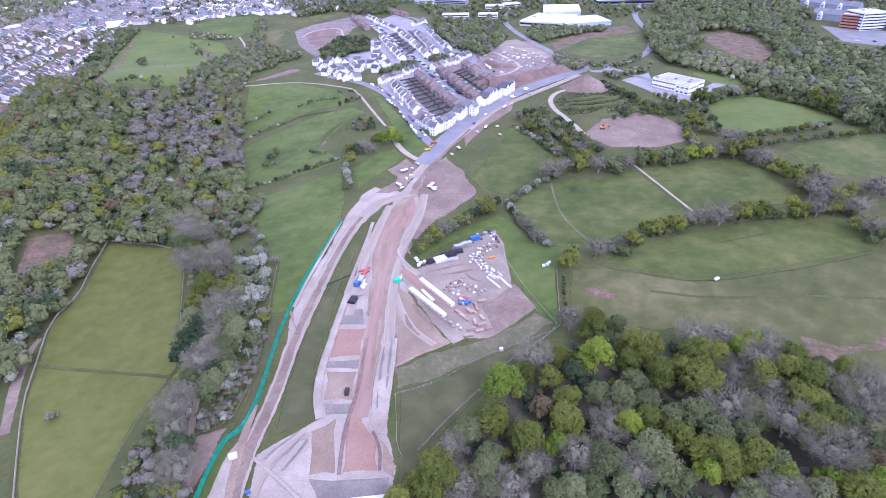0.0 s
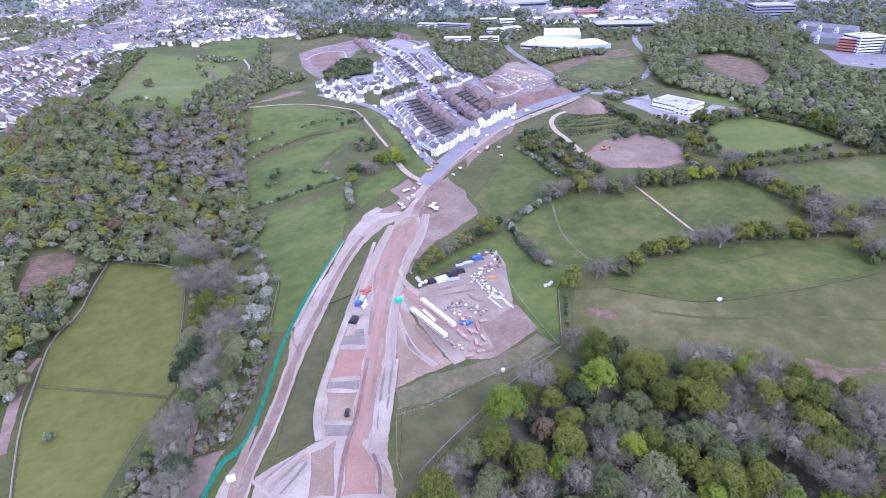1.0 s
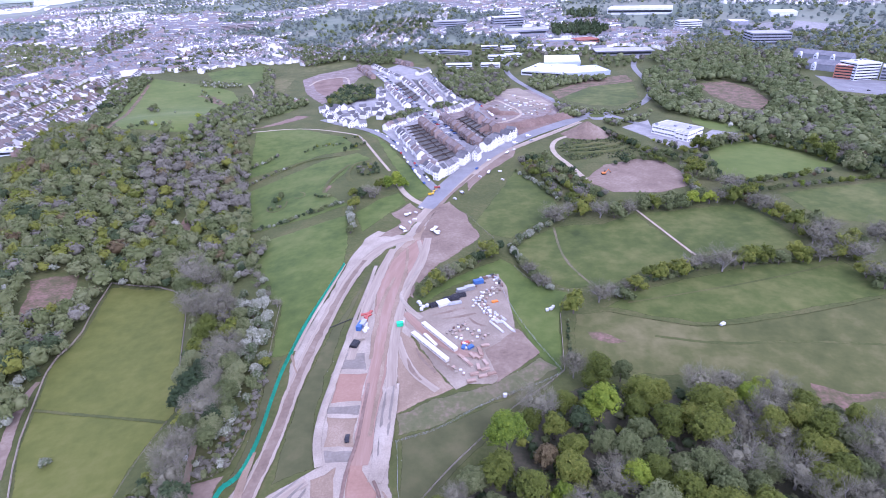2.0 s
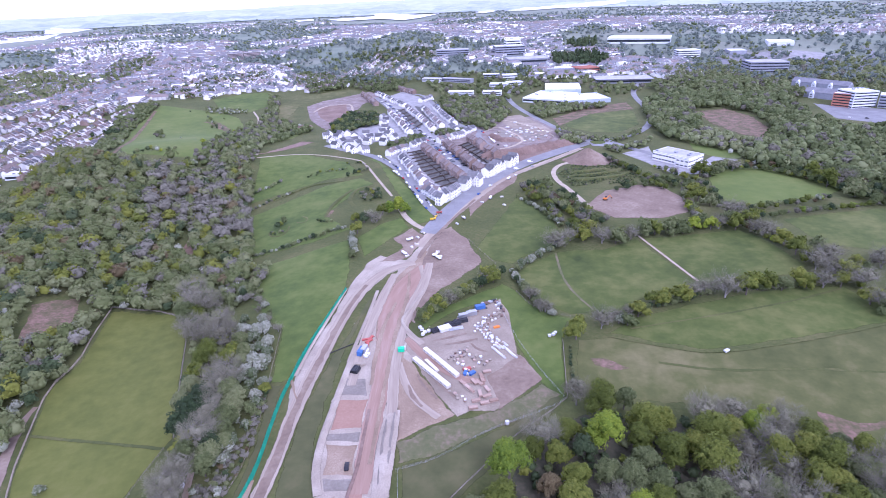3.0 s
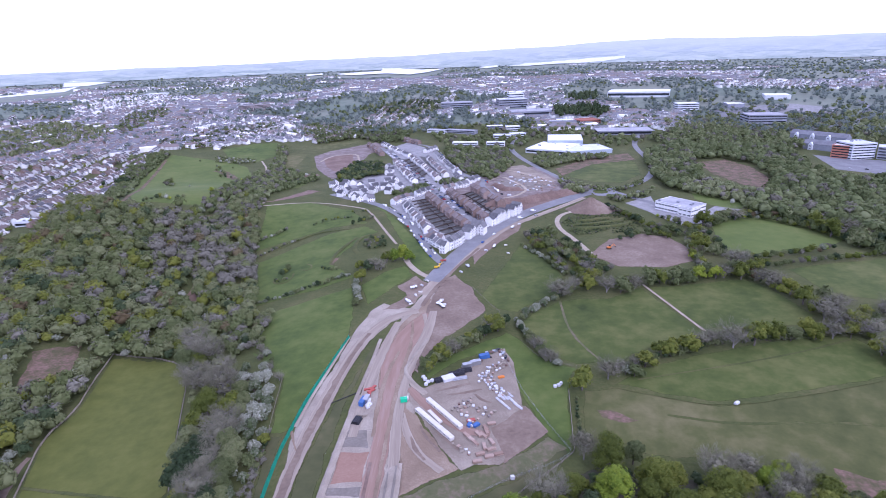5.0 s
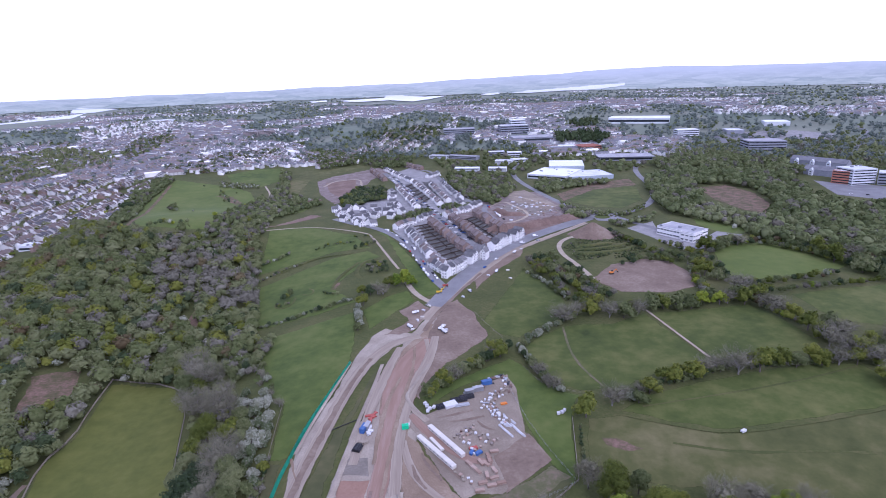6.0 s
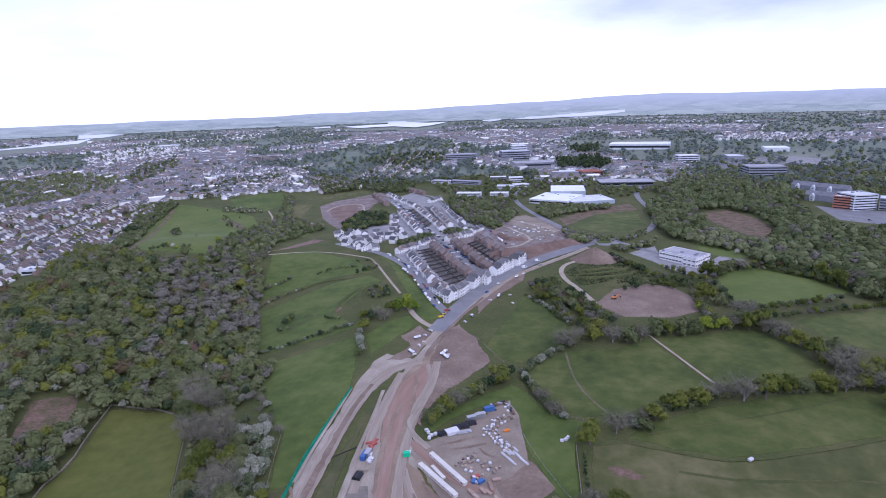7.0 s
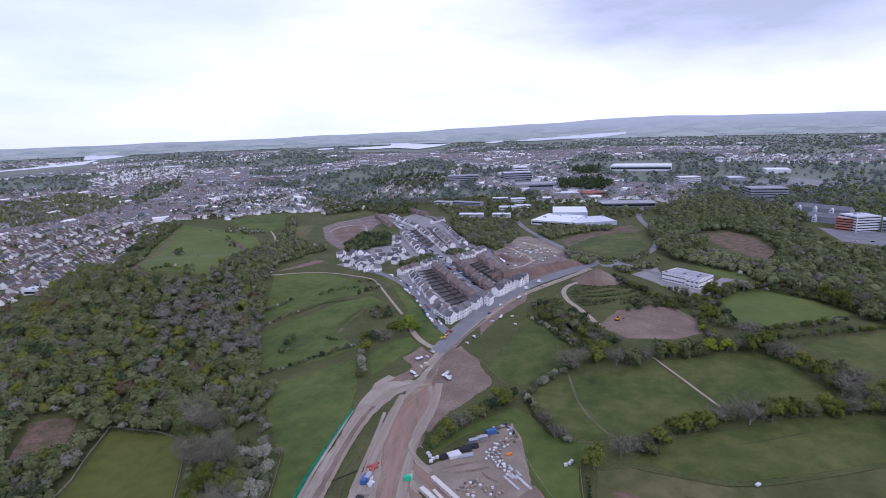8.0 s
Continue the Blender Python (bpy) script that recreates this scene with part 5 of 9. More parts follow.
block("showroom", (302.6, 1083.2), (400.7, 1071.8), 45, 8, 1, CLAD_GREY, GREY_ROOF, "low dark-glazed building with a wide overhanging grey roof", "public building", 3, True, 4.0)
block("office_building", (15.3, 1035.8), (61.0, 1027.6), 16, 7, 2, CLAD_WHITE, METAL_ROOF, "small white two-storey office unit", group="business park units")
block("office_building", (77.9, 1024.6), (111.2, 1018.6), 16, 7, 2, CLAD_WHITE, METAL_ROOF, "small white two-storey office unit", group="business park units")
block("office_building", (96.6, 1091.0), (129.7, 1084.6), 18, 8, 2, CLAD_WHITE, METAL_ROOF, "small white two-storey office unit", group="business park units")
block("office_building", (133.3, 1095.6), (162.4, 1101.5), 18, 8, 2, CLAD_WHITE, METAL_ROOF, "small white two-storey office unit", group="business park units")
block("office_building", (91.9, 1187.8), (126.1, 1187.1), 18, 8, 2, CLAD_GREY, METAL_ROOF, "small grey two-storey office unit", group="business park units")
block("office_building", (130.1, 1167.8), (160.1, 1167.8), 18, 9, 2, CLAD_WHITE, METAL_ROOF, "small white two-storey office unit", group="business park units")
block("office_building", (-35.7, 1187.1), (1.0, 1168.4), 16, 6, 2, CLAD_WHITE, GREY_ROOF, "small white office with grey roof", group="business park units")
block("office_building", (3.5, 1180.2), (62.5, 1145.0), 16, 6, 2, CLAD_GREY, GREY_ROOF, "small grey office with flat roof", group="business park units")
block("college_building", (-4.4, 1451.9), (77.4, 1453.0), 40, 14, 3, CLAD_GREY, GREY_ROOF, "large grey flat-roofed college building", "public building", 4)
block("office_block", (141.6, 1426.5), (214.0, 1432.5), 45, 22, 4, CLAD_GREY, METAL_ROOF, "grey office block with a white tower", "office building", 5)
block("office_tower", (169.4, 1439.0), (205.1, 1442.4), 30, 34, 6, CLAD_WHITE, METAL_ROOF, "white upper tower of the office block", "office building", 5)
block(WH, (161.3, 1324.7), (257.1, 1329.2), 60, 10, 1, CLAD_GREY, GREY_ROOF, "long grey-roofed industrial shed", WH, 9)
block(WH, (230.4, 1222.4), (297.5, 1214.8), 35, 7, 1, CLAD_GREY, METAL_ROOF, "low shed with pale roof", WH, 8, True, 0.0, False)
block("brick_building", (292.9, 1196.0), (338.5, 1205.8), 40, 9, 2, BRICK_RED, BRICK_RED, "red brick and red roofed building", "public building", 5)
block(WH, (446.7, 1543.2), (592.0, 1483.9), 90, 14, 1, CLAD_WHITE, METAL_ROOF, "very long white distribution shed", WH, 12)
block("office_block", (537.8, 1294.0), (585.7, 1292.6), 30, 18, 4, CLAD_WHITE, METAL_ROOF, "white banded office block", "office building", 5)
block("office_block", (600.6, 1102.4), (668.9, 1091.3), 50, 20, 4, CLAD_GREY, GREY_ROOF, "dark grey office block with stepped terraces", "office building", 5)
block("hospital_wing", (579.7, 824.1), (595.9, 804.0), 9, 19, 5, CLAD_ORANGE, METAL_ROOF, "terracotta-clad hospital wing with rows of windows", "hospital", 3.5)
block("hospital_tower", (594.2, 800.5), (631.0, 803.7), 34, 23, 6, CLAD_WHITE, METAL_ROOF, "white hospital tower with ribbon windows", "hospital", 3.5)
block("hospital_wing", (630.5, 799.8), (658.3, 777.6), 30, 17, 4, CLAD_GREY, METAL_ROOF, "grey clad hospital wing with windows", "hospital", 4)
block("tower_block", (-547.0, 1514.9), (-511.6, 1526.3), 14, 15, 5, FLATS, GREY_ROOF, "brown brick block of flats", "flats", 5)
block("tower_block", (-508.4, 1526.2), (-469.8, 1545.1), 14, 16, 5, FLATS, GREY_ROOF, "brown brick block of flats", "flats", 5)
block(WH, (-982.4, 1905.6), (-941.7, 1969.1), 40, 7, 1, CLAD_WHITE, METAL_ROOF, "distant white shed with pale roof", WH, 20, True, 0, False)
block(WH, (-473.8, 577.7), (-448.6, 580.1), 14, 6, 1, CLAD_WHITE, METAL_ROOF, "long white-roofed shed at the wood edge", WH, 8)
block(WH, (767.7, 1351.1), (817.2, 1331.9), 60, 10, 1, CLAD_WHITE, METAL_ROOF, "distant white shed with pale roof", WH, 20, True, 0, False)
block(WH, (652.6, 1295.8), (687.4, 1287.4), 50, 9, 1, CLAD_GREY, METAL_ROOF, "distant pale grey industrial shed", WH, 20, True, 0, False)


def gabled_wing(x, y, turn, length, label):
    """A grey slate-roofed range with white gables towards the grounds."""
    root = tagged(new("gabled_range"), label, "hospital", "gabled hospital ranges")
    part("wall", walls_with_gables(length, 16, 9, 6, False), CLAD_GREY, root)
    bm = bmesh.new()
    gable_prism(bm, length, 16, 9, 6, 0.4, 0.3)
    part("roof", bm, ROOF_FAR, root, "grey slate roof")
    for k in range(int(length / 26)):
        px = -length / 2 + 12 + 26 * k
        bm = walls_with_gables(6, 6, 8, 4, True)
        bmesh.ops.translate(bm, verts=bm.verts, vec=(px, -9, 0))
        wing = part("cross_gable", bm, CLAD_WHITE, root, "white rendered gable")
        for z in (1.5, 5.0):
            place_part("window", OFFICE_WINDOW, wing, px, -12.02, z)
    root.matrix_basis = at(x, y, turn)


gabled_wing(640, 945, -60, 90, "long grey hospital range with white gables")
gabled_wing(600, 880, -55, 44, "lower grey hospital range with white gables")
FOOTPRINTS.extend([(640, 945, 50), (600, 880, 26)])


# garden fences and sheds behind the terraces
def garden_fence(bm, a, b):
    a, b = Vector(a), Vector(b)
    n = max(2, int((b - a).length / 1.9))
    for i in range(n):
        p, q = a.lerp(b, i / n), a.lerp(b, (i + 0.96) / n)
        zz = float(land(p.x, p.y)) + 0.3
        nx, ny = -(q - p).normalized().y * 0.05, (q - p).normalized().x * 0.05
        vs = [bm.verts.new((c.x + s * nx, c.y + s * ny, zz + h)) for c in (p, q) for s in (-1, 1) for h in (0, 1.4)]
        for f in ((0, 1, 5, 4), (2, 6, 7, 3), (1, 3, 7, 5), (0, 4, 6, 2), (0, 2, 3, 1), (4, 5, 7, 6)):
            bm.faces.new([vs[k] for k in f])


FENCE_DARK = plain("dark_stained_timber", (0.075, 0.06, 0.05), 0.85)
SHED = plain("shed_roof_felt", (0.10, 0.095, 0.09), 0.9)


def garden_strip(front, back, plots, seed):
    """Fences divide the ground between two terraces into plots, each with a shed."""
    r = random.Random(seed)
    f, _, _ = along(front, max(4.0, np.hypot(*(np.array(front[-1]) - front[0])) / plots))
    k, _, _ = along(back, max(4.0, np.hypot(*(np.array(back[-1]) - back[0])) / plots))
    n = min(len(f), len(k))
    fences = bmesh.new()
    for i in range(n):
        garden_fence(fences, f[i], k[i])
        if i and r.random() < 0.6:
            c = (f[i] + k[i]) / 2 + np.array((r.uniform(-2, 2), r.uniform(-2, 2)))
            shed = tagged(new("garden_shed"), "small dark timber garden shed", "shed", "garden sheds")
            part("wall", boxed(-1.2, 1.2, -0.9, 0.9, 0, 1.9), FENCE_DARK, shed)
            bm = bmesh.new()
            gable_prism(bm, 2.4, 1.8, 1.9, 0.5, 0.12, 0.06)
            part("roof", bm, SHED, shed, "felted shed roof")
            shed.matrix_basis = at(c[0], c[1], r.uniform(-30, 30), -0.35)
    garden_fence(fences, (f[0] + k[0]) / 2, (f[-1] + k[-1]) / 2)
    tagged(part("garden_fences", fences, FENCE_DARK, None), "dark stained timber fence panels dividing back gardens", "fence", kind="stuff")


garden_strip([(-39.5, 613.6), (-21.3, 547.3), (-3.9, 492.5)], [(-21.4, 621.0), (1.1, 560.0), (19.7, 509.3)], 10, 1)
garden_strip([(13.0, 622.9), (28.7, 573.5), (38.2, 537.4)], [(31.1, 641.0), (47.2, 597.3), (56.2, 574.0)], 7, 2)
garden_strip([(-71.8, 896.0), (-39.9, 737.5)], [(-58.4, 925.2), (-25.7, 786.6)], 5, 3)


# ---- vehicles ----
def car(name, paint, length, width, height, van, label, category, group):
    root = tagged(new(name), label, category, group)
    L, H = length / 2, height
    if van:
        low = [(-L, 0.3), (L, 0.3), (L, 0.95), (L - 0.9, 1.1), (L - 1.5, H), (-L, H)]
        glass = [(L - 0.95, 1.15), (L - 1.5, H - 0.12), (L - 2.2, H - 0.12), (L - 2.2, 1.15)]
    else:
        low = [(-L, 0.3), (L, 0.3), (L, 0.75), (L - 1.1, 0.95), (L - 1.9, H), (-L + 1.0, H), (-L + 0.2, 0.98), (-L, 0.9)]
        glass = [(L - 1.2, 0.98), (L - 1.92, H - 0.08), (-L + 1.05, H - 0.08), (-L + 0.4, 1.0)]
    for nm, prof, wd, m in (("body", low, width, paint), ("glass", glass, width + 0.03, GLASS)):
        bm = bmesh.new()
        sides = [[bm.verts.new((x, s * wd / 2, z)) for x, z in prof] for s in (-1, 1)]
        n = len(prof)
        for i in range(n):
            bm.faces.new((sides[0][i], sides[0][(i + 1) % n], sides[1][(i + 1) % n], sides[1][i]))
        bm.faces.new(sides[0])
        bm.faces.new(sides[1])
        bmesh.ops.recalc_face_normals(bm, faces=bm.faces)
        if nm == "body":
            bmesh.ops.bevel(bm, geom=bm.edges[:], offset=0.06, segments=1, affect="EDGES")
        part(nm, bm, m, root)
    for sx in (-1, 1):
        for sy in (-1, 1):
            bm = bmesh.new()
            tube(bm, (sx * (L - 0.8), sy * (width / 2 - 0.2), 0.32), (sx * (L - 0.8), sy * (width / 2 + 0.02), 0.32), 0.32, 0.32, 10)
            part("wheel", bm, RUBBER, root)
    return root


NAMES = ("white", "silver", "black", "blue", "red", "dark grey")
CARS = [car("car", p, 4.3, 1.75, 1.45, False, n + " hatchback car parked on tarmac", "car", "parked cars") for p, n in zip(CAR_PAINTS, NAMES)]
VANS = [car("van", p, 5.4, 2.0, 2.3, True, n + " panel van parked on tarmac", "van", "parked vans") for p, n in zip(CAR_PAINTS[:2], NAMES)]
rnd = random.Random(4)
spots = []
for line, gap, off in (([(-11.3, 449.5), (-23.4, 488.3), (-35.2, 532.4), (-52.8, 575.0), (-72.1, 612.4)], 6.5, 0), ([(-15.1, 443.7), (-27.4, 483.1), (-39.4, 526.4), (-58.6, 570.6)], 7, 0), ([(-103.1, 1010), (-62.7, 872.1), (-28.4, 717.3), (-0.2, 620.7), (19.9, 551.0)], 6, 3.4), ([(-103.1, 1010), (-62.7, 872.1), (-28.4, 717.3), (-0.2, 620.7), (19.9, 551.0)], 6, -3.4),
                       ([(50.4, 699.9), (60.5, 636.5), (75.5, 572.2)], 7.5, 2), ([(5.9, 456.3), (25.3, 491.6), (56.2, 533.5), (80.0, 561.6)], 11, 0), ([(20.4, 449.5), (40.4, 483.9), (65.5, 517.2), (91.3, 539.7)], 22, 0), ([(233.6, 558.8), (238.6, 529.4)], 8, 0), ([(259.2, 543.9), (296.1, 548.4)], 9, 0), ([(-13.7, 1017), (14.2, 838.5), (38.9, 730.5)], 8, 0), ([(533.0, 763.1), (582.8, 735.7)], 9, 0), ([(222.1, 601.1), (236.1, 572.5)], 12, 0)):
    q, d, s = along(line, gap)
    for (x, y), (dx, dy) in zip(q, d):
        if rnd.random() < (0.68 if gap < 7.2 else 0.45):
            spots.append((x - dy * off, y + dx * off, math.degrees(math.atan2(dy, dx)) + (90 if abs(off) > 3 else 0) + rnd.uniform(-4, 4)))
pick = [CARS[0], CARS[1], CARS[2], CARS[5], CARS[0], CARS[3], VANS[0], CARS[1], CARS[4], CARS[2], CARS[0]]
firsts = {id(v): v for v in CARS + VANS}
for i, (x, y, turn) in enumerate(spots):
    v = pick[rnd.randrange(len(pick))] if i >= 8 else (CARS + VANS)[i]
    m = at(x, y, turn, -0.47)
    if id(v) in firsts:
        v.matrix_basis = m
        del firsts[id(v)]
    else:
        copy_thing(v, m)


# ---- plant and stores of the road works ----
def excavator(x, y, turn, paint, label):
    root = tagged(new("excavator"), label, "excavator", "site plant")
    for s in (-1, 1):
        bm = boxed(-1.9, 1.9, s * 1.05 - 0.3, s * 1.05 + 0.3, 0, 0.8, 0.25)
        part("crawler_track", bm, RUBBER, root)
    bm = boxed(-1.9, 1.3, -1.2, 1.2, 0.85, 1.9, 0.15)
    part("body", bm, paint, root)
    bm = boxed(0.2, 1.5, 0.25, 1.2, 1.9, 3.0, 0.1)
    part("cab", bm, GLASS, root, "dark glazed cab")
    bm = bmesh.new()
    tube(bm, (1.2, -0.2, 1.6), (3.8, -0.2, 4.2), 0.35, 0.25, 6)
    tube(bm, (3.8, -0.2, 4.2), (5.6, -0.2, 1.9), 0.25, 0.18, 6)
    part("boom", bm, paint, root)
    bm = boxed(5.1, 6.0, -0.75, 0.35, 1.0, 1.9, 0.15)
    part("bucket", bm, RUBBER, root)
    root.matrix_basis = at(x, y, turn, -0.5)
    return root


def dumper(x, y, turn, paint, label):
    root = tagged(new("dump_truck"), label, "dump truck", "site plant")
    part("chassis", boxed(-3.4, 3.4, -0.8, 0.8, 0.9, 1.3, 0.05), RUBBER, root)
    bm = bmesh.new()
    box(bm, -3.5, 0.8, -1.3, 1.3, 1.3, 1.5)
    for x0, x1, y0, y1 in ((-3.5, 0.8, -1.3, -1.15), (-3.5, 0.8, 1.15, 1.3), (0.65, 0.8, -1.15, 1.15)):
        box(bm, x0, x1, y0, y1, 1.5, 2.5)
    part("skip_body", bm, paint, root)
    part("cab", boxed(1.4, 3.3, -1.1, 1.1, 1.3, 2.9, 0.15), paint, root)
    part("windscreen", boxed(2.2, 3.35, -0.95, 0.95, 2.1, 2.75, 0.05), GLASS, root)
    for sx in (-2.6, -1.2, 2.3):
        for sy in (-1, 1):
            bm = bmesh.new()
            tube(bm, (sx, sy * 0.85, 0.65), (sx, sy * 1.35, 0.65), 0.65, 0.65, 12)
            wheel = part("wheel", bm, RUBBER, root)
            bm = bmesh.new()
            tube(bm, (sx, sy * 1.33, 0.65), (sx, sy * 1.38, 0.65), 0.36, 0.34, 10)
            part("rim", bm, STEEL, wheel, "pale steel wheel rim")
    root.matrix_basis = at(x, y, turn, -0.5)
    return root


def container(x, y, turn, paint, label, length=6.0, name="storage_container", z=0.36, category="container", width=2.44, height=2.6):
    root = tagged(new(name), label, category)
    part("body", boxed(-length / 2, length / 2, -width / 2, width / 2, 0, height - 0.1, 0.05), paint, root)
    part("roof", boxed(-length / 2 - 0.05, length / 2 + 0.05, -width / 2 - 0.05, width / 2 + 0.05, height - 0.097, height, 0.02), paint, root)
    for s in (-0.6, 0.6):
        part("door", boxed(length / 2 + 0.003, length / 2 + 0.06, s - 0.55, s + 0.55, 0.15, height - 0.25), paint, root)
    root.matrix_basis = at(x, y, turn, -z)
    return root


CABIN_WINDOW = window_mesh(1.0, 0.7)


def cabin_row(a, b, width, height, label):
    """A long run of joined site cabins, one part for each unit."""
    a, b = Vector(a), Vector(b)
    root = tagged(new("site_cabins"), label, "site cabin", "rows of site cabins")
    n = max(2, int((b - a).length / 3.0))
    step = (b - a).length / n
    for i in range(n):
        unit_ = part("cabin_unit", boxed(i * step + 0.03, (i + 1) * step - 0.03, -width / 2, width / 2, 0, height, 0.06), CREAM_PANEL, root)
        part("cabin_roof", boxed(i * step - 0.02, (i + 1) * step + 0.02 - 0.03, -width / 2 - 0.08, width / 2 + 0.08, height + 0.003, height + 0.12), CREAM_PANEL, unit_, "pale cabin roof")
        place_part("window", CABIN_WINDOW, unit_, (i + 0.5) * step, -width / 2 - 0.01, 0.7)
    root.matrix_basis = at(a.x, a.y, math.degrees(math.atan2(b.y - a.y, b.x - a.x)), -0.36)
    return root


def pallet_stack(name, x, y, turn, mat_, lx, ly, h, label, category, group, layers=3):
    root = tagged(new(name), label, category, group)
    for k in (-0.4, 0, 0.4):
        part("bearer", boxed(-lx / 2, lx / 2, k * ly - 0.06, k * ly + 0.06, 0, 0.12), TIMBER, root)
    r = random.Random(int(abs(x * 31 + y * 17)))
    for k in range(layers):
        j = r.uniform(-0.08, 0.08)
        part("layer", boxed(-lx / 2 + j, lx / 2 + j, -ly / 2 + j, ly / 2 + j, 0.123 + k * h / layers, 0.11 + (k + 1) * h / layers, 0.05), mat_, root)
    root.matrix_basis = at(x, y, turn, -0.36)
    return root


def pipe_bundle(x, y, turn, mat_, length, n, rows_, radius, label, z=0.36):
    root = tagged(new("pipe_stack"), label, "pipes", "stacked pipes")
    for k in range(rows_):
        for i in range(n - k):
            bm = bmesh.new()
            yy, zz = (i - (n - k - 1) / 2) * radius * 2.05, radius + k * radius * 1.75
            tube(bm, (-length / 2, yy, zz), (length / 2, yy, zz), radius, radius, 8)
            part("pipe", bm, mat_, root)
    root.matrix_basis = at(x, y, turn, -z)
    return root


cabin_row((-17.9, 233.6), (-0.5, 210.1), 2.3, 1.7, "long row of cream site cabins with pale roofs")
cabin_row((-12.7, 241.7), (3.9, 218.0), 2.3, 1.7, "long row of cream site cabins with pale roofs")
container(*(-9.0, 227.6), -58, CREAM_PANEL, "cream store cabin between the cabin rows", 11, "store_cabin", 0.36, "site cabin", 1.6, 1.2)
container(*(-6.7, 233.2), -58, CREAM_PANEL, "cream store cabin between the cabin rows", 8, "store_cabin", 0.36, "site cabin", 1.6, 1.2)
container(*(-25.1, 241.7), 5, GREEN_PAINT, "bright green site container", 3.4, z=0.52, width=2.2, height=2.1)
container(*(-24.0, 243.2), 5, WHITE_PLASTIC, "small white tank beside the green container", 2.2, "water_tank", 0.52, "tank", 1.6, 1.6)
for i, (x, y) in enumerate([(18.5, 221.1), (15.7, 215.0), (17.4, 208.1), (13.9, 212.6), (17.0, 203.2), (13.9, 205.0), (9.7, 207.7), (11.7, 200.3), (15.5, 198.5), (19.8, 199.9), (10.1, 195.7), (6.2, 213.0), (8.0, 210.4), (11.7, 213.6), (15.4, 217.7)]):
    pallet_stack("timber_stack", x, y, (10, 100, 115, 130, 20, 95, 125, 15, 12, 14, 12, 130, 128, 120, 110)[i], TIMBER_NEW, 4.2, 1.6, 1.1, "stack of pinkish brown sawn timber on bearers", "timber", "timber stacks", 2)
for i, (x, y) in enumerate([(3.6, 234.9), (2.7, 231.6), (5.8, 237.2), (8.3, 239.6), (6.3, 234.2), (9.9, 242.0), (4.3, 228.6), (1.3, 234.6), (12.8, 230.8), (13.9, 234.2), (16.3, 233.5), (16.6, 230.6), (19.1, 229.0), (21.0, 230.3), (15.0, 228.3), (12.1, 232.8), (7.0, 229.8), (-0.2, 232.7), (10.5, 235.4), (17.8, 226.7)]):
    pallet_stack("block_pallet", x, y, rnd.uniform(0, 90), (TIMBER_NEW, STONE, WHITE_PLASTIC, TIMBER)[i % 4], 1.3, 1.2, 0.9, "pallet of wrapped building blocks", "pallet", "pallets in the compound", 2)
for i, (x, y) in enumerate([(15.2, 262.4), (17.3, 264.6), (18.7, 262.1), (20.1, 259.7), (16.2, 258.9), (18.0, 257.6), (21.2, 261.9), (23.0, 264.1), (25.2, 266.9), (27.3, 268.5), (29.4, 269.5), (19.8, 255.8), (21.5, 254.0), (22.9, 251.7), (24.2, 249.4), (21.7, 248.5), (23.3, 246.2), (20.3, 250.8), (25.1, 246.1), (26.1, 243.4), (24.2, 243.0), (27.1, 247.0), (28.6, 244.8), (23.0, 257.2), (14.8, 256.7), (20.9, 266.0), (22.8, 268.9), (24.9, 271.1), (27.2, 274.6), (20.3, 270.3), (30.5, 274.3), (29.6, 278.1)]):
    pallet_stack("bagged_pallet", x, y, rnd.uniform(0, 90), (WHITE_PLASTIC, WHITE_PLASTIC, STONE, TIMBER_NEW)[i % 4], 1.3, 1.1, 0.8, "pallet of white wrapped bags", "pallet", "white pallets in the compound", 2)
for i, (x, y) in enumerate([(23.9, 240.0), (25.2, 237.8), (26.5, 235.7), (27.7, 233.7), (30.0, 240.5), (31.2, 237.9), (32.4, 235.3), (33.6, 233.7), (27.7, 241.7), (30.1, 244.1), (25.9, 241.9)]):
    pipe_bundle(x, y, 120, WHITE_PLASTIC, 4.5, 3, 2, 0.2, "bundle of white plastic pipes")
def heap(poly, gap, seed, mats, group, label, lo=0.9, hi=1.7):
    """Loose crates and packs crowded over an area."""
    r = random.Random(seed)
    xs, ys = [c[0] for c in poly], [c[1] for c in poly]
    y = min(ys)
    while y < max(ys):
        x = min(xs)
        while x < max(xs):
            px, py = x + r.uniform(-0.4, 0.4) * gap, y + r.uniform(-0.4, 0.4) * gap
            if bool(inside(np.array(px), np.array(py), poly)) and r.random() < 0.85:
                pallet_stack("material_pack", px, py, r.uniform(0, 180), r.choice(mats), r.uniform(lo, hi), r.uniform(lo, hi), r.uniform(0.4, 1.1), label, "pallet", group, 1)
            x += gap
        y += gap


heap([(14.1, 264.8), (21.7, 267.8), (23.3, 260.0), (27.7, 247.0), (24.3, 243.5), (19.3, 249.2), (15.4, 256.7)], 2.3, 1, (WHITE_PLASTIC, WHITE_PLASTIC, STEEL, STONE), "packs at the compound edge", "pale wrapped pack of building materials")
heap([(20.8, 269.0), (31.3, 281.8), (32.2, 271.7), (25.8, 266.8)], 2.4, 2, (WHITE_PLASTIC, STONE, EARTH_DARK, STEEL), "packs at the compound edge", "pale pack of building materials")
heap([(2.0, 237.5), (9.7, 243.1), (10.7, 238.9), (4.1, 230.0), (6.8, 226.5), (2.6, 228.7)], 2.3, 3, (TIMBER_NEW, TIMBER, STONE, EARTH_DARK), "packs in mid compound", "brownish pack of building materials")
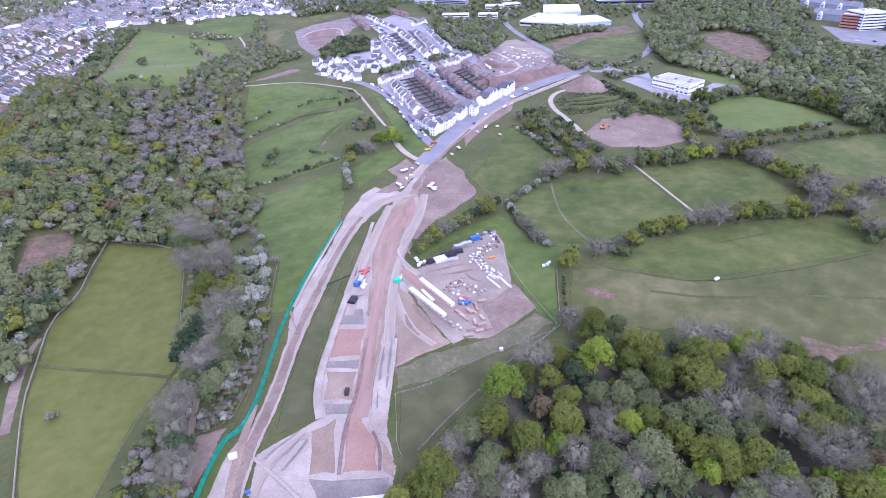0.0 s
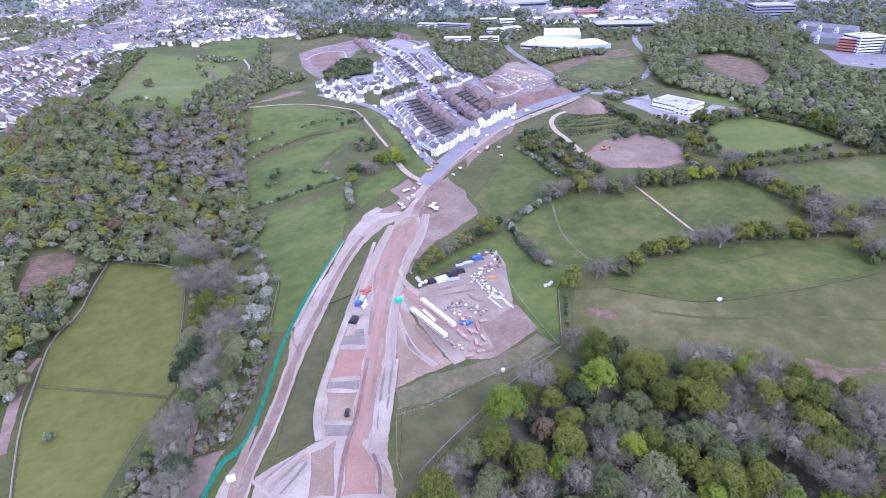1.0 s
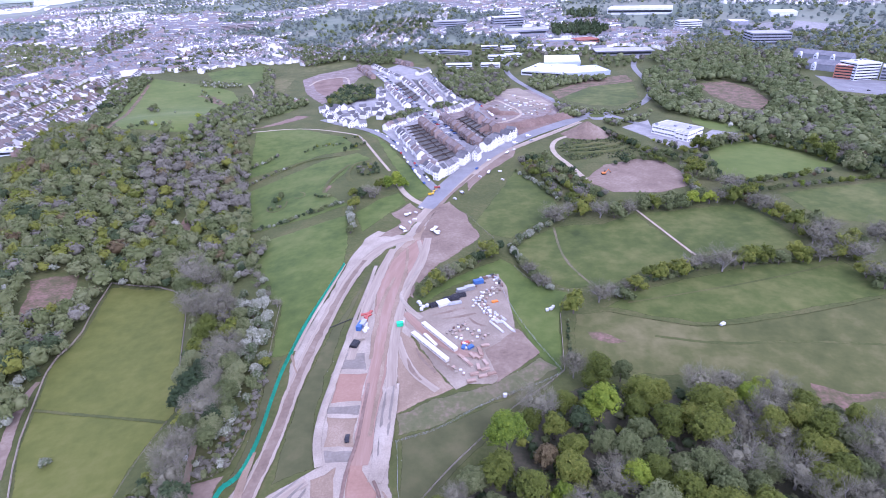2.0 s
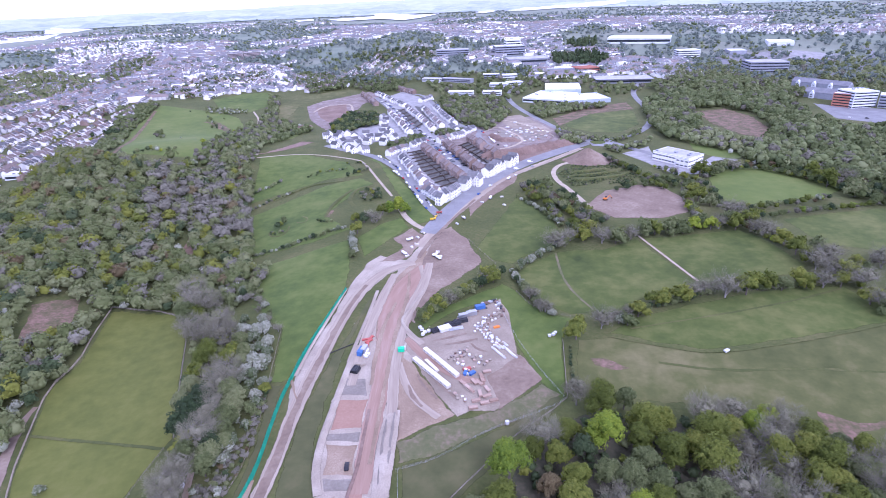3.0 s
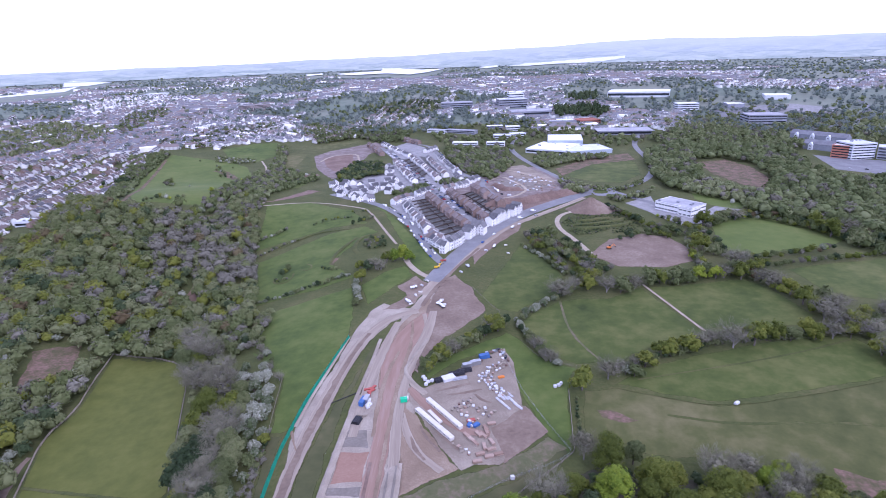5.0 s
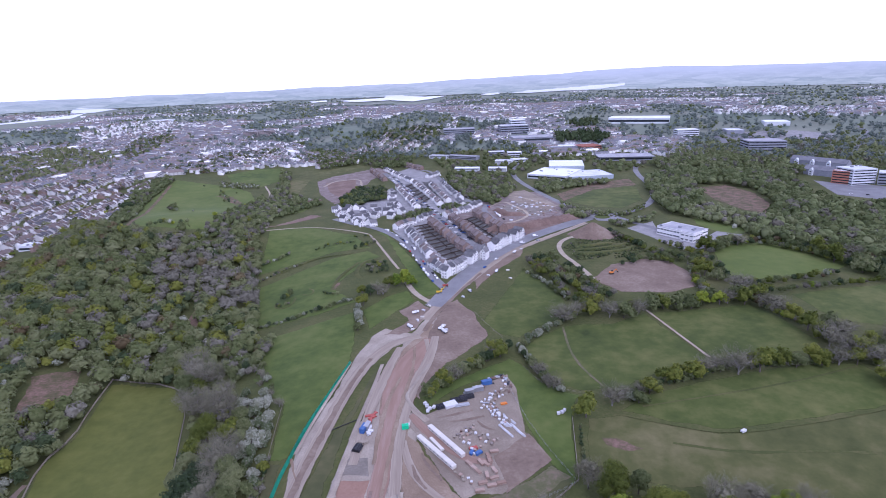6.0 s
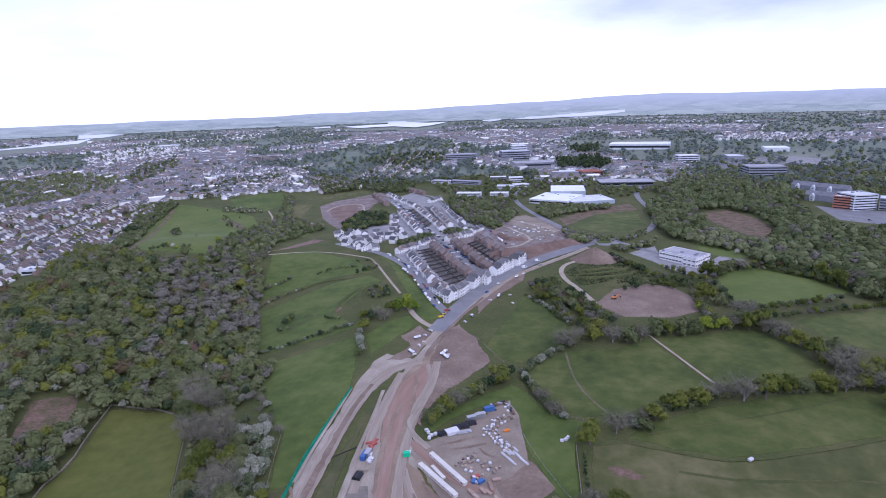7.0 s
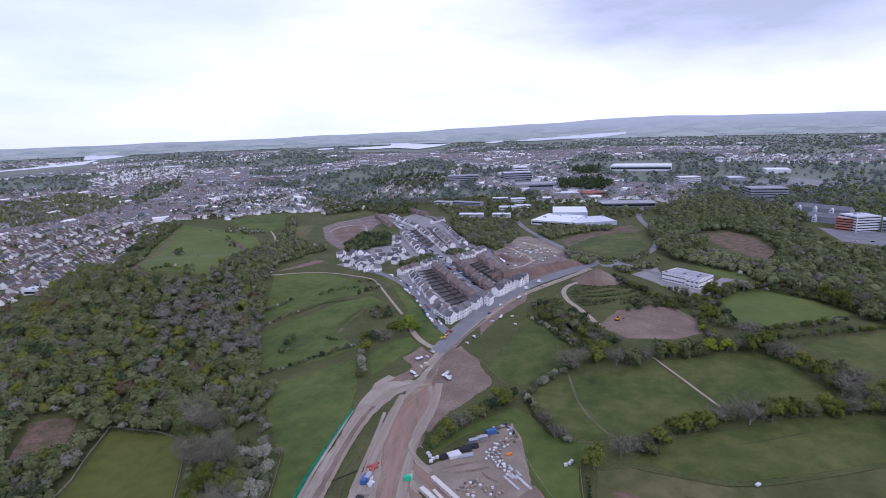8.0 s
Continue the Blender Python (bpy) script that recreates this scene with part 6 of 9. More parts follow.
heap([(4.9, 228.5), (12.5, 226.1), (11.2, 218.0), (5.6, 219.2)], 2.3, 4, (RED_PAINT, TIMBER_NEW, WHITE_PLASTIC, TIMBER), "packs in mid compound", "mixed pack of materials and barriers")
heap([(-1.9, 209.3), (2.0, 209.9), (7.5, 200.6), (6.3, 197.5), (3.0, 201.6)], 2.2, 5, (TIMBER_NEW, WHITE_PLASTIC, STONE), "packs below the cabins", "loose pale pack of building materials")
heap([(5.7, 273.4), (21.2, 282.7), (32.0, 288.3), (32.2, 284.3), (17.4, 276.7), (7.1, 269.0)], 2.8, 6, (STEEL, BLACK_PLASTIC, WHITE_PLASTIC, EARTH_DARK), "packs along the top of the compound", "mixed pack of steel and pipe fittings")
heap([(76.8, 692.5), (116.9, 739.0), (136.1, 698.3), (138.6, 657.3), (106.9, 633.3), (84.4, 639.9)], 8.0, 7, (WHITE_PLASTIC, STONE, WHITE_PLASTIC, TIMBER_NEW), "packs on the building plots", "pale pack of building materials on churned earth", 1.6, 3.2)


def spoil_bank(line, width, height, mat_, label):
    """A long uneven ridge of tipped earth."""
    q, d, s = along(line, 2.5)
    verts, faces, n = [], [], 9
    for i, (x, y) in enumerate(q):
        a, b = q[max(i - 1, 0)], q[min(i + 1, len(q) - 1)]
        dx, dy = b[0] - a[0], b[1] - a[1]
        l_ = math.hypot(dx, dy)
        ends = min(1.0, i / 4, (len(q) - 1 - i) / 4)
        for j in range(n):
            f = 2 * j / (n - 1) - 1
            px, py = x - dy / l_ * f * width / 2, y + dx / l_ * f * width / 2
            rough = 1 + 0.45 * noise.noise(Vector((px * 0.22, py * 0.22, 3)))
            verts.append((px, py, float(land(px, py)) + 0.2 + height * ends * rough * max(0.0, 1 - f * f) ** 0.8))
    for i in range(len(q) - 1):
        for j in range(n - 1):
            k = i * n + j
            faces.append((k, k + 1, k + n + 1, k + n))
    tagged(mesh_object("spoil_bank", verts, faces, mat_, None, None, None, True), label, "earth bank")


spoil_bank([(41.6, 582.3), (80.9, 589.3), (119.5, 611.9), (153.9, 634.3)], 17, 5.5, EARTH_DARK, "long dark red-brown bank of tipped earth beside the road")
spoil_bank([(60.4, 680.2), (71.7, 646.8), (95.3, 645.2)], 12, 4.0, EARTH_DARK, "dark red-brown bank of earth across the plots")
spoil_bank([(-244.9, 774.0), (-233.6, 807.6), (-208.4, 827.5), (-194.1, 834.0)], 14, 2.0, EARTH_DARK, "low dark brown bank of earth above the track")


def spoil_heap(x, y, radius, height, mat_, label):
    """A round tipped heap with gullied sides."""
    verts, faces, n, m = [(x, y, float(land(x, y)) + height)], [], 36, 9
    for j in range(1, m + 1):
        f = j / m
        for i in range(n):
            a = 2 * math.pi * i / n
            rr = radius * f * (1 + 0.12 * noise.noise(Vector((2 * math.cos(a), 2 * math.sin(a), 1))))
            px, py = x + rr * 1.25 * math.cos(a), y + rr * 0.85 * math.sin(a)
            h = height * (1 - f) ** 1.1 * (1 + 0.25 * noise.noise(Vector((4 * math.cos(a), 4 * math.sin(a), 3 * f))))
            verts.append((px, py, float(land(px, py)) + 0.1 + h - (0.4 if j == m else 0)))
    faces += [(0, 1 + i, 1 + (i + 1) % n) for i in range(n)]
    faces += [(1 + j * n + i, 1 + (j + 1) * n + i, 1 + (j + 1) * n + (i + 1) % n, 1 + j * n + (i + 1) % n) for j in range(m - 1) for i in range(n)]
    tagged(mesh_object("earth_mound", verts, faces, mat_, None, None, None, True), label, "earth heap")


spoil_heap(152, 558, 21, 14, EARTH_DULL, "large grey-brown heap of tipped earth among weeds")
for line, w_ in (([(114, 498), (140, 499), (172, 508), (190, 525)], 6), ([(118, 508), (142, 511), (168, 520), (184, 535)], 5), ([(124, 520), (146, 524), (166, 532)], 5)):
    spoil_bank(line, w_, 1.6, SCRUB, "low weed-grown windrow of tipped earth")
cabin_row((-46.7, 112.4), (-22.8, 114.1), 2.2, 1.6, "long low white site building on stone")
pipe_bundle(*(-6.6, 259.6), 25, BLACK_PLASTIC, 6, 7, 3, 0.3, "stack of black drainage pipes")
pipe_bundle(*(2.8, 265.2), 15, BLACK_PLASTIC, 9, 7, 3, 0.3, "stack of black drainage pipes")
pipe_bundle(*(7.4, 267.8), 15, BLACK_PLASTIC, 8, 6, 3, 0.3, "stack of black drainage pipes")
pipe_bundle(*(4.5, 260.4), 15, STEEL, 8, 4, 2, 0.3, "stack of pale grey pipes")
container(*(-1.8, 260.4), 25, WHITE_PLASTIC, "white storage unit between pipe stacks", 7, "storage_unit", 0.36, "container", 4.5, 1.8)
container(*(19.4, 280.9), 18, BLUE_PAINT, "blue steel storage container in the compound", 6)
container(*(14.0, 274.5), 18, STEEL, "grey steel storage container in the compound", 6)
container(*(8.9, 271.9), 18, STEEL, "grey steel storage container in the compound", 5)
for i, (x, y) in enumerate([(-14.6, 260.3), (-12.9, 257.9), (-15.6, 262.7), (-10.7, 258.8), (-13.9, 255.7)]):
    pallet_stack("bagged_pallet", x, y, 20 * i, WHITE_PLASTIC, 1.8, 1.6, 1.3, "pallet of white wrapped bags", "pallet", "white pallets in the compound", 2)
for i, (x, y) in enumerate([(23.9, 286.4), (26.1, 287.5), (27.9, 288.7), (29.5, 287.2), (30.9, 284.4), (31.8, 280.5), (32.8, 277.2), (21.4, 285.3)]):
    pallet_stack("rusty_bundle", x, y, 15 * i, (EARTH_DARK, STEEL, BLACK_PLASTIC)[i % 3], 3.0, 1.4, 1.0, "bundle of rusty steel fittings", "steel bundle", "steel bundles")
container(*(11.0, 220.2), 40, BLUE_PAINT, "blue skip full of rubble", 3.4, "skip", 0.36, "skip", 1.8, 1.3)
container(*(7.7, 220.5), 70, BLUE_PAINT, "blue skip full of rubble", 3.0, "skip", 0.36, "skip", 1.6, 1.2)
container(*(8.7, 224.0), 20, RED_PAINT, "stack of red plastic barriers", 4.0, "barrier_stack", 0.36, "barriers", 1.8, 0.9)
container(*(27.1, 260.3), 20, ORANGE_PAINT, "stack of orange plastic barriers", 3.4, "barrier_stack", 0.36, "barriers", 1.4, 0.9)
for i, (x, y) in enumerate([(-45.1, 253.7), (-43.4, 251.9), (-42.7, 254.6), (-43.7, 248.7)]):
    container(x, y, 15 + 25 * i, RED_PAINT, "stack of red steel formwork on stone", 4.5, "formwork_stack", 0.5, "formwork", 1.2, 0.8)
container(*(-46.3, 241.6), 75, BLUE_PAINT, "blue site container by the haul road", 6, z=0.5)
container(*(-44.7, 243.5), 75, STEEL, "grey site container by the haul road", 5, z=0.5)
for i, (x, y) in enumerate([(-43.4, 243.4), (-43.5, 238.3), (-42.8, 240.3), (-46.6, 231.7), (-44.2, 231.5)]):
    pallet_stack("bagged_pallet", x, y, 30 * i, (WHITE_PLASTIC, WHITE_PLASTIC, WHITE_PLASTIC, STONE, STONE)[i], 1.8, 2.6, 1.0, "pale stack of materials on stone", "pallet", "stacks by the haul road")
pipe_bundle(*(-48.1, 227.1), 75, BLACK_PLASTIC, 5, 3, 2, 0.45, "bundle of large black pipes", 0.5)
pipe_bundle(*(-46.6, 226.5), 75, BLACK_PLASTIC, 5, 3, 2, 0.45, "bundle of large black pipes", 0.5)
pipe_line = bmesh.new()
for k in range(8):
    p_, q_ = (-63.6 + 12.5 * k / 8, 243.4 + 8 * k / 8), (-63.6 + 12.5 * (k + 1) / 8, 243.4 + 8 * (k + 1) / 8)
    tube(pipe_line, (*p_, float(land(*p_)) + 0.35), (*q_, float(land(*q_)) + 0.35), 0.22, 0.22, 8)
tagged(part("water_pipe", pipe_line, BLACK_PLASTIC, None), "black plastic pipe laid across the grass strip", "pipe")


def marquee(x, y, turn, size):
    """A white tent with a peaked roof."""
    root = tagged(new("marquee"), "white peaked marquee among offices", "tent", "white marquees")
    part("wall", boxed(-size / 2, size / 2, -size / 2, size / 2, -1, 3.2), WHITE_TRIM, root)
    bm = bmesh.new()
    h = size / 2 + 0.5
    low = [bm.verts.new(c) for c in ((-h, -h, 3.2), (h, -h, 3.2), (h, h, 3.2), (-h, h, 3.2))]
    top = bm.verts.new((0, 0, 3.2 + size * 0.6))
    for k in range(4):
        bm.faces.new((low[k], low[(k + 1) % 4], top))
    bm.faces.new(low[::-1])
    part("roof", bm, WHITE_TRIM, root, "white peaked canvas roof")
    root.matrix_basis = at(x, y, turn)


for x, y in ((240.5, 1421.9), (256.0, 1428.0), (270.1, 1425.7), (284.1, 1423.4), (294.7, 1404.4)):
    marquee(x, y, 10, 13)
container(*(-107.5, 159.6), 15, WHITE_PLASTIC, "small white tank beside the earth track", 1.8, "water_tank", 0.3, "tank", 1.6, 1.6)
container(*(-71.2, 119.2), 30, BLUE_PAINT, "small blue bin on the stone apron", 1.6, "waste_bin", 0.55, "bin", 1.1, 1.2)
copy_thing(CARS[2], at(*(-42.4, 164.0), 92, -0.5))
excavator(*(-6.6, 424.2), 30, YELLOW_PAINT, "small yellow tracked excavator at the junction").scale = (0.6, 0.6, 0.6)
dumper(*(-3.8, 430.7), 10, RED_PAINT, "small red site dump truck at the junction").scale = (0.7, 0.7, 0.7)
dumper(*(-8.9, 417.8), 15, YELLOW_PAINT, "small yellow site dump truck at the junction").scale = (0.7, 0.7, 0.7)
excavator(*(138.6, 444.3), 10, ORANGE_PAINT, "orange excavator beside the earth platform")
for i, (x, y) in enumerate([(-6.9, 354.0), (-5.3, 359.2), (-3.8, 351.9), (-5.0, 348.6), (-24.3, 369.1), (-21.1, 374.3), (-29.6, 358.8), (-27.4, 355.0), (10.3, 407.4), (16.1, 417.5), (33.6, 450.4), (51.6, 460.6), (41.5, 458.2), (52.0, 441.7), (70.8, 515.1), (63.2, 505.3), (-20.5, 385.9), (-16.3, 393.3), (-26.4, 381.8)]):
    if i % 3 == 0:
        dumper(x, y, rnd.uniform(0, 360), CAR_PAINTS[0], "white tipper lorry on the works").scale = (0.75, 0.75, 0.75)
    else:
        container(x, y, rnd.uniform(0, 180), (WHITE_PLASTIC, CREAM_PANEL)[i % 2], "small white barrier stack on the works", 2.8, "barrier_stack", 0.45, "barriers", 1.1, 1.0)
container(*(-81.1, 134.6), 20, WHITE_PLASTIC, "small white welfare cabin beside the haul road", 3.0, "welfare_cabin", 0.5, "site cabin", 1.8, 1.9)
copy_thing(VANS[0], at(*(90.9, 554.9), 20, -0.45))
copy_thing(VANS[0], at(*(74.4, 533.6), 20, -0.45))
for i, (x, y) in enumerate([(73.2, 619.0), (88.0, 667.3), (102.0, 690.8), (73.2, 692.9), (87.8, 723.1), (105.3, 739.3), (111.0, 701.8), (123.2, 721.7), (102.4, 758.1), (71.7, 646.8), (66.8, 679.3)]):
    pallet_stack("block_pallet", x, y, 40 * i, (WHITE_PLASTIC, STONE)[i % 2], 4, 3, 1.4, "pale stack of building blocks on a cleared plot", "pallet", "stacks on the plots")
for i, (x, y) in enumerate([(54.6, 249.5), (56.7, 250.4), (58.2, 251.9)]):
    pallet_stack("feed_bale", x, y, 25 * i, WHITE_PLASTIC, 1.6, 1.4, 1.3, "white wrapped bale on grass", "bale", "white bales", 1)
pallet_stack("feed_trough", *(140.7, 230.2), 30, WHITE_PLASTIC, 3.0, 1.5, 1.0, "white livestock trough in the pasture", "trough", "", 1)
pallet_stack("feed_bale", *(24.2, 185.2), 10, WHITE_PLASTIC, 1.6, 1.4, 1.6, "white wrapped bale by the wire fence", "bale", "white bales", 1)


# ---- fences ----
def fence(name, line, spacing, height, rails, mat_, label, post=0.07, rail=0.05, category="fence"):
    root = tagged(new(name), label, category)
    q, d, s = along(smooth_line(line, 1), spacing)
    z = land(q[:, 0], q[:, 1]) + 0.15
    pm = bpy.data.meshes.new("post")
    bm = bmesh.new()
    box(bm, -post, post, -post, post, -0.6, height)
    bm.to_mesh(pm)
    bm.free()
    pm.materials.append(mat_)
    for i in range(min(len(q), 280)):
        ob = new("post", pm)
        ob.parent = root
        ob.location = (q[i, 0], q[i, 1], z[i])
    for k in range(rails):
        h = height * (k + 0.8) / rails
        # one long rail, bent from post to post
        verts, faces = [], []
        for i in range(len(q)):
            nx, ny = -d[i, 1] * rail * 0.7, d[i, 0] * rail * 0.7
            for sx, sz in ((-1, -1), (1, -1), (1, 1), (-1, 1)):
                verts.append((q[i, 0] + sx * nx, q[i, 1] + sx * ny, z[i] + h + sz * rail * 0.7))
        for i in range(len(q) - 1):
            faces += [(4 * i + e, 4 * i + (e + 1) % 4, 4 * i + 4 + (e + 1) % 4, 4 * i + 4 + e) for e in range(4)]
        faces += [(3, 2, 1, 0), tuple(4 * (len(q) - 1) + e for e in range(4))]
        mesh_object("rail", verts, faces, mat_, root)
    return root


fence("rail_fence", [(-224.7, 322.0), (-182.6, 317.9), (-161.1, 290.7), (-140.0, 231.4), (-124.1, 189.4)], 3.0, 1.3, 3, TIMBER, "pale timber post and rail fence round the paddock", 0.1, 0.09)
fence("rail_fence", [(-224.7, 322.0), (-218.3, 286.4), (-210.8, 259.6), (-212.6, 235.6), (-199.0, 200.6), (-188.0, 173.5), (-164.8, 133.9), (-148.4, 108.1)], 3.0, 1.3, 3, PATHWAY, "pale timber post and rail fence along the paddock edge", 0.12, 0.12)
fence("wire_fence", [(-125.7, 183.1), (-129.3, 157.4), (-127.7, 122.5)], 4.0, 1.1, 2, TIMBER, "thin wire fence on timber posts", 0.06, 0.03)
fence("wire_fence", [(-22.6, 161.5), (-5.7, 166.9), (11.8, 179.4), (24.5, 185.9), (44.3, 194.3), (53.5, 200.5)], 4.0, 1.3, 3, STEEL, "wire fence on steel posts below the compound", 0.06, 0.02)
fence("wire_fence", [(-22.1, 161.5), (-20.8, 144.1), (-20.4, 136.2), (-18.1, 131.1)], 4.0, 1.3, 3, STEEL, "wire fence on steel posts beside the works", 0.06, 0.02)
fence("wire_fence", [(30.1, 289.9), (35.8, 252.7), (43.8, 224.1), (52.4, 201.7)], 5.0, 1.4, 3, STEEL, "wire fence beside the compound", 0.06, 0.02)
fence("rail_fence", [(53.5, 200.5), (43.9, 191.6), (26.7, 178.6), (13.0, 162.7), (-1.5, 147.2), (-12.3, 133.3)], 3.0, 1.2, 2, TIMBER, "timber fence at the oak wood edge", 0.09, 0.08)
fence("rail_fence", [(60.9, 245.2), (57.0, 220.8), (54.0, 201.7)], 3.0, 1.3, 3, TIMBER, "timber fence at the field corner", 0.09, 0.08)
fence("wire_fence", [(43.3, 298.9), (49.5, 281.5), (59.8, 272.9), (70.3, 268.2)], 4.0, 1.2, 2, TIMBER, "wire fence along the hedge", 0.06, 0.03)
fence("wire_fence", [(17.6, 378.8), (28.1, 351.7), (34.0, 338.2)], 4.0, 1.2, 2, TIMBER, "wire fence beside the stripped earth", 0.06, 0.03)
fence("wire_fence", [(-97.0, 272.1), (-91.3, 227.8), (-87.2, 202.8), (-85.5, 169.7), (-88.2, 151.2), (-100.4, 146.9)], 4.0, 1.1, 2, TIMBER, "wire fence at the scrub edge", 0.06, 0.04)
fence("wire_fence", [(-153.7, 398.4), (-176.0, 459.6), (-185.2, 498.2)], 5.0, 1.2, 2, TIMBER, "wire fence beside the valley wood", 0.07, 0.05)


def netting_fence(line, height):
    """Green debris netting sagging between steel posts."""
    root = tagged(new("netting_fence"), "green netting fence sagging between steel posts", "fence")
    q, d, s = along(smooth_line(line), 2.5)
    for i in range(len(q) - 1):
        bm = bmesh.new()
        cols, rws = 5, 4
        grid = []
        for a in range(cols + 1):
            f = a / cols
            x, y = q[i] * (1 - f) + q[i + 1] * f
            zz = float(land(x, y)) + 0.1
            col = []
            for b in range(rws + 1):
                g = b / rws
                bulge = 0.35 * math.sin(math.pi * g) * noise.noise(Vector((x * 0.5, y * 0.5, b)))
                lean = 0.9 * (1 - g)
                hh = g * height * (1 - 0.12 * math.sin(math.pi * f) + 0.15 * noise.noise(Vector((x * 0.3, y * 0.3, 5))))
                col.append(bm.verts.new((x - d[i, 1] * (bulge + lean), y + d[i, 0] * (bulge + lean), zz + hh)))
            grid.append(col)
        faces = [bm.faces.new((grid[a][b], grid[a + 1][b], grid[a + 1][b + 1], grid[a][b + 1])) for a in range(cols) for b in range(rws)]
        bmesh.ops.solidify(bm, geom=faces, thickness=0.02)
        part("netting_panel", bm, GREEN_MESH, root)
        bm = bmesh.new()
        z0 = float(land(*q[i]))
        tube(bm, (q[i, 0], q[i, 1], z0 - 0.5), (q[i, 0], q[i, 1], z0 + height + 0.3), 0.05, 0.05, 6)
        part("post", bm, STEEL, root)
    return root


netting_fence([(-65.1, 313.3), (-70.0, 288.4), (-74.5, 264.4), (-78.3, 243.0), (-79.6, 223.5), (-81.0, 210.3), (-80.8, 190.2), (-80.2, 175.8), (-80.1, 165.9), (-81.0, 153.9), (-83.3, 146.2), (-87.3, 144.7), (-88.7, 135.7), (-89.4, 128.5), (-89.8, 118.4), (-88.6, 105.1)], 2.0)


# ---- trees ----
ICO = bmesh.new()
bmesh.ops.create_icosphere(ICO, subdivisions=2, radius=1)
ICO_V = np.array([v.co[:] for v in ICO.verts])
ICO_F = np.array([[v.index for v in f.verts] for f in ICO.faces])
ICO.free()
ICO1 = bmesh.new()
bmesh.ops.create_icosphere(ICO1, subdivisions=1, radius=1)
ICO1_V = np.array([v.co[:] for v in ICO1.verts])
ICO1_F = np.array([[v.index for v in f.verts] for f in ICO1.faces])
ICO1.free()


def unit(v):
    return v / np.maximum(np.linalg.norm(v, axis=-1, keepdims=True), 1e-9)


def lobes_of(rng, R, base, height, n):
    """Lobes of a crown: centre and radius, massed into an uneven dome."""
    out = [(0, 0, base + (height - base) * 0.55, R * 0.62)]
    for k in range(n):
        a = 2 * math.pi * (k + rng.uniform(-0.3, 0.3)) / n * 1.618 * 2
        up = rng.uniform(0, 1)
        rr = R * (0.72 - 0.42 * up) * rng.uniform(0.8, 1.1)
        out.append((rr * math.cos(a), rr * math.sin(a), base + (height - base) * (0.17 + 0.62 * up), R * rng.uniform(0.3, 0.46)))
    return np.array(out)


def clump_crown(rng, lobes, clumps, per, size, slim=0.8, core=0.72, spread=(0.11, 0.2), low=-0.4, flutter=0.38):
    """A crown of many small leaf clumps standing on its lobes: points, triangles and a tone for each point."""
    R = np.hypot(lobes[:, 0], lobes[:, 1]).max() + lobes[:, 3].mean()
    wts = lobes[:, 3] ** 2
    k = rng.choice(len(lobes), clumps * 3, p=wts / wts.sum())
    v = unit(rng.normal(size=(len(k), 3)))
    v[:, 2] = np.where(v[:, 2] < low, -v[:, 2], v[:, 2])
    c = lobes[k, :3] + v * (lobes[k, 3] * rng.uniform(0.82, 1.04, len(k)))[:, None]
    gap = np.linalg.norm(c[:, None] - lobes[None, :, :3], axis=2) / lobes[None, :, 3]
    gap[np.arange(len(k)), k] = 9
    keep = np.nonzero(gap.min(1) > 0.82)[0][:clumps]
    c, v = c[keep], v[keep]
    cr = R * rng.uniform(spread[0], spread[1], len(c))
    ct = rng.uniform(-0.13, 0.13, len(c))
    i = np.repeat(np.arange(len(c)), per)
    m = len(i)
    w = unit(rng.normal(size=(m, 3)) + 0.9 * v[i])
    p = c[i] + w * (cr[i] * rng.uniform(0.35, 1.2, m))[:, None]
    nrm = unit(0.8 * w + 0.5 * v[i] + flutter * rng.normal(size=(m, 3)) + np.array([0, 0, 0.3]))
    t = unit(np.cross(nrm, rng.normal(size=(m, 3))))
    b = np.cross(nrm, t)
    s = size * rng.uniform(0.65, 1.35, m)[:, None]
    tri = np.stack([p + t * s, p - 0.5 * t * s + b * s * slim, p - 0.5 * t * s - b * s * slim], 1)
    verts, faces = [tri.reshape(-1, 3)], [(3 * q, 3 * q + 1, 3 * q + 2) for q in range(m)]
    tones, off = [np.repeat(ct[i], 3)], 3 * m
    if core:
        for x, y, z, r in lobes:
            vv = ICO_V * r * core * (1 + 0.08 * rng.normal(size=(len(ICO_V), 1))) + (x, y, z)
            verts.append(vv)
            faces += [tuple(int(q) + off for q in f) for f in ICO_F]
            # core toned darker: shade inside the crown, put into its colour
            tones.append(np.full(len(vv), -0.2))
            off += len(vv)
    return np.concatenate(verts), faces, np.concatenate(tones)


def crown_arrays(rng, R, base, height, lobes_n, clumps, per, size, slim=0.8, core=1.0):
    """A very small far crown of a few sprays round a core."""
    v, f, _ = clump_crown(rng, lobes_of(rng, R, base, height, lobes_n), clumps, per, size, slim, 0, (0.2, 0.3))
    core_v = ICO1_V * R * 0.62 * core * (1 + 0.15 * rng.normal(size=(len(ICO1_V), 1))) * (1, 1, (height - base) / (2 * R)) + (0, 0, (base + height) * 0.5)
    return np.concatenate([v, core_v]), f + [tuple(int(q) + len(v) for q in t) for t in ICO1_F]


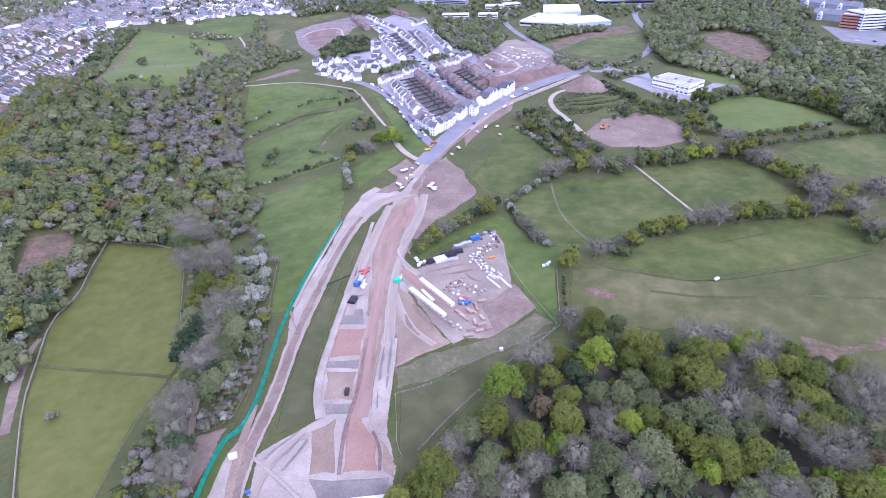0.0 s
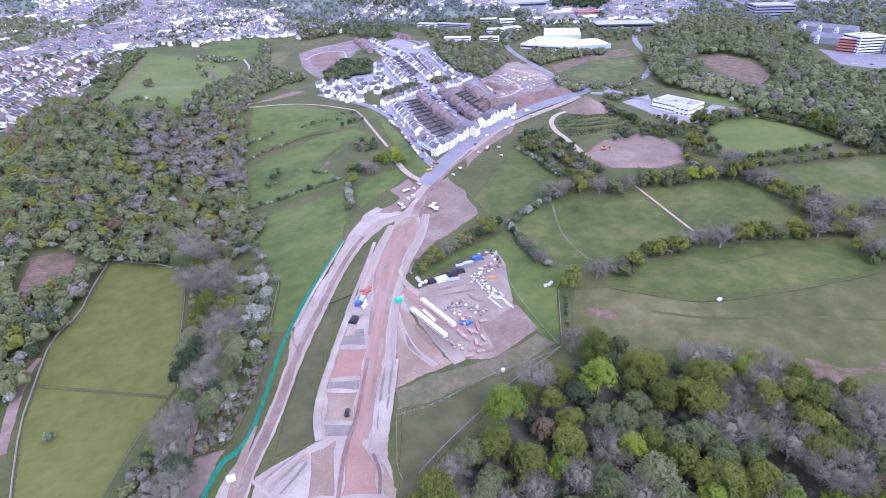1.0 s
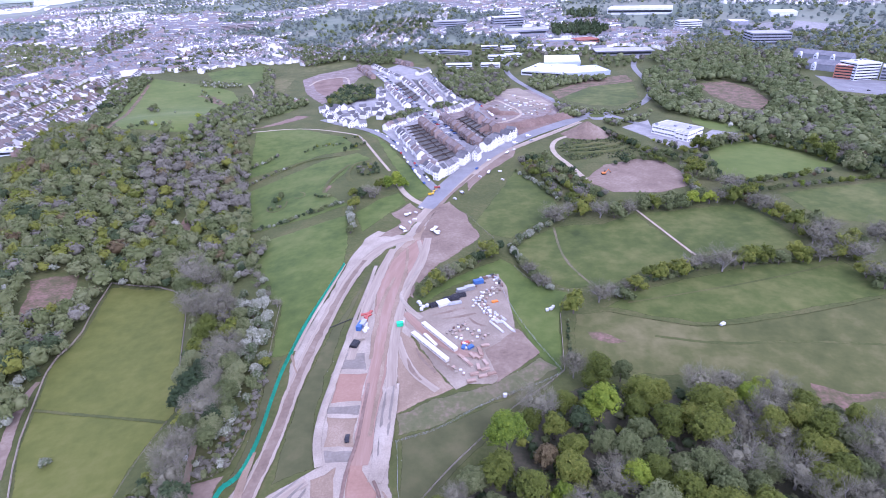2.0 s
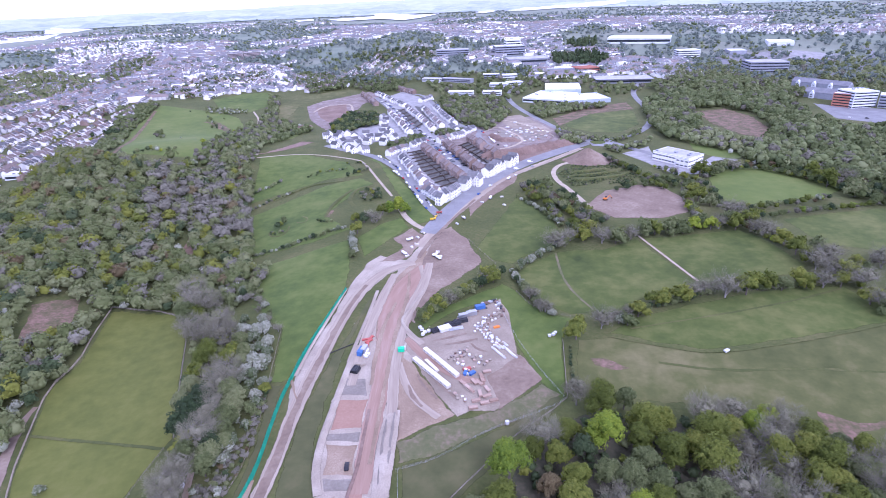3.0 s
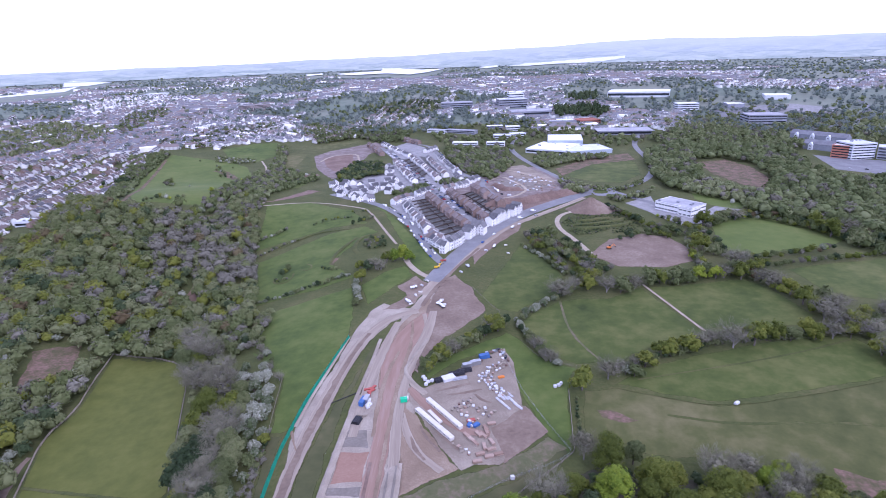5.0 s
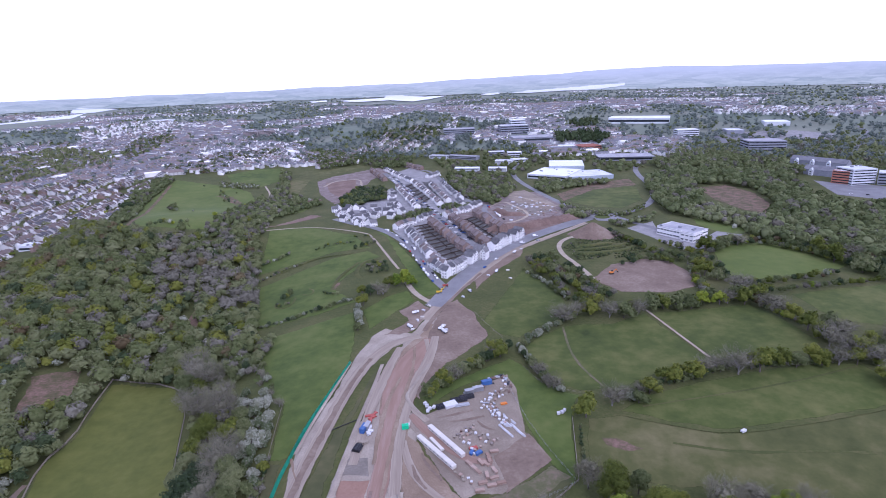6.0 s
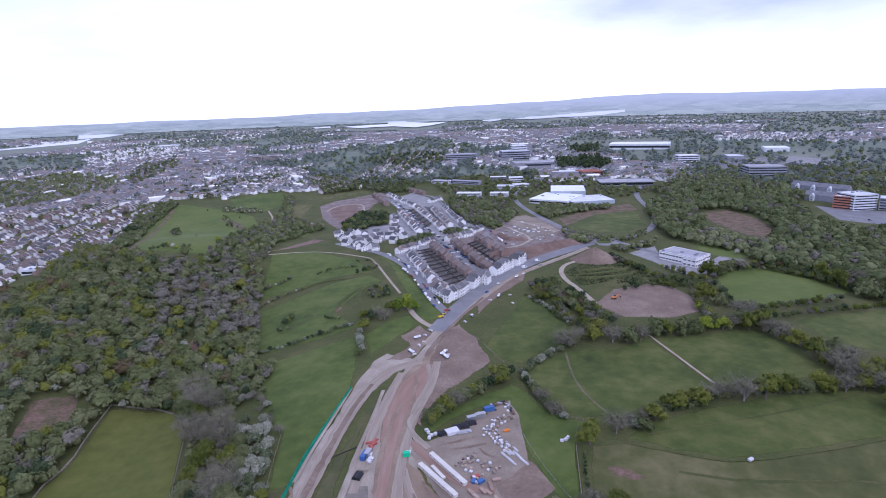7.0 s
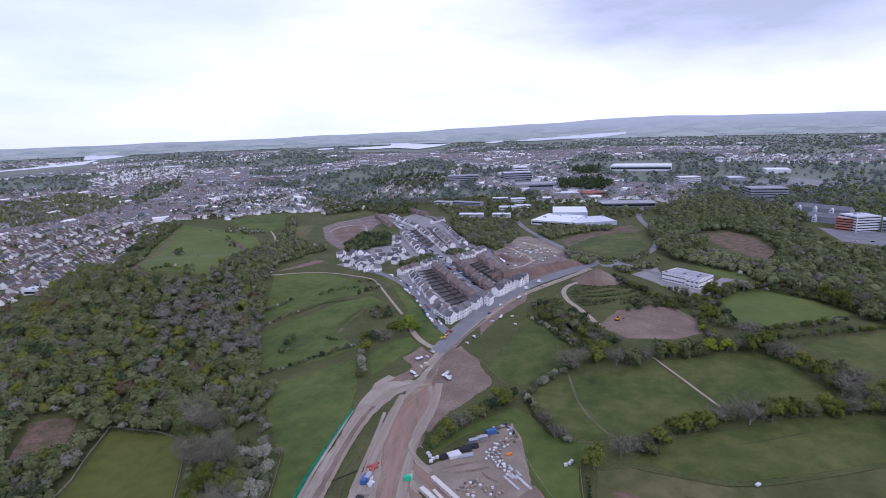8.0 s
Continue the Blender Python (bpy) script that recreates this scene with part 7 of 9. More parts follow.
def limbs(bm, rng, base, height, R, trunk_r, n, sub=0):
    """Trunk with tapering limbs."""
    tube(bm, (0, 0, -0.8), (0, 0, base), trunk_r, trunk_r * 0.75, 6)
    tube(bm, (0, 0, base), (0.2, 0.1, base + (height - base) * 0.6), trunk_r * 0.75, trunk_r * 0.25, 6)
    tips = []
    for k in range(n):
        a = 2 * math.pi * k / n + rng.uniform(-0.4, 0.4)
        z0 = base * rng.uniform(0.75, 1.1) + (height - base) * rng.uniform(0, 0.3)
        e = R * rng.uniform(0.45, 0.75)
        tip = (e * math.cos(a), e * math.sin(a), z0 + (height - base) * rng.uniform(0.3, 0.5))
        tube(bm, (0, 0, z0), tip, trunk_r * 0.4, trunk_r * 0.12, 4)
        tips.append(tip)
        for _ in range(sub):
            b = a + rng.uniform(-0.9, 0.9)
            f = R * rng.uniform(0.75, 1.0)
            t2 = (f * math.cos(b), f * math.sin(b), tip[2] + (height - base) * rng.uniform(0.02, 0.25))
            tube(bm, tip, t2, trunk_r * 0.14, 0.03, 3)
            tips.append(t2)
    return tips


def twig_cloud(rng, tips, n, size, width, R, base):
    """Fine bare twigs fanning out from the limb tips."""
    tips = np.array(tips)
    a = tips[rng.integers(len(tips), size=n)] + rng.normal(size=(n, 3)) * R * 0.15
    out = unit(a - np.array([0, 0, base * 0.8])) + 0.5 * rng.normal(size=(n, 3))
    b = a + unit(out) * size * rng.uniform(0.7, 1.9, n)[:, None]
    side = unit(np.cross(b - a, rng.normal(size=(n, 3)))) * width
    return np.stack([a - side, a + side, b], 1).reshape(-1, 3), [(3 * i, 3 * i + 1, 3 * i + 2) for i in range(n)]


def tree(name, seed, R, base, height, mats, clumps, per, size, label, group, lobes_n=9, category="tree", bare=0):
    rng = np.random.default_rng(seed)
    root = tagged(new(name), label, category, group)
    bm = bmesh.new()
    tips = limbs(bm, rng, base, height, R, 0.055 * R + 0.1, 8 if bare else 4, 4 if bare else 0)
    part("trunk", bm, ASH_BARK if bare else BARK, root, "pale grey trunk and limbs" if bare else "grey-brown trunk and limbs")
    if bare:
        v, f = twig_cloud(rng, tips, bare, 0.19 * R, 0.006 * R + 0.012, R, base)
        v2, f2, t2 = clump_crown(rng, lobes_of(rng, R * 0.9, base, height, lobes_n), clumps, per, size, 0.45, 0.5, (0.12, 0.22))
        verts, faces, tones = np.concatenate([v, v2]), f + [tuple(q + len(v) for q in t) for t in f2], np.concatenate([np.zeros(len(v)), t2])
    else:
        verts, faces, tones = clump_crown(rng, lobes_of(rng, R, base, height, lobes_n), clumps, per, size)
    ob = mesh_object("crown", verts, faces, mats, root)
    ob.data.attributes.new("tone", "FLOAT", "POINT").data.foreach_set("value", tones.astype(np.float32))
    root["spread"] = R
    return root


def trees_of(name, seed, sizes, base, mats, clumps, per, size, label, group, lobes_n=9, category="tree", bare=0):
    return [tree(name, seed + i, r, base, h, mats, clumps, per, size, label, group, lobes_n, category, bare) for i, (r, h) in enumerate(sizes)]


oak_a = trees_of("oak_tree", 10, ((6.6, 14.5), (7.6, 16), (5.6, 13.5), (5.0, 12)), 3.5, LEAF_OAK, 230, 14, 0.36, "broad oak in yellow-green spring leaf", "oaks of the wood", 12)
fresh_a = trees_of("beech_tree", 20, ((7.0, 17), (5.0, 13)), 3.5, LEAF_FRESH, 230, 14, 0.34, "rounded beech in bright fresh green leaf", "beeches of the wood", 10)
dark_a = trees_of("holly_tree", 30, ((4.2, 9), (5.0, 11)), 1.5, LEAF_DARK, 120, 11, 0.38, "dark evergreen holly below the oaks", "hollies of the wood")
grey_a = trees_of("willow_tree", 40, ((5.6, 12), (6.8, 13.5), (4.6, 10.5)), 2.5, LEAF_GREY, 220, 14, 0.34, "grey-green willow just coming into leaf", "willows of the wood", 12)
bronze_a = trees_of("bronze_oak", 50, ((5.4, 12.5), (6.0, 13)), 3.5, LEAF_BRONZE, 150, 12, 0.38, "oak with bronze young leaves", "bronze oaks of the wood")
bare_a = trees_of("ash_tree", 60, ((6.6, 14.5), (5.2, 12), (7.4, 15)), 3.0, TWIG, 110, 10, 0.34, "leafless grey ash with fine twigs", "bare ash trees", bare=2200)
haw_a = trees_of("hawthorn_tree", 70, ((3.0, 5.0), (3.6, 5.8), (2.4, 4.2)), 0.6, BLOSSOM, 60, 9, 0.34, "hawthorn bush covered in white blossom", "flowering hawthorns", 7)
oak_m = trees_of("hedge_oak", 80, ((4.4, 8.5), (3.6, 7.5), (3.0, 6)), 1.0, LEAF_OAK, 62, 9, 0.46, "rounded green hedgerow oak in leaf", "hedgerow trees", 7)
grey_m = trees_of("hedge_willow", 90, ((3.8, 7), (3.0, 5.5), (2.4, 4.2)), 0.6, LEAF_GREY, 58, 9, 0.42, "grey-green hedgerow bush in young leaf", "hedgerow bushes", 7, "bush")
bare_m = trees_of("hedge_ash", 100, ((4.2, 7.5), (3.4, 6.5), (5.2, 9)), 0.3, TWIG, 80, 8, 0.36, "rounded bare grey-brown thicket tree", "bare thicket trees", 8, bare=700)
dark_m = trees_of("hedge_holly", 110, ((2.6, 5), (3.4, 6.5)), 0.4, LEAF_DARK, 50, 9, 0.4, "dark green evergreen bush", "evergreen bushes", 7, "bush")
fresh_m = trees_of("hedge_maple", 120, ((3.6, 7.5), (2.8, 6)), 0.8, LEAF_FRESH, 60, 9, 0.42, "bright yellow-green hedgerow maple", "hedgerow maples", 7)

MODEL_TREES = oak_a + fresh_a + dark_a + grey_a + bronze_a + bare_a + haw_a + oak_m + grey_m + bare_m + dark_m + fresh_m
unplaced = {id(m): m for m in MODEL_TREES}
trng = random.Random(11)


def plant(model, x, y, scale=1.0):
    m = at(x, y, trng.uniform(0, 360), 0.1)
    if id(model) in unplaced:
        del unplaced[id(model)]
        model.matrix_basis = m
        ob = model
    else:
        ob = copy_thing(model, m)
    ob.scale = (scale * trng.uniform(0.92, 1.08), scale * trng.uniform(0.92, 1.08), scale * trng.uniform(0.88, 1.12))
    return ob


def scatter(poly, gap, seed, jitter=0.42):
    """Points of a jittered hexagonal grid inside an outline."""
    r = np.random.default_rng(seed)
    xs, ys = [c[0] for c in poly], [c[1] for c in poly]
    gx_, gy_ = np.meshgrid(np.arange(min(xs), max(xs), gap), np.arange(min(ys), max(ys), gap * 0.87))
    gx_ = gx_ + (np.arange(gx_.shape[0])[:, None] % 2) * gap / 2
    px = gx_.ravel() + r.uniform(-jitter, jitter, gx_.size) * gap
    py = gy_.ravel() + r.uniform(-jitter, jitter, gx_.size) * gap
    keep = inside(px, py, poly)
    return list(zip(px[keep], py[keep]))


def choose(table):
    """One model from (weight, models) rows."""
    total, pick_ = sum(w_ for w_, _ in table), trng.random()
    for w_, models in table:
        pick_ -= w_ / total
        if pick_ <= 0:
            return trng.choice(models)
    return trng.choice(table[-1][1])


# trees of known place: x, y and spread of the crown
taken = []


def plant_all(models, rows):
    for x, y, r in rows:
        model = min(models, key=lambda m: abs(m["spread"] - r) + trng.uniform(0, 1.2))
        plant(model, x, y, r / model["spread"])
        taken.append((x, y, r))


# the oak wood
plant_all(oak_a, [(66.4, 190.4, 7.8), (47.2, 174.6, 5.1), (32.4, 165.7, 5), (41.1, 160.8, 4.9), (42.2, 138.1, 6.5), (45.5, 149.2, 5.7), (16, 139.2, 6.5), (26.8, 129.5, 7.5), (80.5, 176.4, 8.3), (88.6, 177.8, 5.4), (75.8, 168.6, 5.2), (86.2, 162, 7.4), (73.7, 138.1, 5.5), (104.5, 169.7, 9.2), (112.2, 171.1, 6.3), (99.7, 154.7, 8.8), (97.2, 163.2, 6), (125.6, 157, 7.8), (137.3, 160.9, 7.3), (144, 167.7, 6.6), (141.5, 154.5, 8), (134.6, 147.2, 6.2), (139.4, 144.5, 6.3), (130.2, 131.6, 6.7), (139.1, 135.8, 6.2), (160.2, 158.8, 5.9), (81.4, 129.8, 6.1), (86.5, 124.5, 5.4), (93.3, 120.6, 8), (103.6, 120, 6.9)])
plant_all(oak_a, [(128.7, 107.2, 5.7), (133.8, 106.9, 5.7), (-4.8, 116.4, 8.3), (-12.5, 115.6, 4.8), (-9.7, 111.8, 4.8), (-18.3, 108.7, 4.8)])
plant_all(fresh_a, [(62.7, 170.5, 8), (21.3, 153.8, 8.7), (38.1, 129, 4.5), (65.1, 134.9, 6.7), (125.9, 176.1, 5.7), (134.1, 180.7, 5), (86.6, 116.4, 4.6), (111.1, 112.9, 4.8), (125.3, 111.6, 5), (139.4, 107.9, 5.8)])
plant_all(grey_a, [(77.2, 192.8, 4.8), (13.5, 125.6, 5.6), (52.4, 120.5, 8.1), (66.6, 148.1, 6.9), (57.7, 152.4, 5.6), (75.3, 146.9, 6.3), (74.4, 157.8, 5.8), (92.7, 140, 7.1), (95.9, 130.9, 7.6), (105.6, 130.4, 6.4), (115, 140.7, 6.6), (84.6, 140.9, 5.6), (147.6, 136.2, 7), (153.7, 130.5, 6.3), (152.1, 148.9, 7.3), (156.3, 167.1, 4.3), (70, 122.3, 8.4), (70.7, 116.6, 5.8), (76.4, 113.7, 5.2), (111, 118.1, 5.6), (98.2, 108.5, 5.3), (118.5, 106.4, 5.5), (134.6, 114.5, 5.8), (149.9, 123.4, 6.1), (12.3, 113.3, 4.8), (56.6, 110.2, 5), (46.5, 113.8, 5.5), (39.6, 112.1, 4.9), (33.9, 111.1, 4.8), (10.6, 118.6, 6.1)])
plant_all(grey_a, [(6.8, 137.2, 5.8)])
plant_all(bare_a, [(56.8, 196.2, 5.5), (36, 171.6, 7.2), (43, 122.3, 5.7), (27.5, 118.9, 4.9), (57.7, 134.5, 6.6), (107.4, 182, 6.4), (120.5, 183.3, 5.8), (138, 175.5, 7.5), (130.4, 167.5, 7.3), (115.4, 159.9, 6.2), (125.6, 151.7, 5.4), (104.1, 142.4, 8.4), (123.2, 135.1, 8.1), (128.6, 119, 8.6), (143.5, 127.3, 5.4), (157.6, 146.1, 8.1), (156.4, 139.6, 8), (167.5, 152.3, 6.8), (154.7, 159.2, 5), (61.5, 115.7, 5.7), (105.8, 107, 6), (18.8, 112.5, 5.4), (-0.3, 130, 4.4), (2.4, 112, 5.4)])
plant_all(dark_a, [(52.1, 164.9, 5)])
plant_all(bronze_a, [(35.1, 145.9, 5.4), (144, 116.7, 6)])
plant_all(haw_a, [(117.5, 114.1, 3.1)])
mix_oak = ((0.40, oak_a), (0.08, fresh_a), (0.05, dark_a), (0.27, grey_a), (0.06, bronze_a), (0.11, bare_a))
for x, y in scatter(OAK_WOOD, 8.0, 5):
    if x > 178 and y > 92 and all(math.hypot(x - a, y - b) > 0.62 * r + 1.5 for a, b, r in taken):
        plant(choose(mix_oak), x, y, trng.uniform(0.8, 1.05))

# the belt of ash, oak and blossom between paddock and works
plant_all(oak_a, [(-128.4, 243.4, 8)])
plant_all(oak_m + fresh_m, [(-116.2, 244.7, 6), (-157.9, 301.1, 6.2), (-129.3, 230.6, 6), (-114, 179.3, 5.9), (-97.5, 121.4, 4.3), (-89.3, 214.2, 3.1)])
plant_all(bare_a, [(-125.9, 260.3, 8), (-162.3, 314.2, 8), (-151.6, 306.8, 8), (-172.2, 329.3, 8), (-136.2, 279.7, 8), (-111.9, 223.3, 8), (-110.8, 214.7, 7.1), (-110.7, 197.3, 6.8), (-107.2, 180.2, 7.2), (-104, 185.3, 5.8), (-108, 153.7, 6.8), (-107.7, 162.9, 5.6), (-105.5, 145.3, 6), (-96, 125.1, 6.8), (-101, 132.1, 5.1), (-152.2, 278.2, 8), (-141.6, 269.1, 7.5)])
plant_all(dark_a, [(-118.5, 210.4, 6.4), (-117.6, 197.5, 7.7), (-100.9, 136.7, 5.8), (-101.3, 176.5, 5), (-120.1, 189.7, 6.1)])
plant_all(grey_m + grey_a, [(-127, 219.1, 6.6), (-109.7, 171.6, 5.7), (-105.1, 210.2, 6.2), (-100, 198.6, 6), (-101, 192.6, 5.9), (-98.9, 203.6, 5.3), (-100.3, 170.3, 5.6), (-99.7, 164.3, 4.8), (-98.9, 185.4, 5.1), (-96.9, 178.5, 4.3), (-126.1, 206.4, 5.6), (-115.8, 258.9, 5.4), (-164.5, 299.5, 8), (-100.9, 213.9, 3.9), (-92.7, 200.4, 3.8), (-109.6, 245.9, 4.3), (-108.3, 236.1, 4.2), (-113.5, 264.3, 3.6)])
plant_all(haw_a, [(-122.5, 276.4, 3.8), (-118.5, 275.2, 3.7), (-110.9, 271.4, 4.6), (-106, 272.6, 4), (-109.9, 261.8, 4.5), (-99.6, 255.5, 4.9), (-103.7, 251.5, 4.3), (-97.2, 245.9, 4.2), (-109, 252.2, 3.8), (-102.9, 237.6, 5), (-98.8, 239.4, 4.2), (-95.9, 240.1, 3.3), (-103.8, 229.3, 4.6), (-100.1, 226.8, 4.1), (-91.9, 219.3, 3.9), (-99, 220, 3.5), (-93.5, 211, 3.4), (-91.2, 205, 3.3), (-105.9, 225.5, 4.1), (-98.9, 195.1, 3.7), (-91.8, 191.4, 2.6), (-102, 186.6, 2.9), (-94.5, 180.9, 3.6), (-94.7, 177.3, 3.5), (-98.5, 176.5, 3.1), (-97.5, 169.8, 3.5), (-94.3, 171, 2.8), (-137.5, 328.1, 3.9), (-115.2, 302.1, 2.8), (-91.3, 155.3, 1.9)])
plant_all(haw_a, [(-123.2, 287.3, 3.5), (-110.6, 282.7, 3.8), (-98.6, 232.3, 3.6), (-96.6, 233.7, 3.3)])
BELT = [(-160.4, 298.3), (-139.8, 309.3), (-122.9, 270.1), (-106.6, 218.6), (-103.1, 192.8), (-98.9, 167.5), (-103.0, 160.2), (-108.7, 165.6), (-113.4, 169.6), (-126.8, 205.4), (-146.1, 259.4)]
LOWER_BELT = [(-109.9, 165.8), (-103.1, 157.2), (-100.4, 144.1), (-92.1, 116.9), (-86.2, 97.1), (-117.0, 99.4), (-118.9, 117.2), (-122.4, 148.1), (-117.7, 167.0)]
for x, y in scatter([(-139.3, 338.0), (-135.9, 362.3), (-128.9, 368.2), (-130.1, 334.2), (-109.4, 293.2), (-96.0, 267.2), (-120.4, 300.3)], 6.5, 12):
    plant(choose(((0.5, bare_m), (0.3, grey_m), (0.2, haw_a))), x, y, trng.uniform(0.5, 0.75))
plant(haw_a[1], *(-169.0, 164.4), 0.7)


def hedge(line, gap, table, low, high, spread=1.5):
    q, d, s = along(line, gap)
    for x, y in q:
        plant(choose(table), x + trng.uniform(-spread, spread), y + trng.uniform(-spread, spread), trng.uniform(low, high))


# trees that stand out in the hedgerows
plant_all(oak_m, [(30.4, 312.5, 6.3), (101.2, 366.2, 6.9), (154.9, 371.5, 6.8), (68.2, 246.6, 7.5), (107.6, 265.5, 5.8), (119.5, 276.8, 5.2), (125.4, 275.5, 6.0), (134.3, 277.5, 6.2), (140.1, 279.1, 4.9), (176.1, 281.2, 7.3), (186.1, 286.2, 5.9), (192.9, 287.9, 5.3), (208.5, 287.5, 6.2), (213.5, 284.6, 6.2), (239.4, 289.9, 8.1), (253.9, 303.6, 5.8), (232.6, 283.1, 5.5), (236.3, 263.9, 6.2), (232, 327.3, 6.8), (232.5, 317.1, 6.7), (232, 344.3, 6.5), (227.9, 379.3, 7.4), (214.1, 371.4, 6.4), (213, 433.2, 7.1), (214.6, 448.4, 6.7), (242.6, 498.4, 8.0), (341.1, 488.4, 8.6), (339.3, 461.2, 8.6), (-51.9, 436.7, 5.2), (-73.1, 427.3, 4.6)])
plant_all(oak_m, [(-69.2, 403.4, 5.7)])
plant_all(dark_m, [(22.8, 307.8, 4.1), (-66.2, 424.2, 5.0)])
plant_all(grey_m, [(15.3, 301.4, 4.0), (123, 360.3, 7.3), (147.1, 372.9, 6.8), (164.5, 370, 6.8), (98.9, 257, 4.5), (198.4, 283.7, 5.3), (238.2, 252.4, 6.8), (245, 327, 6.0), (212.5, 381.2, 6.5), (193.2, 379.5, 5.4), (175, 370.2, 6.0), (217.8, 422.2, 5.9), (253.6, 499.2, 7.5), (271.7, 516, 7.8), (344.8, 433.1, 8.6)])
plant_all(bare_m, [(78.5, 358.6, 8.6), (92, 368.4, 5.7), (113.4, 361.7, 7.3), (134.6, 365.1, 6.6), (84.3, 255.6, 6.3), (146.7, 283.6, 5.7), (153.6, 285.9, 5.8), (163.5, 280.3, 8.6), (231.9, 305.9, 8.2), (243, 312.9, 8.6), (235.9, 292.8, 8.6), (222.6, 283.7, 7.1), (243.4, 281.1, 8.6), (270.9, 303.4, 8.6), (238, 258, 7.6), (228.2, 356.3, 8.0), (225.6, 363.9, 7.3), (224.2, 385.8, 6.5), (222.4, 394.8, 8.6), (203.7, 375.4, 6.3), (283.8, 518.8, 8.0), (357.7, 466.5, 8.5), (-60.3, 426.1, 5.5), (-55.5, 422.5, 4.5)])
plant_all(haw_a, [(95, 259.3, 3.1)])
plant_all(fresh_m, [(197.2, 374.5, 5.8), (183.3, 373.8, 6.2), (-45, 439.9, 5.6), (-38, 443.2, 6.0), (-33.2, 438.6, 5.2)])

hedge([(-14.3, 271.3), (-4.4, 282.9), (6.1, 293.9), (21.0, 308.1), (35.9, 320.1)], 2.3, ((0.2, dark_m), (0.35, oak_m), (0.3, grey_m), (0.15, bare_m)), 0.9, 1.3)
hedge([(44.0, 319.6), (47.9, 299.9), (54.0, 279.0), (60.0, 269.6)], 2.6, ((0.35, haw_a), (0.35, grey_m), (0.2, bare_m), (0.1, dark_m)), 0.7, 0.95, 0.8)
hedge([(44.7, 325.0), (60.3, 341.4), (78.7, 356.8), (90.9, 367.4)], 3.4, ((0.4, haw_a), (0.45, grey_m), (0.15, dark_m)), 0.7, 1.0)
hedge([(66.8, 457.4), (80.3, 427.2), (89.7, 392.6)], 4.5, ((0.6, haw_a), (0.4, grey_m)), 0.6, 0.9, 1.5)
hedge([(93.4, 262.7), (114.1, 272.2), (139.0, 278.5), (154.7, 284.5), (176.0, 285.0), (193.7, 286.5), (211.5, 286.1), (230.3, 292.1)], 3.4, ((0.3, dark_m), (0.5, grey_m), (0.2, bare_m)), 0.6, 0.9, 1.2)
hedge([(-154.1, 392.2), (-140.9, 394.2), (-123.4, 397.9), (-113.3, 404.5), (-100.2, 408.2), (-91.9, 413.4), (-80.8, 417.1)], 3.0, ((0.4, haw_a), (0.3, dark_m), (0.3, grey_m)), 0.5, 0.8, 0.8)
hedge([(-73.3, 401.8), (-71.3, 386.0), (-66.8, 370.4), (-67.0, 359.0)], 3.2, ((0.65, haw_a), (0.35, grey_m)), 0.8, 1.1, 1.0)
hedge([(63.4, 238.4), (60.0, 219.3), (57.3, 206.4)], 3.0, ((0.7, dark_m), (0.3, grey_m)), 0.35, 0.5, 0.6)
for m in list(unplaced.values()):
    plant(m, *(134.0, 197.6))


# ---- woods beyond counting: joined leaf masses ----
class Mass:
    """Gathers many small pieces into one mesh, with a material and a tone for each piece."""

    def __init__(self):
        self.v, self.i, self.c, self.s, self.n, self.t = [], [], [], [], 0, []

    def add(self, verts, faces, slot, tone=0.0):
        key = id(faces)
        if key not in FLAT:
            FLAT[key] = (faces, np.concatenate([np.asarray(f, dtype=np.int32) for f in faces]), np.array([len(f) for f in faces], dtype=np.int32))
        _, idx, cnt = FLAT[key]
        self.v.append(verts)
        self.i.append(idx + self.n)
        self.c.append(cnt)
        self.t.append(np.full(len(verts), tone, dtype=np.float32))
        self.s.append(np.full(len(cnt), slot, dtype=np.int32) if np.isscalar(slot) else np.asarray(slot, dtype=np.int32))
        self.n += len(verts)

    def build(self, name, mats, label, category):
        v, idx, cnt = np.concatenate(self.v), np.concatenate(self.i), np.concatenate(self.c)
        me = bpy.data.meshes.new(name)
        me.vertices.add(len(v))
        me.vertices.foreach_set("co", v.astype(np.float32).ravel())
        me.loops.add(len(idx))
        me.loops.foreach_set("vertex_index", idx)
        me.polygons.add(len(cnt))
        me.polygons.foreach_set("loop_start", np.concatenate([[0], np.cumsum(cnt)[:-1]]).astype(np.int32))
        me.polygons.foreach_set("material_index", np.concatenate(self.s))
        for m in mats:
            me.materials.append(m)
        me.attributes.new("tone", "FLOAT", "POINT").data.foreach_set("value", np.concatenate(self.t))
        me.update(calc_edges=True)
        return tagged(new(name, me), label, category, kind="stuff")


FLAT = {}


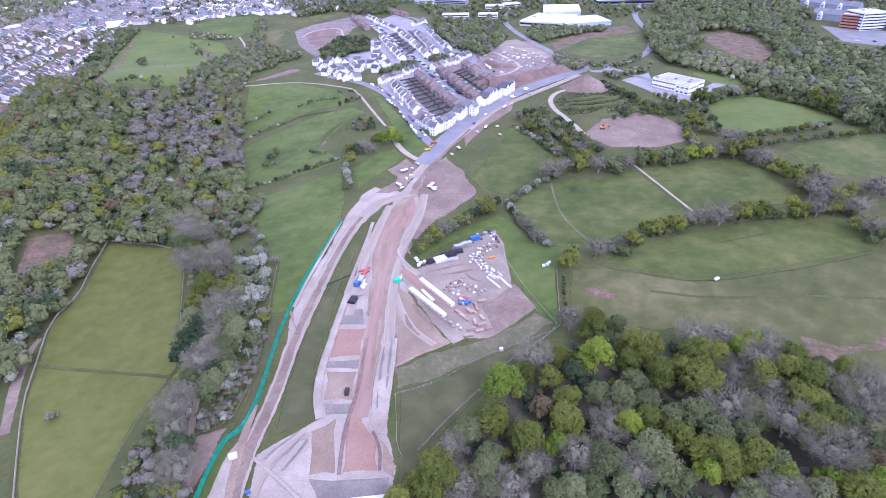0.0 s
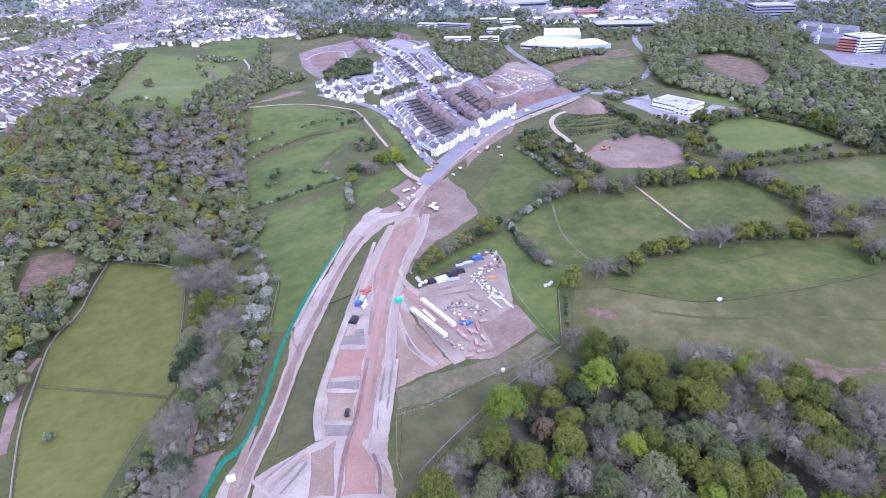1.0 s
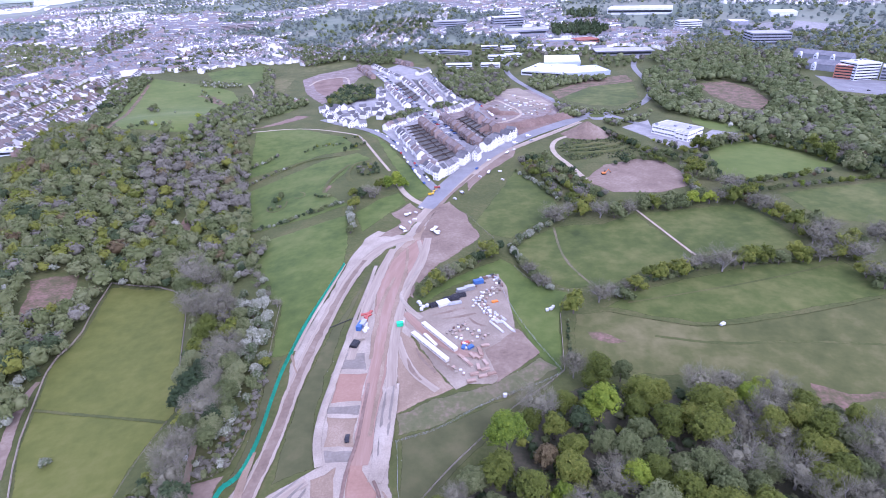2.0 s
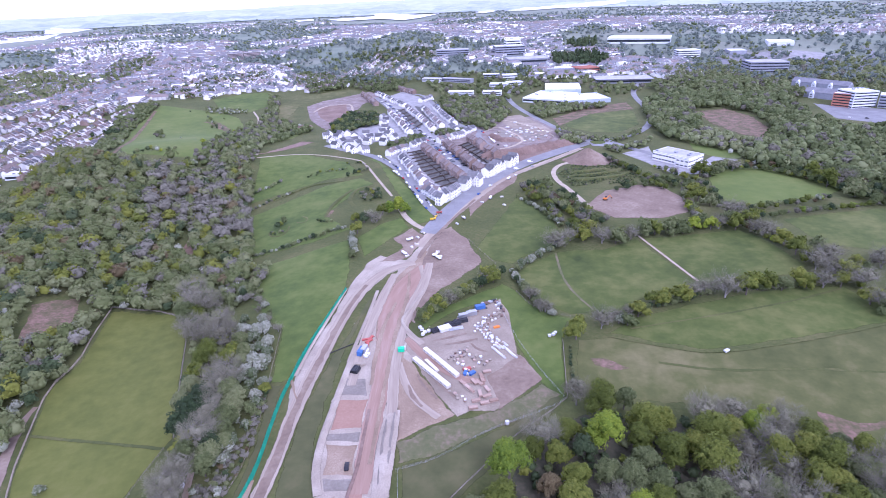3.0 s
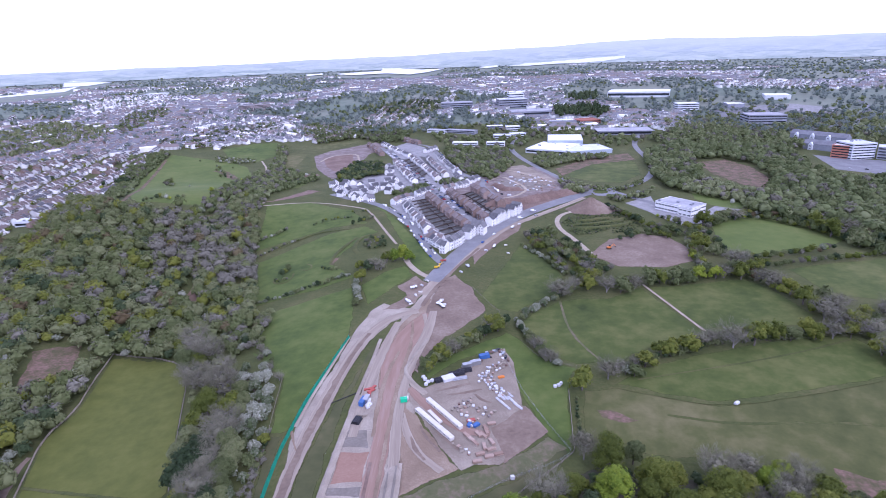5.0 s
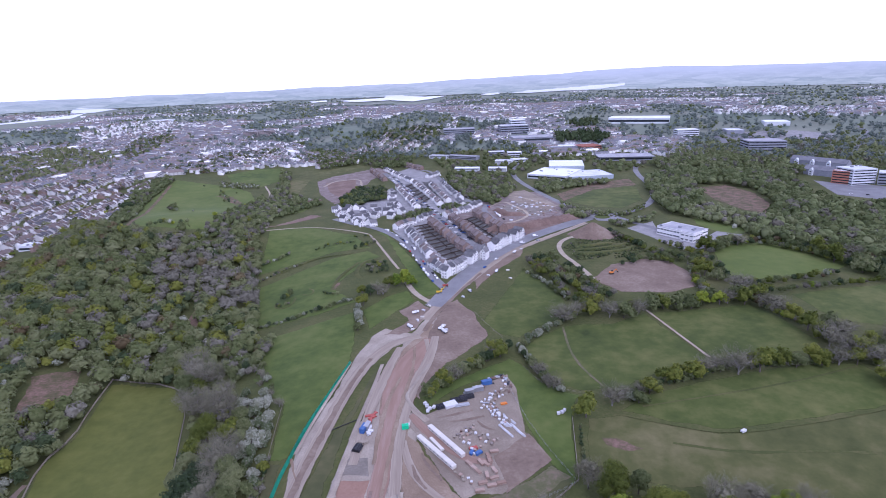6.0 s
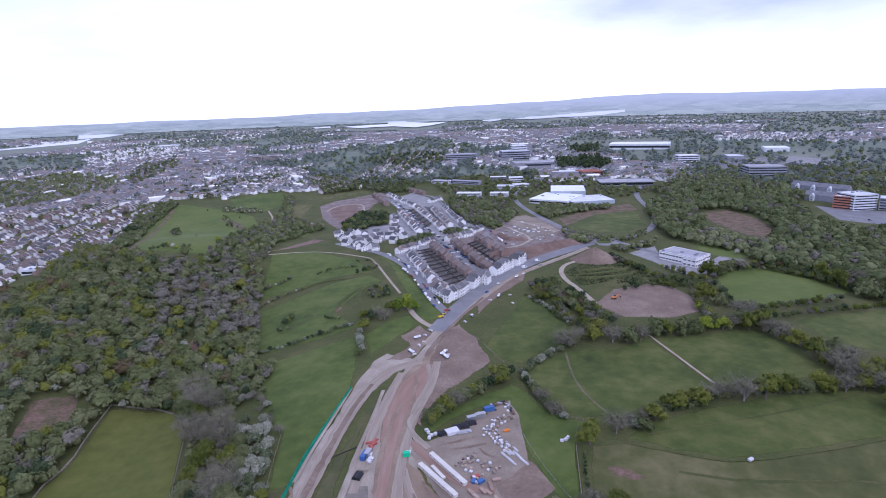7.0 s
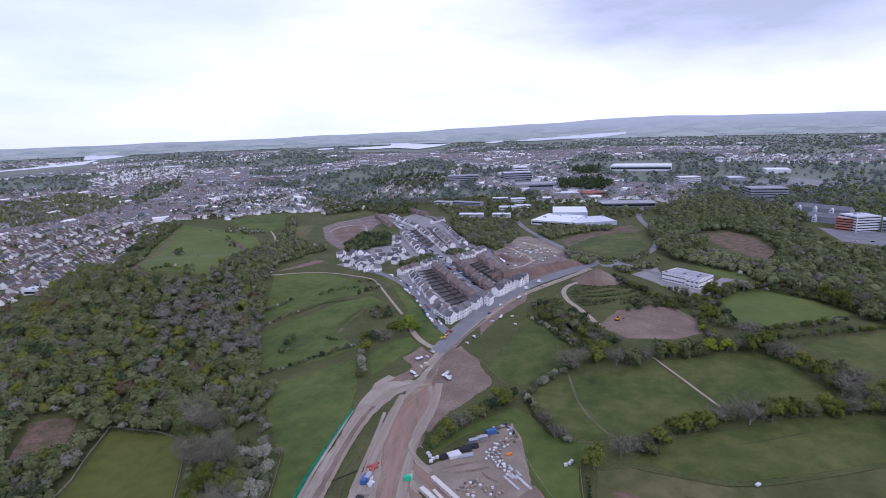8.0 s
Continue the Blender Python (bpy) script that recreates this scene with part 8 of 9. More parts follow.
def dome_arrays(seed, clumps, per, size, slim=0.8, core=0.66, ball=None):
    """A crown of radius 1 in five or six rounded lobes."""
    rng = np.random.default_rng(seed)
    turns = np.linspace(0, 6.28, 5, endpoint=False) + rng.uniform(-0.4, 0.4, 5)
    lobes = np.array([(0, 0, 1.2, 0.6)] + [(0.48 * math.cos(a), 0.48 * math.sin(a), rng.uniform(0.75, 1.3), rng.uniform(0.38, 0.5)) for a in turns])
    v, f, _ = clump_crown(rng, lobes, clumps, per, size, slim, 0, (0.14, 0.26), -0.15, 0.2)
    ball_v, ball_f = ball or (ICO1_V, ICO1_F)
    swell = np.array([1 + 0.28 * noise.noise(Vector(p) * 2.1 + Vector((seed, 0, 0))) + 0.12 * noise.noise(Vector(p) * 5 + Vector((seed, 0, 0))) for p in ball_v])
    core_v = ball_v * swell[:, None] * (core, core, core * 0.9) + (0, 0, 1.05)
    return np.concatenate([v, core_v]), f + [tuple(int(q) + len(v) for q in t) for t in ball_f]


LEAVES = [LEAF_OAK, LEAF_DARK, LEAF_GREY, TWIG_THICKET, LEAF_FRESH, BLOSSOM, LEAF_BRONZE]
# leaf sets for far and middle woods, with haze in their colours
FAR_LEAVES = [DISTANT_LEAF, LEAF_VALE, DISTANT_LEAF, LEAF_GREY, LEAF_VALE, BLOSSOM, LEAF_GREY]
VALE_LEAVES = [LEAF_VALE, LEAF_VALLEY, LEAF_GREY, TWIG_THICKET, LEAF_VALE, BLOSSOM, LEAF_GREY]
VALLEY_LEAVES = [LEAF_VALLEY, LEAF_DARK, LEAF_GREY, TWIG_THICKET, LEAF_OAK, BLOSSOM, LEAF_BRONZE]
frng = np.random.default_rng(21)
FAR_CROWNS = [dome_arrays(300 + i, 30, 8, 0.118) for i in range(7)]
FAR_BARE = [dome_arrays(320 + i, 30, 8, 0.125, 0.6, 0.6) for i in range(4)]
MID_CROWNS = [dome_arrays(360 + i, 16, 5, 0.2, 0.8, 0.7, (ICO_V, ICO_F)) for i in range(7)]
TINY_CROWNS = [crown_arrays(np.random.default_rng(380 + i), 1.0, 0.1, 1.5, 3, 2, 3, 0.34, 0.8, 1.15) for i in range(5)]
SMALL_CROWNS = [crown_arrays(np.random.default_rng(340 + i), 1.0, 0.2, 1.8, 4, 7, 4, 0.3) for i in range(5)]


def far_tree(mass, x, y, R, weights, templates=FAR_CROWNS, bare=FAR_BARE, slot=None, tall=1.0):
    if slot is None:
        slot = int(frng.choice(len(LEAVES), p=weights))
    T = bare if slot == 3 and bare else templates
    v, f = T[int(frng.integers(len(T)))]
    if slot == 5:
        R = min(R, 3.6)          # hawthorns stay small
    a = frng.uniform(0, 6.283)
    c, s_ = math.cos(a), math.sin(a)
    h = min(R, 7.0) * frng.uniform(0.85, 1.15) * tall
    vv = np.stack([(v[:, 0] * c - v[:, 1] * s_) * R + x, (v[:, 0] * s_ + v[:, 1] * c) * R + y, v[:, 2] * h + float(land(x, y)) - 0.2], 1)
    mass.add(vv, f, slot, frng.uniform(-0.28, 0.26))


CLEARING = [(-276.3, 317.5), (-263.9, 327.0), (-249.6, 332.9), (-237.1, 311.1), (-234.6, 290.9), (-242.3, 271.0), (-253.6, 266.5), (-267.2, 295.7)]


CLEARING_FAR = [(377.6, 837.4), (434.1, 850.1), (448.4, 788.4), (426.7, 697.5), (368.3, 615.9), (349.3, 644.9), (346.8, 706.5)]

STREAM_CLEARING = [(-225.0, 440.5), (-218.5, 446.0), (-202.8, 405.8), (-205.7, 395.8), (-218.6, 414.7)]
BRACKEN_CLEARING = [(-270.1, 578.1), (-255.8, 594.1), (-249.4, 576.8), (-261.3, 566.4)]
CLEARINGS = (CLEARING, CLEARING_FAR, STREAM_CLEARING, BRACKEN_CLEARING, OFFICE_YARD) + CAR_PARKS
sheet(D, STREAM_CLEARING, BRACKEN, 0.19, "reddish bracken beside the stream", D, 2.0, thin=3.0)
sheet(D, BRACKEN_CLEARING, BRACKEN, 0.19, "brown bracken at the head of the wood", D, 2.0, thin=3.0)


def wood(poly, gap, r_lo, r_hi, weights, label, seed, templates=FAR_CROWNS, bare=FAR_BARE, marked=(), bare_zone=None):
    mass = Mass()
    for slot, rows in marked:
        for x, y, r in rows:
            far_tree(mass, x, y, r, None, templates, bare, slot)
    w_ = np.array(weights, float)
    away = math.hypot(*np.mean(poly, axis=0))
    if 620 < away < 1100:
        templates, bare = MID_CROWNS, None
    elif away >= 1100:
        templates, bare, gap = SMALL_CROWNS, None, gap * 1.08
    for x, y in scatter(poly, gap, seed):
        if any(math.hypot(x - fx, y - fy) < fr for fx, fy, fr in FOOTPRINTS) or any(bool(inside(np.array(x), np.array(y), c)) for c in CLEARINGS):
            continue
        if any(math.hypot(x - a, y - b) < 0.72 * r + 1.5 for _, rows in marked for a, b, r in rows):
            continue
        drift = 0.5 + 0.5 * noise.noise(Vector((x * 0.018, y * 0.018, seed)))
        p = w_ * np.array([0.4 + 1.2 * drift, 1, 1, 1.7 - 1.4 * drift, 1, 1, 1])
        if bare_zone and bool(inside(np.array(x), np.array(y), bare_zone)):
            p = p * (0.35, 0.4, 1.2, 6.0, 0.3, 1, 1.5)
        far_tree(mass, x, y, frng.uniform(r_lo, r_hi), p / p.sum(), templates, bare, None, 1.7 if "conifer" in label else 1.0)
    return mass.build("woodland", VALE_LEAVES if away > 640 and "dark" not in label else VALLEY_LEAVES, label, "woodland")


#        oak   dark  grey  bare  fresh bloss bronze
BROAD = (0.42, 0.09, 0.31, 0.09, 0.03, 0.03, 0.03)
GREYW = (0.28, 0.08, 0.38, 0.20, 0.02, 0.03, 0.01)
MARKED = (
    (6, [(-237.1, 358, 8.8)]),
    (0, [(-216.2, 346, 8.8), (-183.9, 400.6, 8.8), (-285.5, 368.4, 8.8), (-272.2, 366.4, 8.8), (-316.7, 375.5, 8.6), (-291.4, 343.5, 8.8), (-226.4, 315.5, 8.8), (-272, 415.5, 7.7), (-288.7, 421.9, 7.9), (-166.2, 338.8, 7.7), (-337.9, 449, 8.8), (-334.1, 465.1, 8.8), (-355.9, 532.8, 8.8), (-296.9, 482.5, 8.6), (-296.2, 593, 7.5), (-227.4, 584.7, 7.1), (-220.9, 556.4, 6.9), (-286, 527.3, 8.8), (-376.5, 480.3, 8.8)]),
    (4, [(-267.6, 353.7, 7.8), (-279.9, 401.5, 8.6), (-269.1, 453.9, 8.8), (-247.1, 465, 7.1), (-169.5, 367, 5.7), (-389.4, 521.8, 8.8), (-214.9, 535, 6.6), (-363.5, 445.7, 8.8)]),
    (1, [(-331, 407.4, 8.8), (-244, 395.2, 7.3)]),
    (2, [(-248.3, 326.8, 8.2), (-186.8, 348.8, 6.4), (-199.6, 355, 7.4), (-196.1, 329.4, 7), (-204.9, 319.1, 7), (-343, 536.7, 8.8), (-421.2, 544.2, 7.8), (-368.4, 523.7, 8.8), (-241, 336.2, 6.6), (-204.2, 346.2, 4.9), (-320, 475.7, 8.8)]),
    (3, [(-240.3, 405.5, 8.8), (-251.4, 445.3, 7.9), (-255, 512.2, 8.8), (-274, 491.1, 8.8), (-256.7, 480.1, 8.4), (-193.4, 461.8, 8.8), (-179.4, 444.9, 8.5), (-186.1, 431.4, 8.3), (-209.5, 469.8, 8), (-228.6, 487.5, 8.3), (-223.4, 499.2, 8.4)]),
    (5, [(-183.5, 374, 4), (-223.3, 327.2, 5), (-216, 320.3, 3.7), (-236.3, 335.8, 4), (-156.7, 354.8, 2.4), (-215.7, 397.8, 3.7), (-298.5, 513.9, 3.9), (-252.3, 429.5, 3.4), (-310.6, 431.1, 4.2), (-311.8, 473.4, 3.7), (-321.7, 431.7, 3.6), (-262, 387.7, 3.1), (-278.7, 331.5, 3), (-292.7, 396, 2.6)]),
)
BARE_ZONE = [(-325.2, 597.4), (-273.9, 586.4), (-240.6, 600), (-195.5, 523.6), (-160, 418.8), (-203.9, 433.9), (-234.6, 454.5), (-269.3, 493.5), (-292.9, 516.2)]
wood(LEFT_WOOD, 7.4, 3.8, 7.0, (0.34, 0.08, 0.26, 0.10, 0.13, 0.06, 0.03), "mixed spring woodland of oak, willow and bare ash in the valley", 1, marked=MARKED, bare_zone=BARE_ZONE)
wood([(-283.3, 578.0), (-278.2, 665.9), (-290.6, 852.3), (-222.1, 670.6), (-220.7, 608.0), (-200.8, 554.1), (-209.1, 533.5), (-255.1, 559.9)], 7, 3, 5, GREYW, "grey scrubby woodland at the valley head", 2)
wood([(328.5, 900.0), (400.3, 962.7), (468.5, 920.9), (558.5, 898.2), (506.0, 758.7), (502.3, 686.7), (513.0, 637.9), (548.9, 567.8), (418.2, 426.0), (379.0, 464.3), (365.2, 507.0), (327.5, 515.4), (312.4, 537.1), (324.2, 580.2), (388.2, 649.0), (416.4, 752.2), (360.4, 757.6), (308.1, 666.9), (273.2, 649.7), (275.4, 719.5)], 10, 5.0, 8.0, BROAD, "broad woodland of spring green and grey trees", 3)
wood([(-89.7, 224.8), (-86.1, 201.5), (-84.8, 178.8), (-87.1, 159.5), (-88.0, 151.4), (-100.2, 147.1), (-103.4, 159.0), (-96.5, 163.1), (-90.6, 179.5), (-90.4, 202.2)], 2.3, 0.9, 1.9, (0.06, 0.12, 0.22, 0.55, 0, 0.02, 0.03), "low brown thicket of bramble and thorn", 50)
wood([(-181.3, 317.7), (-167.6, 332.5), (-149.4, 351.1), (-143.9, 375.9), (-127.3, 362.7), (-127.9, 331.4), (-127.1, 317.8), (-139.3, 307.6), (-159.5, 296.0)], 6, 2.6, 4.6, GREYW, "grey scrubby trees joining the woods", 51)
wood([(275.1, 654.3), (340.2, 705.7), (357.0, 680.7), (367.6, 624.5), (321.1, 554.7), (310.7, 589.4), (288.6, 630.5)], 8, 3.5, 5.5, BROAD, "trees between clearing and lawn", 52)
wood([(183.0, 608.9), (207.8, 615.9), (244.2, 635.5), (268.9, 692.0), (232.2, 612.0), (214.5, 580.4), (191.2, 584.2)], 6.5, 2.5, 4, BROAD, "roadside trees by the roundabout", 53)
wood([(-33.7, 1219), (211.8, 1262), (433.6, 1163), (373.6, 1012), (299.6, 957.5), (269.0, 990.9), (177.4, 1055), (97.0, 915.3), (2.1, 969.8)], 17, 3.5, 6.5, (0.4, 0.2, 0.25, 0.1, 0.02, 0, 0.03), "scattered trees of the business park", 54)
wood([(434.0, 1198), (653.4, 1199), (860.6, 1094), (937.0, 1018), (730.7, 784.5), (670.7, 844.0), (649.2, 897.1), (592.3, 954.8), (559.0, 1020), (459.6, 1110)], 15, 4.5, 7.5, (0.42, 0.2, 0.25, 0.08, 0.02, 0, 0.03), "scattered trees among offices", 55)
wood([(314.6, 540.9), (336.3, 529.7), (367.8, 510.6), (380.4, 465.9), (417.3, 434.7), (375.4, 388.5), (341.9, 416.1), (337.7, 433.4), (335.4, 470.8), (322.3, 506.8)], 7.5, 3.2, 5.5, BROAD, "tree belt beside the bright field", 56)
wood([(368.8, 1013), (459.6, 1110), (564.0, 1092), (559.0, 1020), (624.9, 945.0), (582.0, 877.6), (479.1, 923.3), (396.4, 953.1)], 11, 5.5, 8.5, BROAD, "woodland belt below the offices", 4)
wood([(446.7, 666.5), (515.4, 685.0), (521.8, 622.5), (614.8, 639.8), (688.8, 720.9), (602.2, 705.0)], 9, 4, 6.5, BROAD, "trees round the hospital grounds", 41)
wood([(0.0, 975.9), (52.2, 965.9), (104.4, 938.5), (107.3, 846.7), (84.8, 763.9), (59.3, 699.8), (47.0, 736.1), (25.3, 775.7), (10.4, 866.2)], 7.5, 3, 5.5, GREYW, "trees and scrub behind the estate", 5)
wood([(164.2, 946.7), (188.3, 897.5), (245.4, 901.9), (281.3, 928.7), (261.9, 878.8), (183.0, 830.0), (144.9, 786.8), (133.4, 844.1)], 8, 3.5, 5, BROAD, "trees below the warehouses", 6)
wood([(143.8, 682.6), (163.3, 660.0), (178.4, 651.6), (157.1, 620.9), (139.2, 628.5)], 6, 3, 4.5, GREYW, "thicket beside the roundabout", 7)
wood([(-160.4, 815.2), (-150.1, 904.8), (-101.3, 892.3), (-91.4, 798.4), (-115.0, 785.6), (-127.9, 761.8), (-147.3, 757.5)], 6.5, 3, 5, (0.3, 0.45, 0.1, 0.1, 0.03, 0.0, 0.02), "dark copse inside the estate", 8)
wood([(-65.1, 646.5), (-50.1, 680.9), (-25.4, 696.5), (-21.2, 677.6), (-44.6, 647.8), (-58.6, 625.1)], 6, 2.5, 4, BROAD, "line of trees between estate streets", 9)
wood([(-14.4, 704.1), (0.5, 719.1), (30.4, 710.8), (33.3, 694.5), (0.3, 681.2)], 6, 2, 3.5, BROAD, "trees between estate terraces", 91)
wood([(-566.1, 985.8), (-525.6, 1009), (-505.8, 1023), (-487.3, 931.0), (-459.6, 813.9), (-389.9, 649.0), (-402.6, 617.9), (-467.6, 753.7), (-505.6, 857.5)], 7, 3, 5, BROAD, "tree belt between houses and knoll", 10)
wood([(-271.8, 782.5), (-290.0, 927.6), (-324.2, 1083), (-299.5, 1054), (-257.1, 878.7), (-206.3, 820.1), (-223.0, 785.6), (-222.1, 675.5), (-212.2, 599.4), (-217.0, 566.3), (-239.8, 624.8), (-253.3, 694.2)], 7, 2.5, 5, GREYW, "scrubby trees along the stream", 11)
wood([(-583.2, 1126), (-554.8, 1168), (-508.4, 1270), (-429.2, 1312), (-378.1, 1275), (-392.1, 1193), (-431.7, 1130), (-461.2, 1058), (-523.6, 1073)], 9, 3, 5.5, (0.35, 0.3, 0.1, 0.15, 0.05, 0.0, 0.05), "dark wood behind the knoll", 12)
wood([(146.3, 457.6), (174.2, 467.3), (203.4, 478.0), (211.9, 456.8), (198.0, 410.3), (184.0, 388.7), (192.7, 387.7), (214.7, 434.7), (224.7, 480.1), (201.2, 498.6), (162.0, 475.8)], 7, 2, 4, BROAD, "scrub round the earth platform", 13)
wood([(82.8, 488.7), (97.1, 495.5), (103.7, 465.0), (113.5, 443.8), (121.9, 406.5), (135.4, 394.1), (117.3, 390.6), (104.7, 408.1), (93.4, 439.0), (85.8, 462.2)], 6, 2.5, 4.5, BROAD, "thick hedge below the haul track", 14)
wood([(-230.0, 725.9), (-206.3, 820.1), (-192.8, 818.1), (-182.6, 790.6), (-203.9, 759.1), (-215.6, 689.7)], 7, 2.5, 4, BROAD, "tree line by the narrow field", 15)
wood([(-731.7, 1245), (-783.3, 1416), (-757.1, 1547), (-683.6, 1422), (-679.1, 1295), (-668.5, 1164)], 12, 4, 7, BROAD, "wood among suburban houses", 16)
wood([(-919.9, 1048), (-980.3, 1181), (-911.4, 1300), (-752.3, 1258), (-692.6, 1164), (-714.9, 1056), (-762.3, 984.0), (-827.4, 937.3)], 12, 5, 8, BROAD, "long wood behind the suburb", 17)
wood([(263.0, 1361), (370.5, 1374), (387.3, 1311), (331.1, 1225), (259.2, 1241)], 13, 6, 9, (0.02, 0.96, 0.02, 0, 0, 0, 0), "dark conifer plantation", 18)
wood([(339.3, 1554), (417.6, 1552), (407.4, 1485), (336.8, 1473)], 14, 6, 9, (0.02, 0.96, 0.02, 0, 0, 0, 0), "dark conifer plantation", 19)
wood([(-223.1, 1492), (-56.6, 1562), (36.8, 1482), (-8.6, 1410), (-79.6, 1381), (-199.7, 1430)], 14, 5, 9, (0.35, 0.45, 0.1, 0.1, 0, 0, 0), "dark wooded ridge", 20, SMALL_CROWNS)
wood([(-327.3, 1258), (-295.6, 1293), (-228.4, 1251), (-184.1, 1129), (-244.8, 1110), (-285.7, 1162)], 9, 4, 7, BROAD, "trees between housing rows", 22, SMALL_CROWNS)

wood([(-264.3, 1146), (-201.7, 1245), (-124.6, 1248), (-69.9, 1187), (-71.2, 1101), (-120.9, 1084), (-187.7, 1153), (-224.7, 1095), (-245.4, 1085)], 8, 3.5, 6, BROAD, "tree belt behind the pale field", 23)
wood([(-415.3, 992.1), (-365.7, 975.6), (-331.2, 963.9), (-323.9, 935.2), (-360.6, 933.3), (-394.6, 944.6)], 6, 1.5, 3.2, (0.2, 0.15, 0.3, 0.1, 0, 0.25, 0), "flowering thorn scrub along the field edge", 24)
wood([(151.0, 717.6), (181.0, 661.3), (213.5, 654.5), (262.0, 717.5), (252.8, 687.6), (208.0, 632.8), (175.9, 642.2), (148.2, 686.4)], 5.5, 1.5, 3, BROAD, "low bushes round the vacant plot", 25)

# undergrowth below the placed trees
for poly, gap, lo, hi, wts, label in ((OAK_WOOD, 5.8, 1.5, 2.8, (0.12, 0.62, 0.18, 0.08, 0, 0, 0), "dark bramble and holly undergrowth of the oak wood"),
                                      (BELT, 4.4, 1.8, 3.4, (0.14, 0.2, 0.34, 0.32, 0, 0, 0), "grey and green undergrowth of the tree belt"),
                                      (LOWER_BELT, 4.2, 1.6, 3.2, (0.1, 0.12, 0.3, 0.46, 0.02, 0, 0), "grey thicket beside the earth track")):
    mass = Mass()
    for x, y in scatter(poly, gap, 61):
        if y > 92 and all(math.hypot(x - a, y - b) > 0.5 * r + 1.0 for a, b, r in taken):
            far_tree(mass, x, y, frng.uniform(lo, hi), np.array(wts), MID_CROWNS, None)
    mass.build("undergrowth", LEAVES, label, "undergrowth")

# rank weeds over the spoil ground, thickest along its windrows
weeds = Mass()
for x, y in scatter([(112.4, 517.3), (128.0, 540.0), (181.1, 570.8), (198.0, 533.6), (188.0, 500.0), (165.0, 484.6), (118.0, 480.0)], 2.7, 34):
    if math.hypot((x - 152) / 1.25, (y - 558) / 0.85) > 21 and noise.noise(Vector((x * 0.05, y * 0.22, 4.0))) > -0.2:
        far_tree(weeds, x, y, frng.uniform(0.7, 1.5), np.array((0.25, 0.4, 0.3, 0.05, 0, 0, 0)), TINY_CROWNS, None)
weeds.build("weeds", VALLEY_LEAVES, "rank dark green weeds over tipped earth", "weeds")

# hedgerows along the farther fields
HEDGE = np.array((0.38, 0.12, 0.24, 0.14, 0.03, 0.06, 0.03))


def far_hedge(line, gap, low, high, spread, label, weights=HEDGE):
    mass = Mass()
    q, d, s = along(line, gap)
    for x, y in q:
        far_tree(mass, x + frng.uniform(-spread, spread), y + frng.uniform(-spread, spread), frng.uniform(low, high), weights)
    mass.build("hedgerow", LEAVES, label, "hedge")


TALL = "tall overgrown hedgerow of mixed spring trees"
far_hedge([(72.9, 474.1), (84.6, 439.8), (93.5, 401.4), (105.0, 375.8)], 3.2, 2.8, 4.8, 3, TALL)
far_hedge([(81.4, 480.1), (93.4, 448.8), (102.6, 413.6), (112.7, 381.9)], 3.6, 2.8, 4.8, 3, TALL)
far_hedge([(84.3, 365.8), (108.3, 372.4), (130.3, 377.3), (149.5, 372.5), (176.5, 378.6), (205.2, 387.0), (221.8, 386.5), (245.8, 392.1), (268.8, 394.9), (302.3, 400.1), (354.8, 413.1), (417.6, 427.3)], 3.4, 2.0, 3.6, 2, TALL)
far_hedge([(221.8, 382.0), (226.2, 353.8), (234.6, 333.6), (237.3, 312.7), (245.9, 303.5), (243.2, 278.0), (247.3, 260.3)], 3.4, 1.8, 3.2, 1.8, TALL)
far_hedge([(243.6, 323.4), (247.4, 308.8), (247.9, 295.7), (272.7, 309.5), (290.1, 322.7)], 3.4, 2.2, 3.8, 2.5, "thick bare grey hedgerow trees", np.array((0.25, 0.05, 0.2, 0.5, 0, 0, 0)))
LOW = np.array((0.12, 0.22, 0.32, 0.1, 0.02, 0.22, 0))
far_hedge([(-196.2, 532.6), (-188.3, 545.5), (-178.9, 554.2), (-172.2, 563.1)], 3.2, 1.4, 2.8, 1.8, "low flowering hawthorn hedge on the slope", LOW)
far_hedge([(-184.1, 497.5), (-171.6, 512.6), (-163.0, 523.1), (-151.4, 529.7)], 3.4, 1.2, 2.2, 1.2, "straggling thorn bushes along an old bank", LOW)
far_hedge([(-142.7, 570.8), (-133.5, 580.1), (-118.2, 580.0), (-102.7, 578.0)], 3.6, 1.2, 2.2, 2.5, "thorn scrub below the farm track", LOW)
far_hedge([(-99.4, 553.8), (-91.5, 560.4), (-80.4, 566.3)], 2.4, 1.6, 3.0, 2.5, "dark thicket below the farm track", np.array((0.15, 0.45, 0.2, 0.2, 0, 0, 0)))
far_hedge([(-105.4, 598.0), (-92.8, 596.1), (-82.4, 585.8)], 4.0, 1.0, 1.8, 2.0, "scrub beside the farm track", LOW)
far_hedge([(-79.5, 492.8), (-70.8, 501.1), (-62.5, 496.8), (-57.2, 477.0), (-68.1, 473.6), (-76, 484), (-66, 490), (-62, 482)], 2.4, 1.4, 2.6, 2.0, "dark thicket inside a round grass bank", np.array((0.08, 0.4, 0.2, 0.32, 0, 0, 0)))
far_hedge([(-140.8, 451.5), (-144.5, 444)], 4, 3.2, 4.2, 0.8, "rounded bush with a dark thicket in the pasture", np.array((0.4, 0.2, 0.2, 0, 0.2, 0, 0)))
far_hedge([(-149, 438.0), (-145, 430), (-138, 432)], 2.6, 1.2, 2.0, 1.5, "dark low thicket in the pasture", np.array((0.1, 0.6, 0.2, 0.1, 0, 0, 0)))
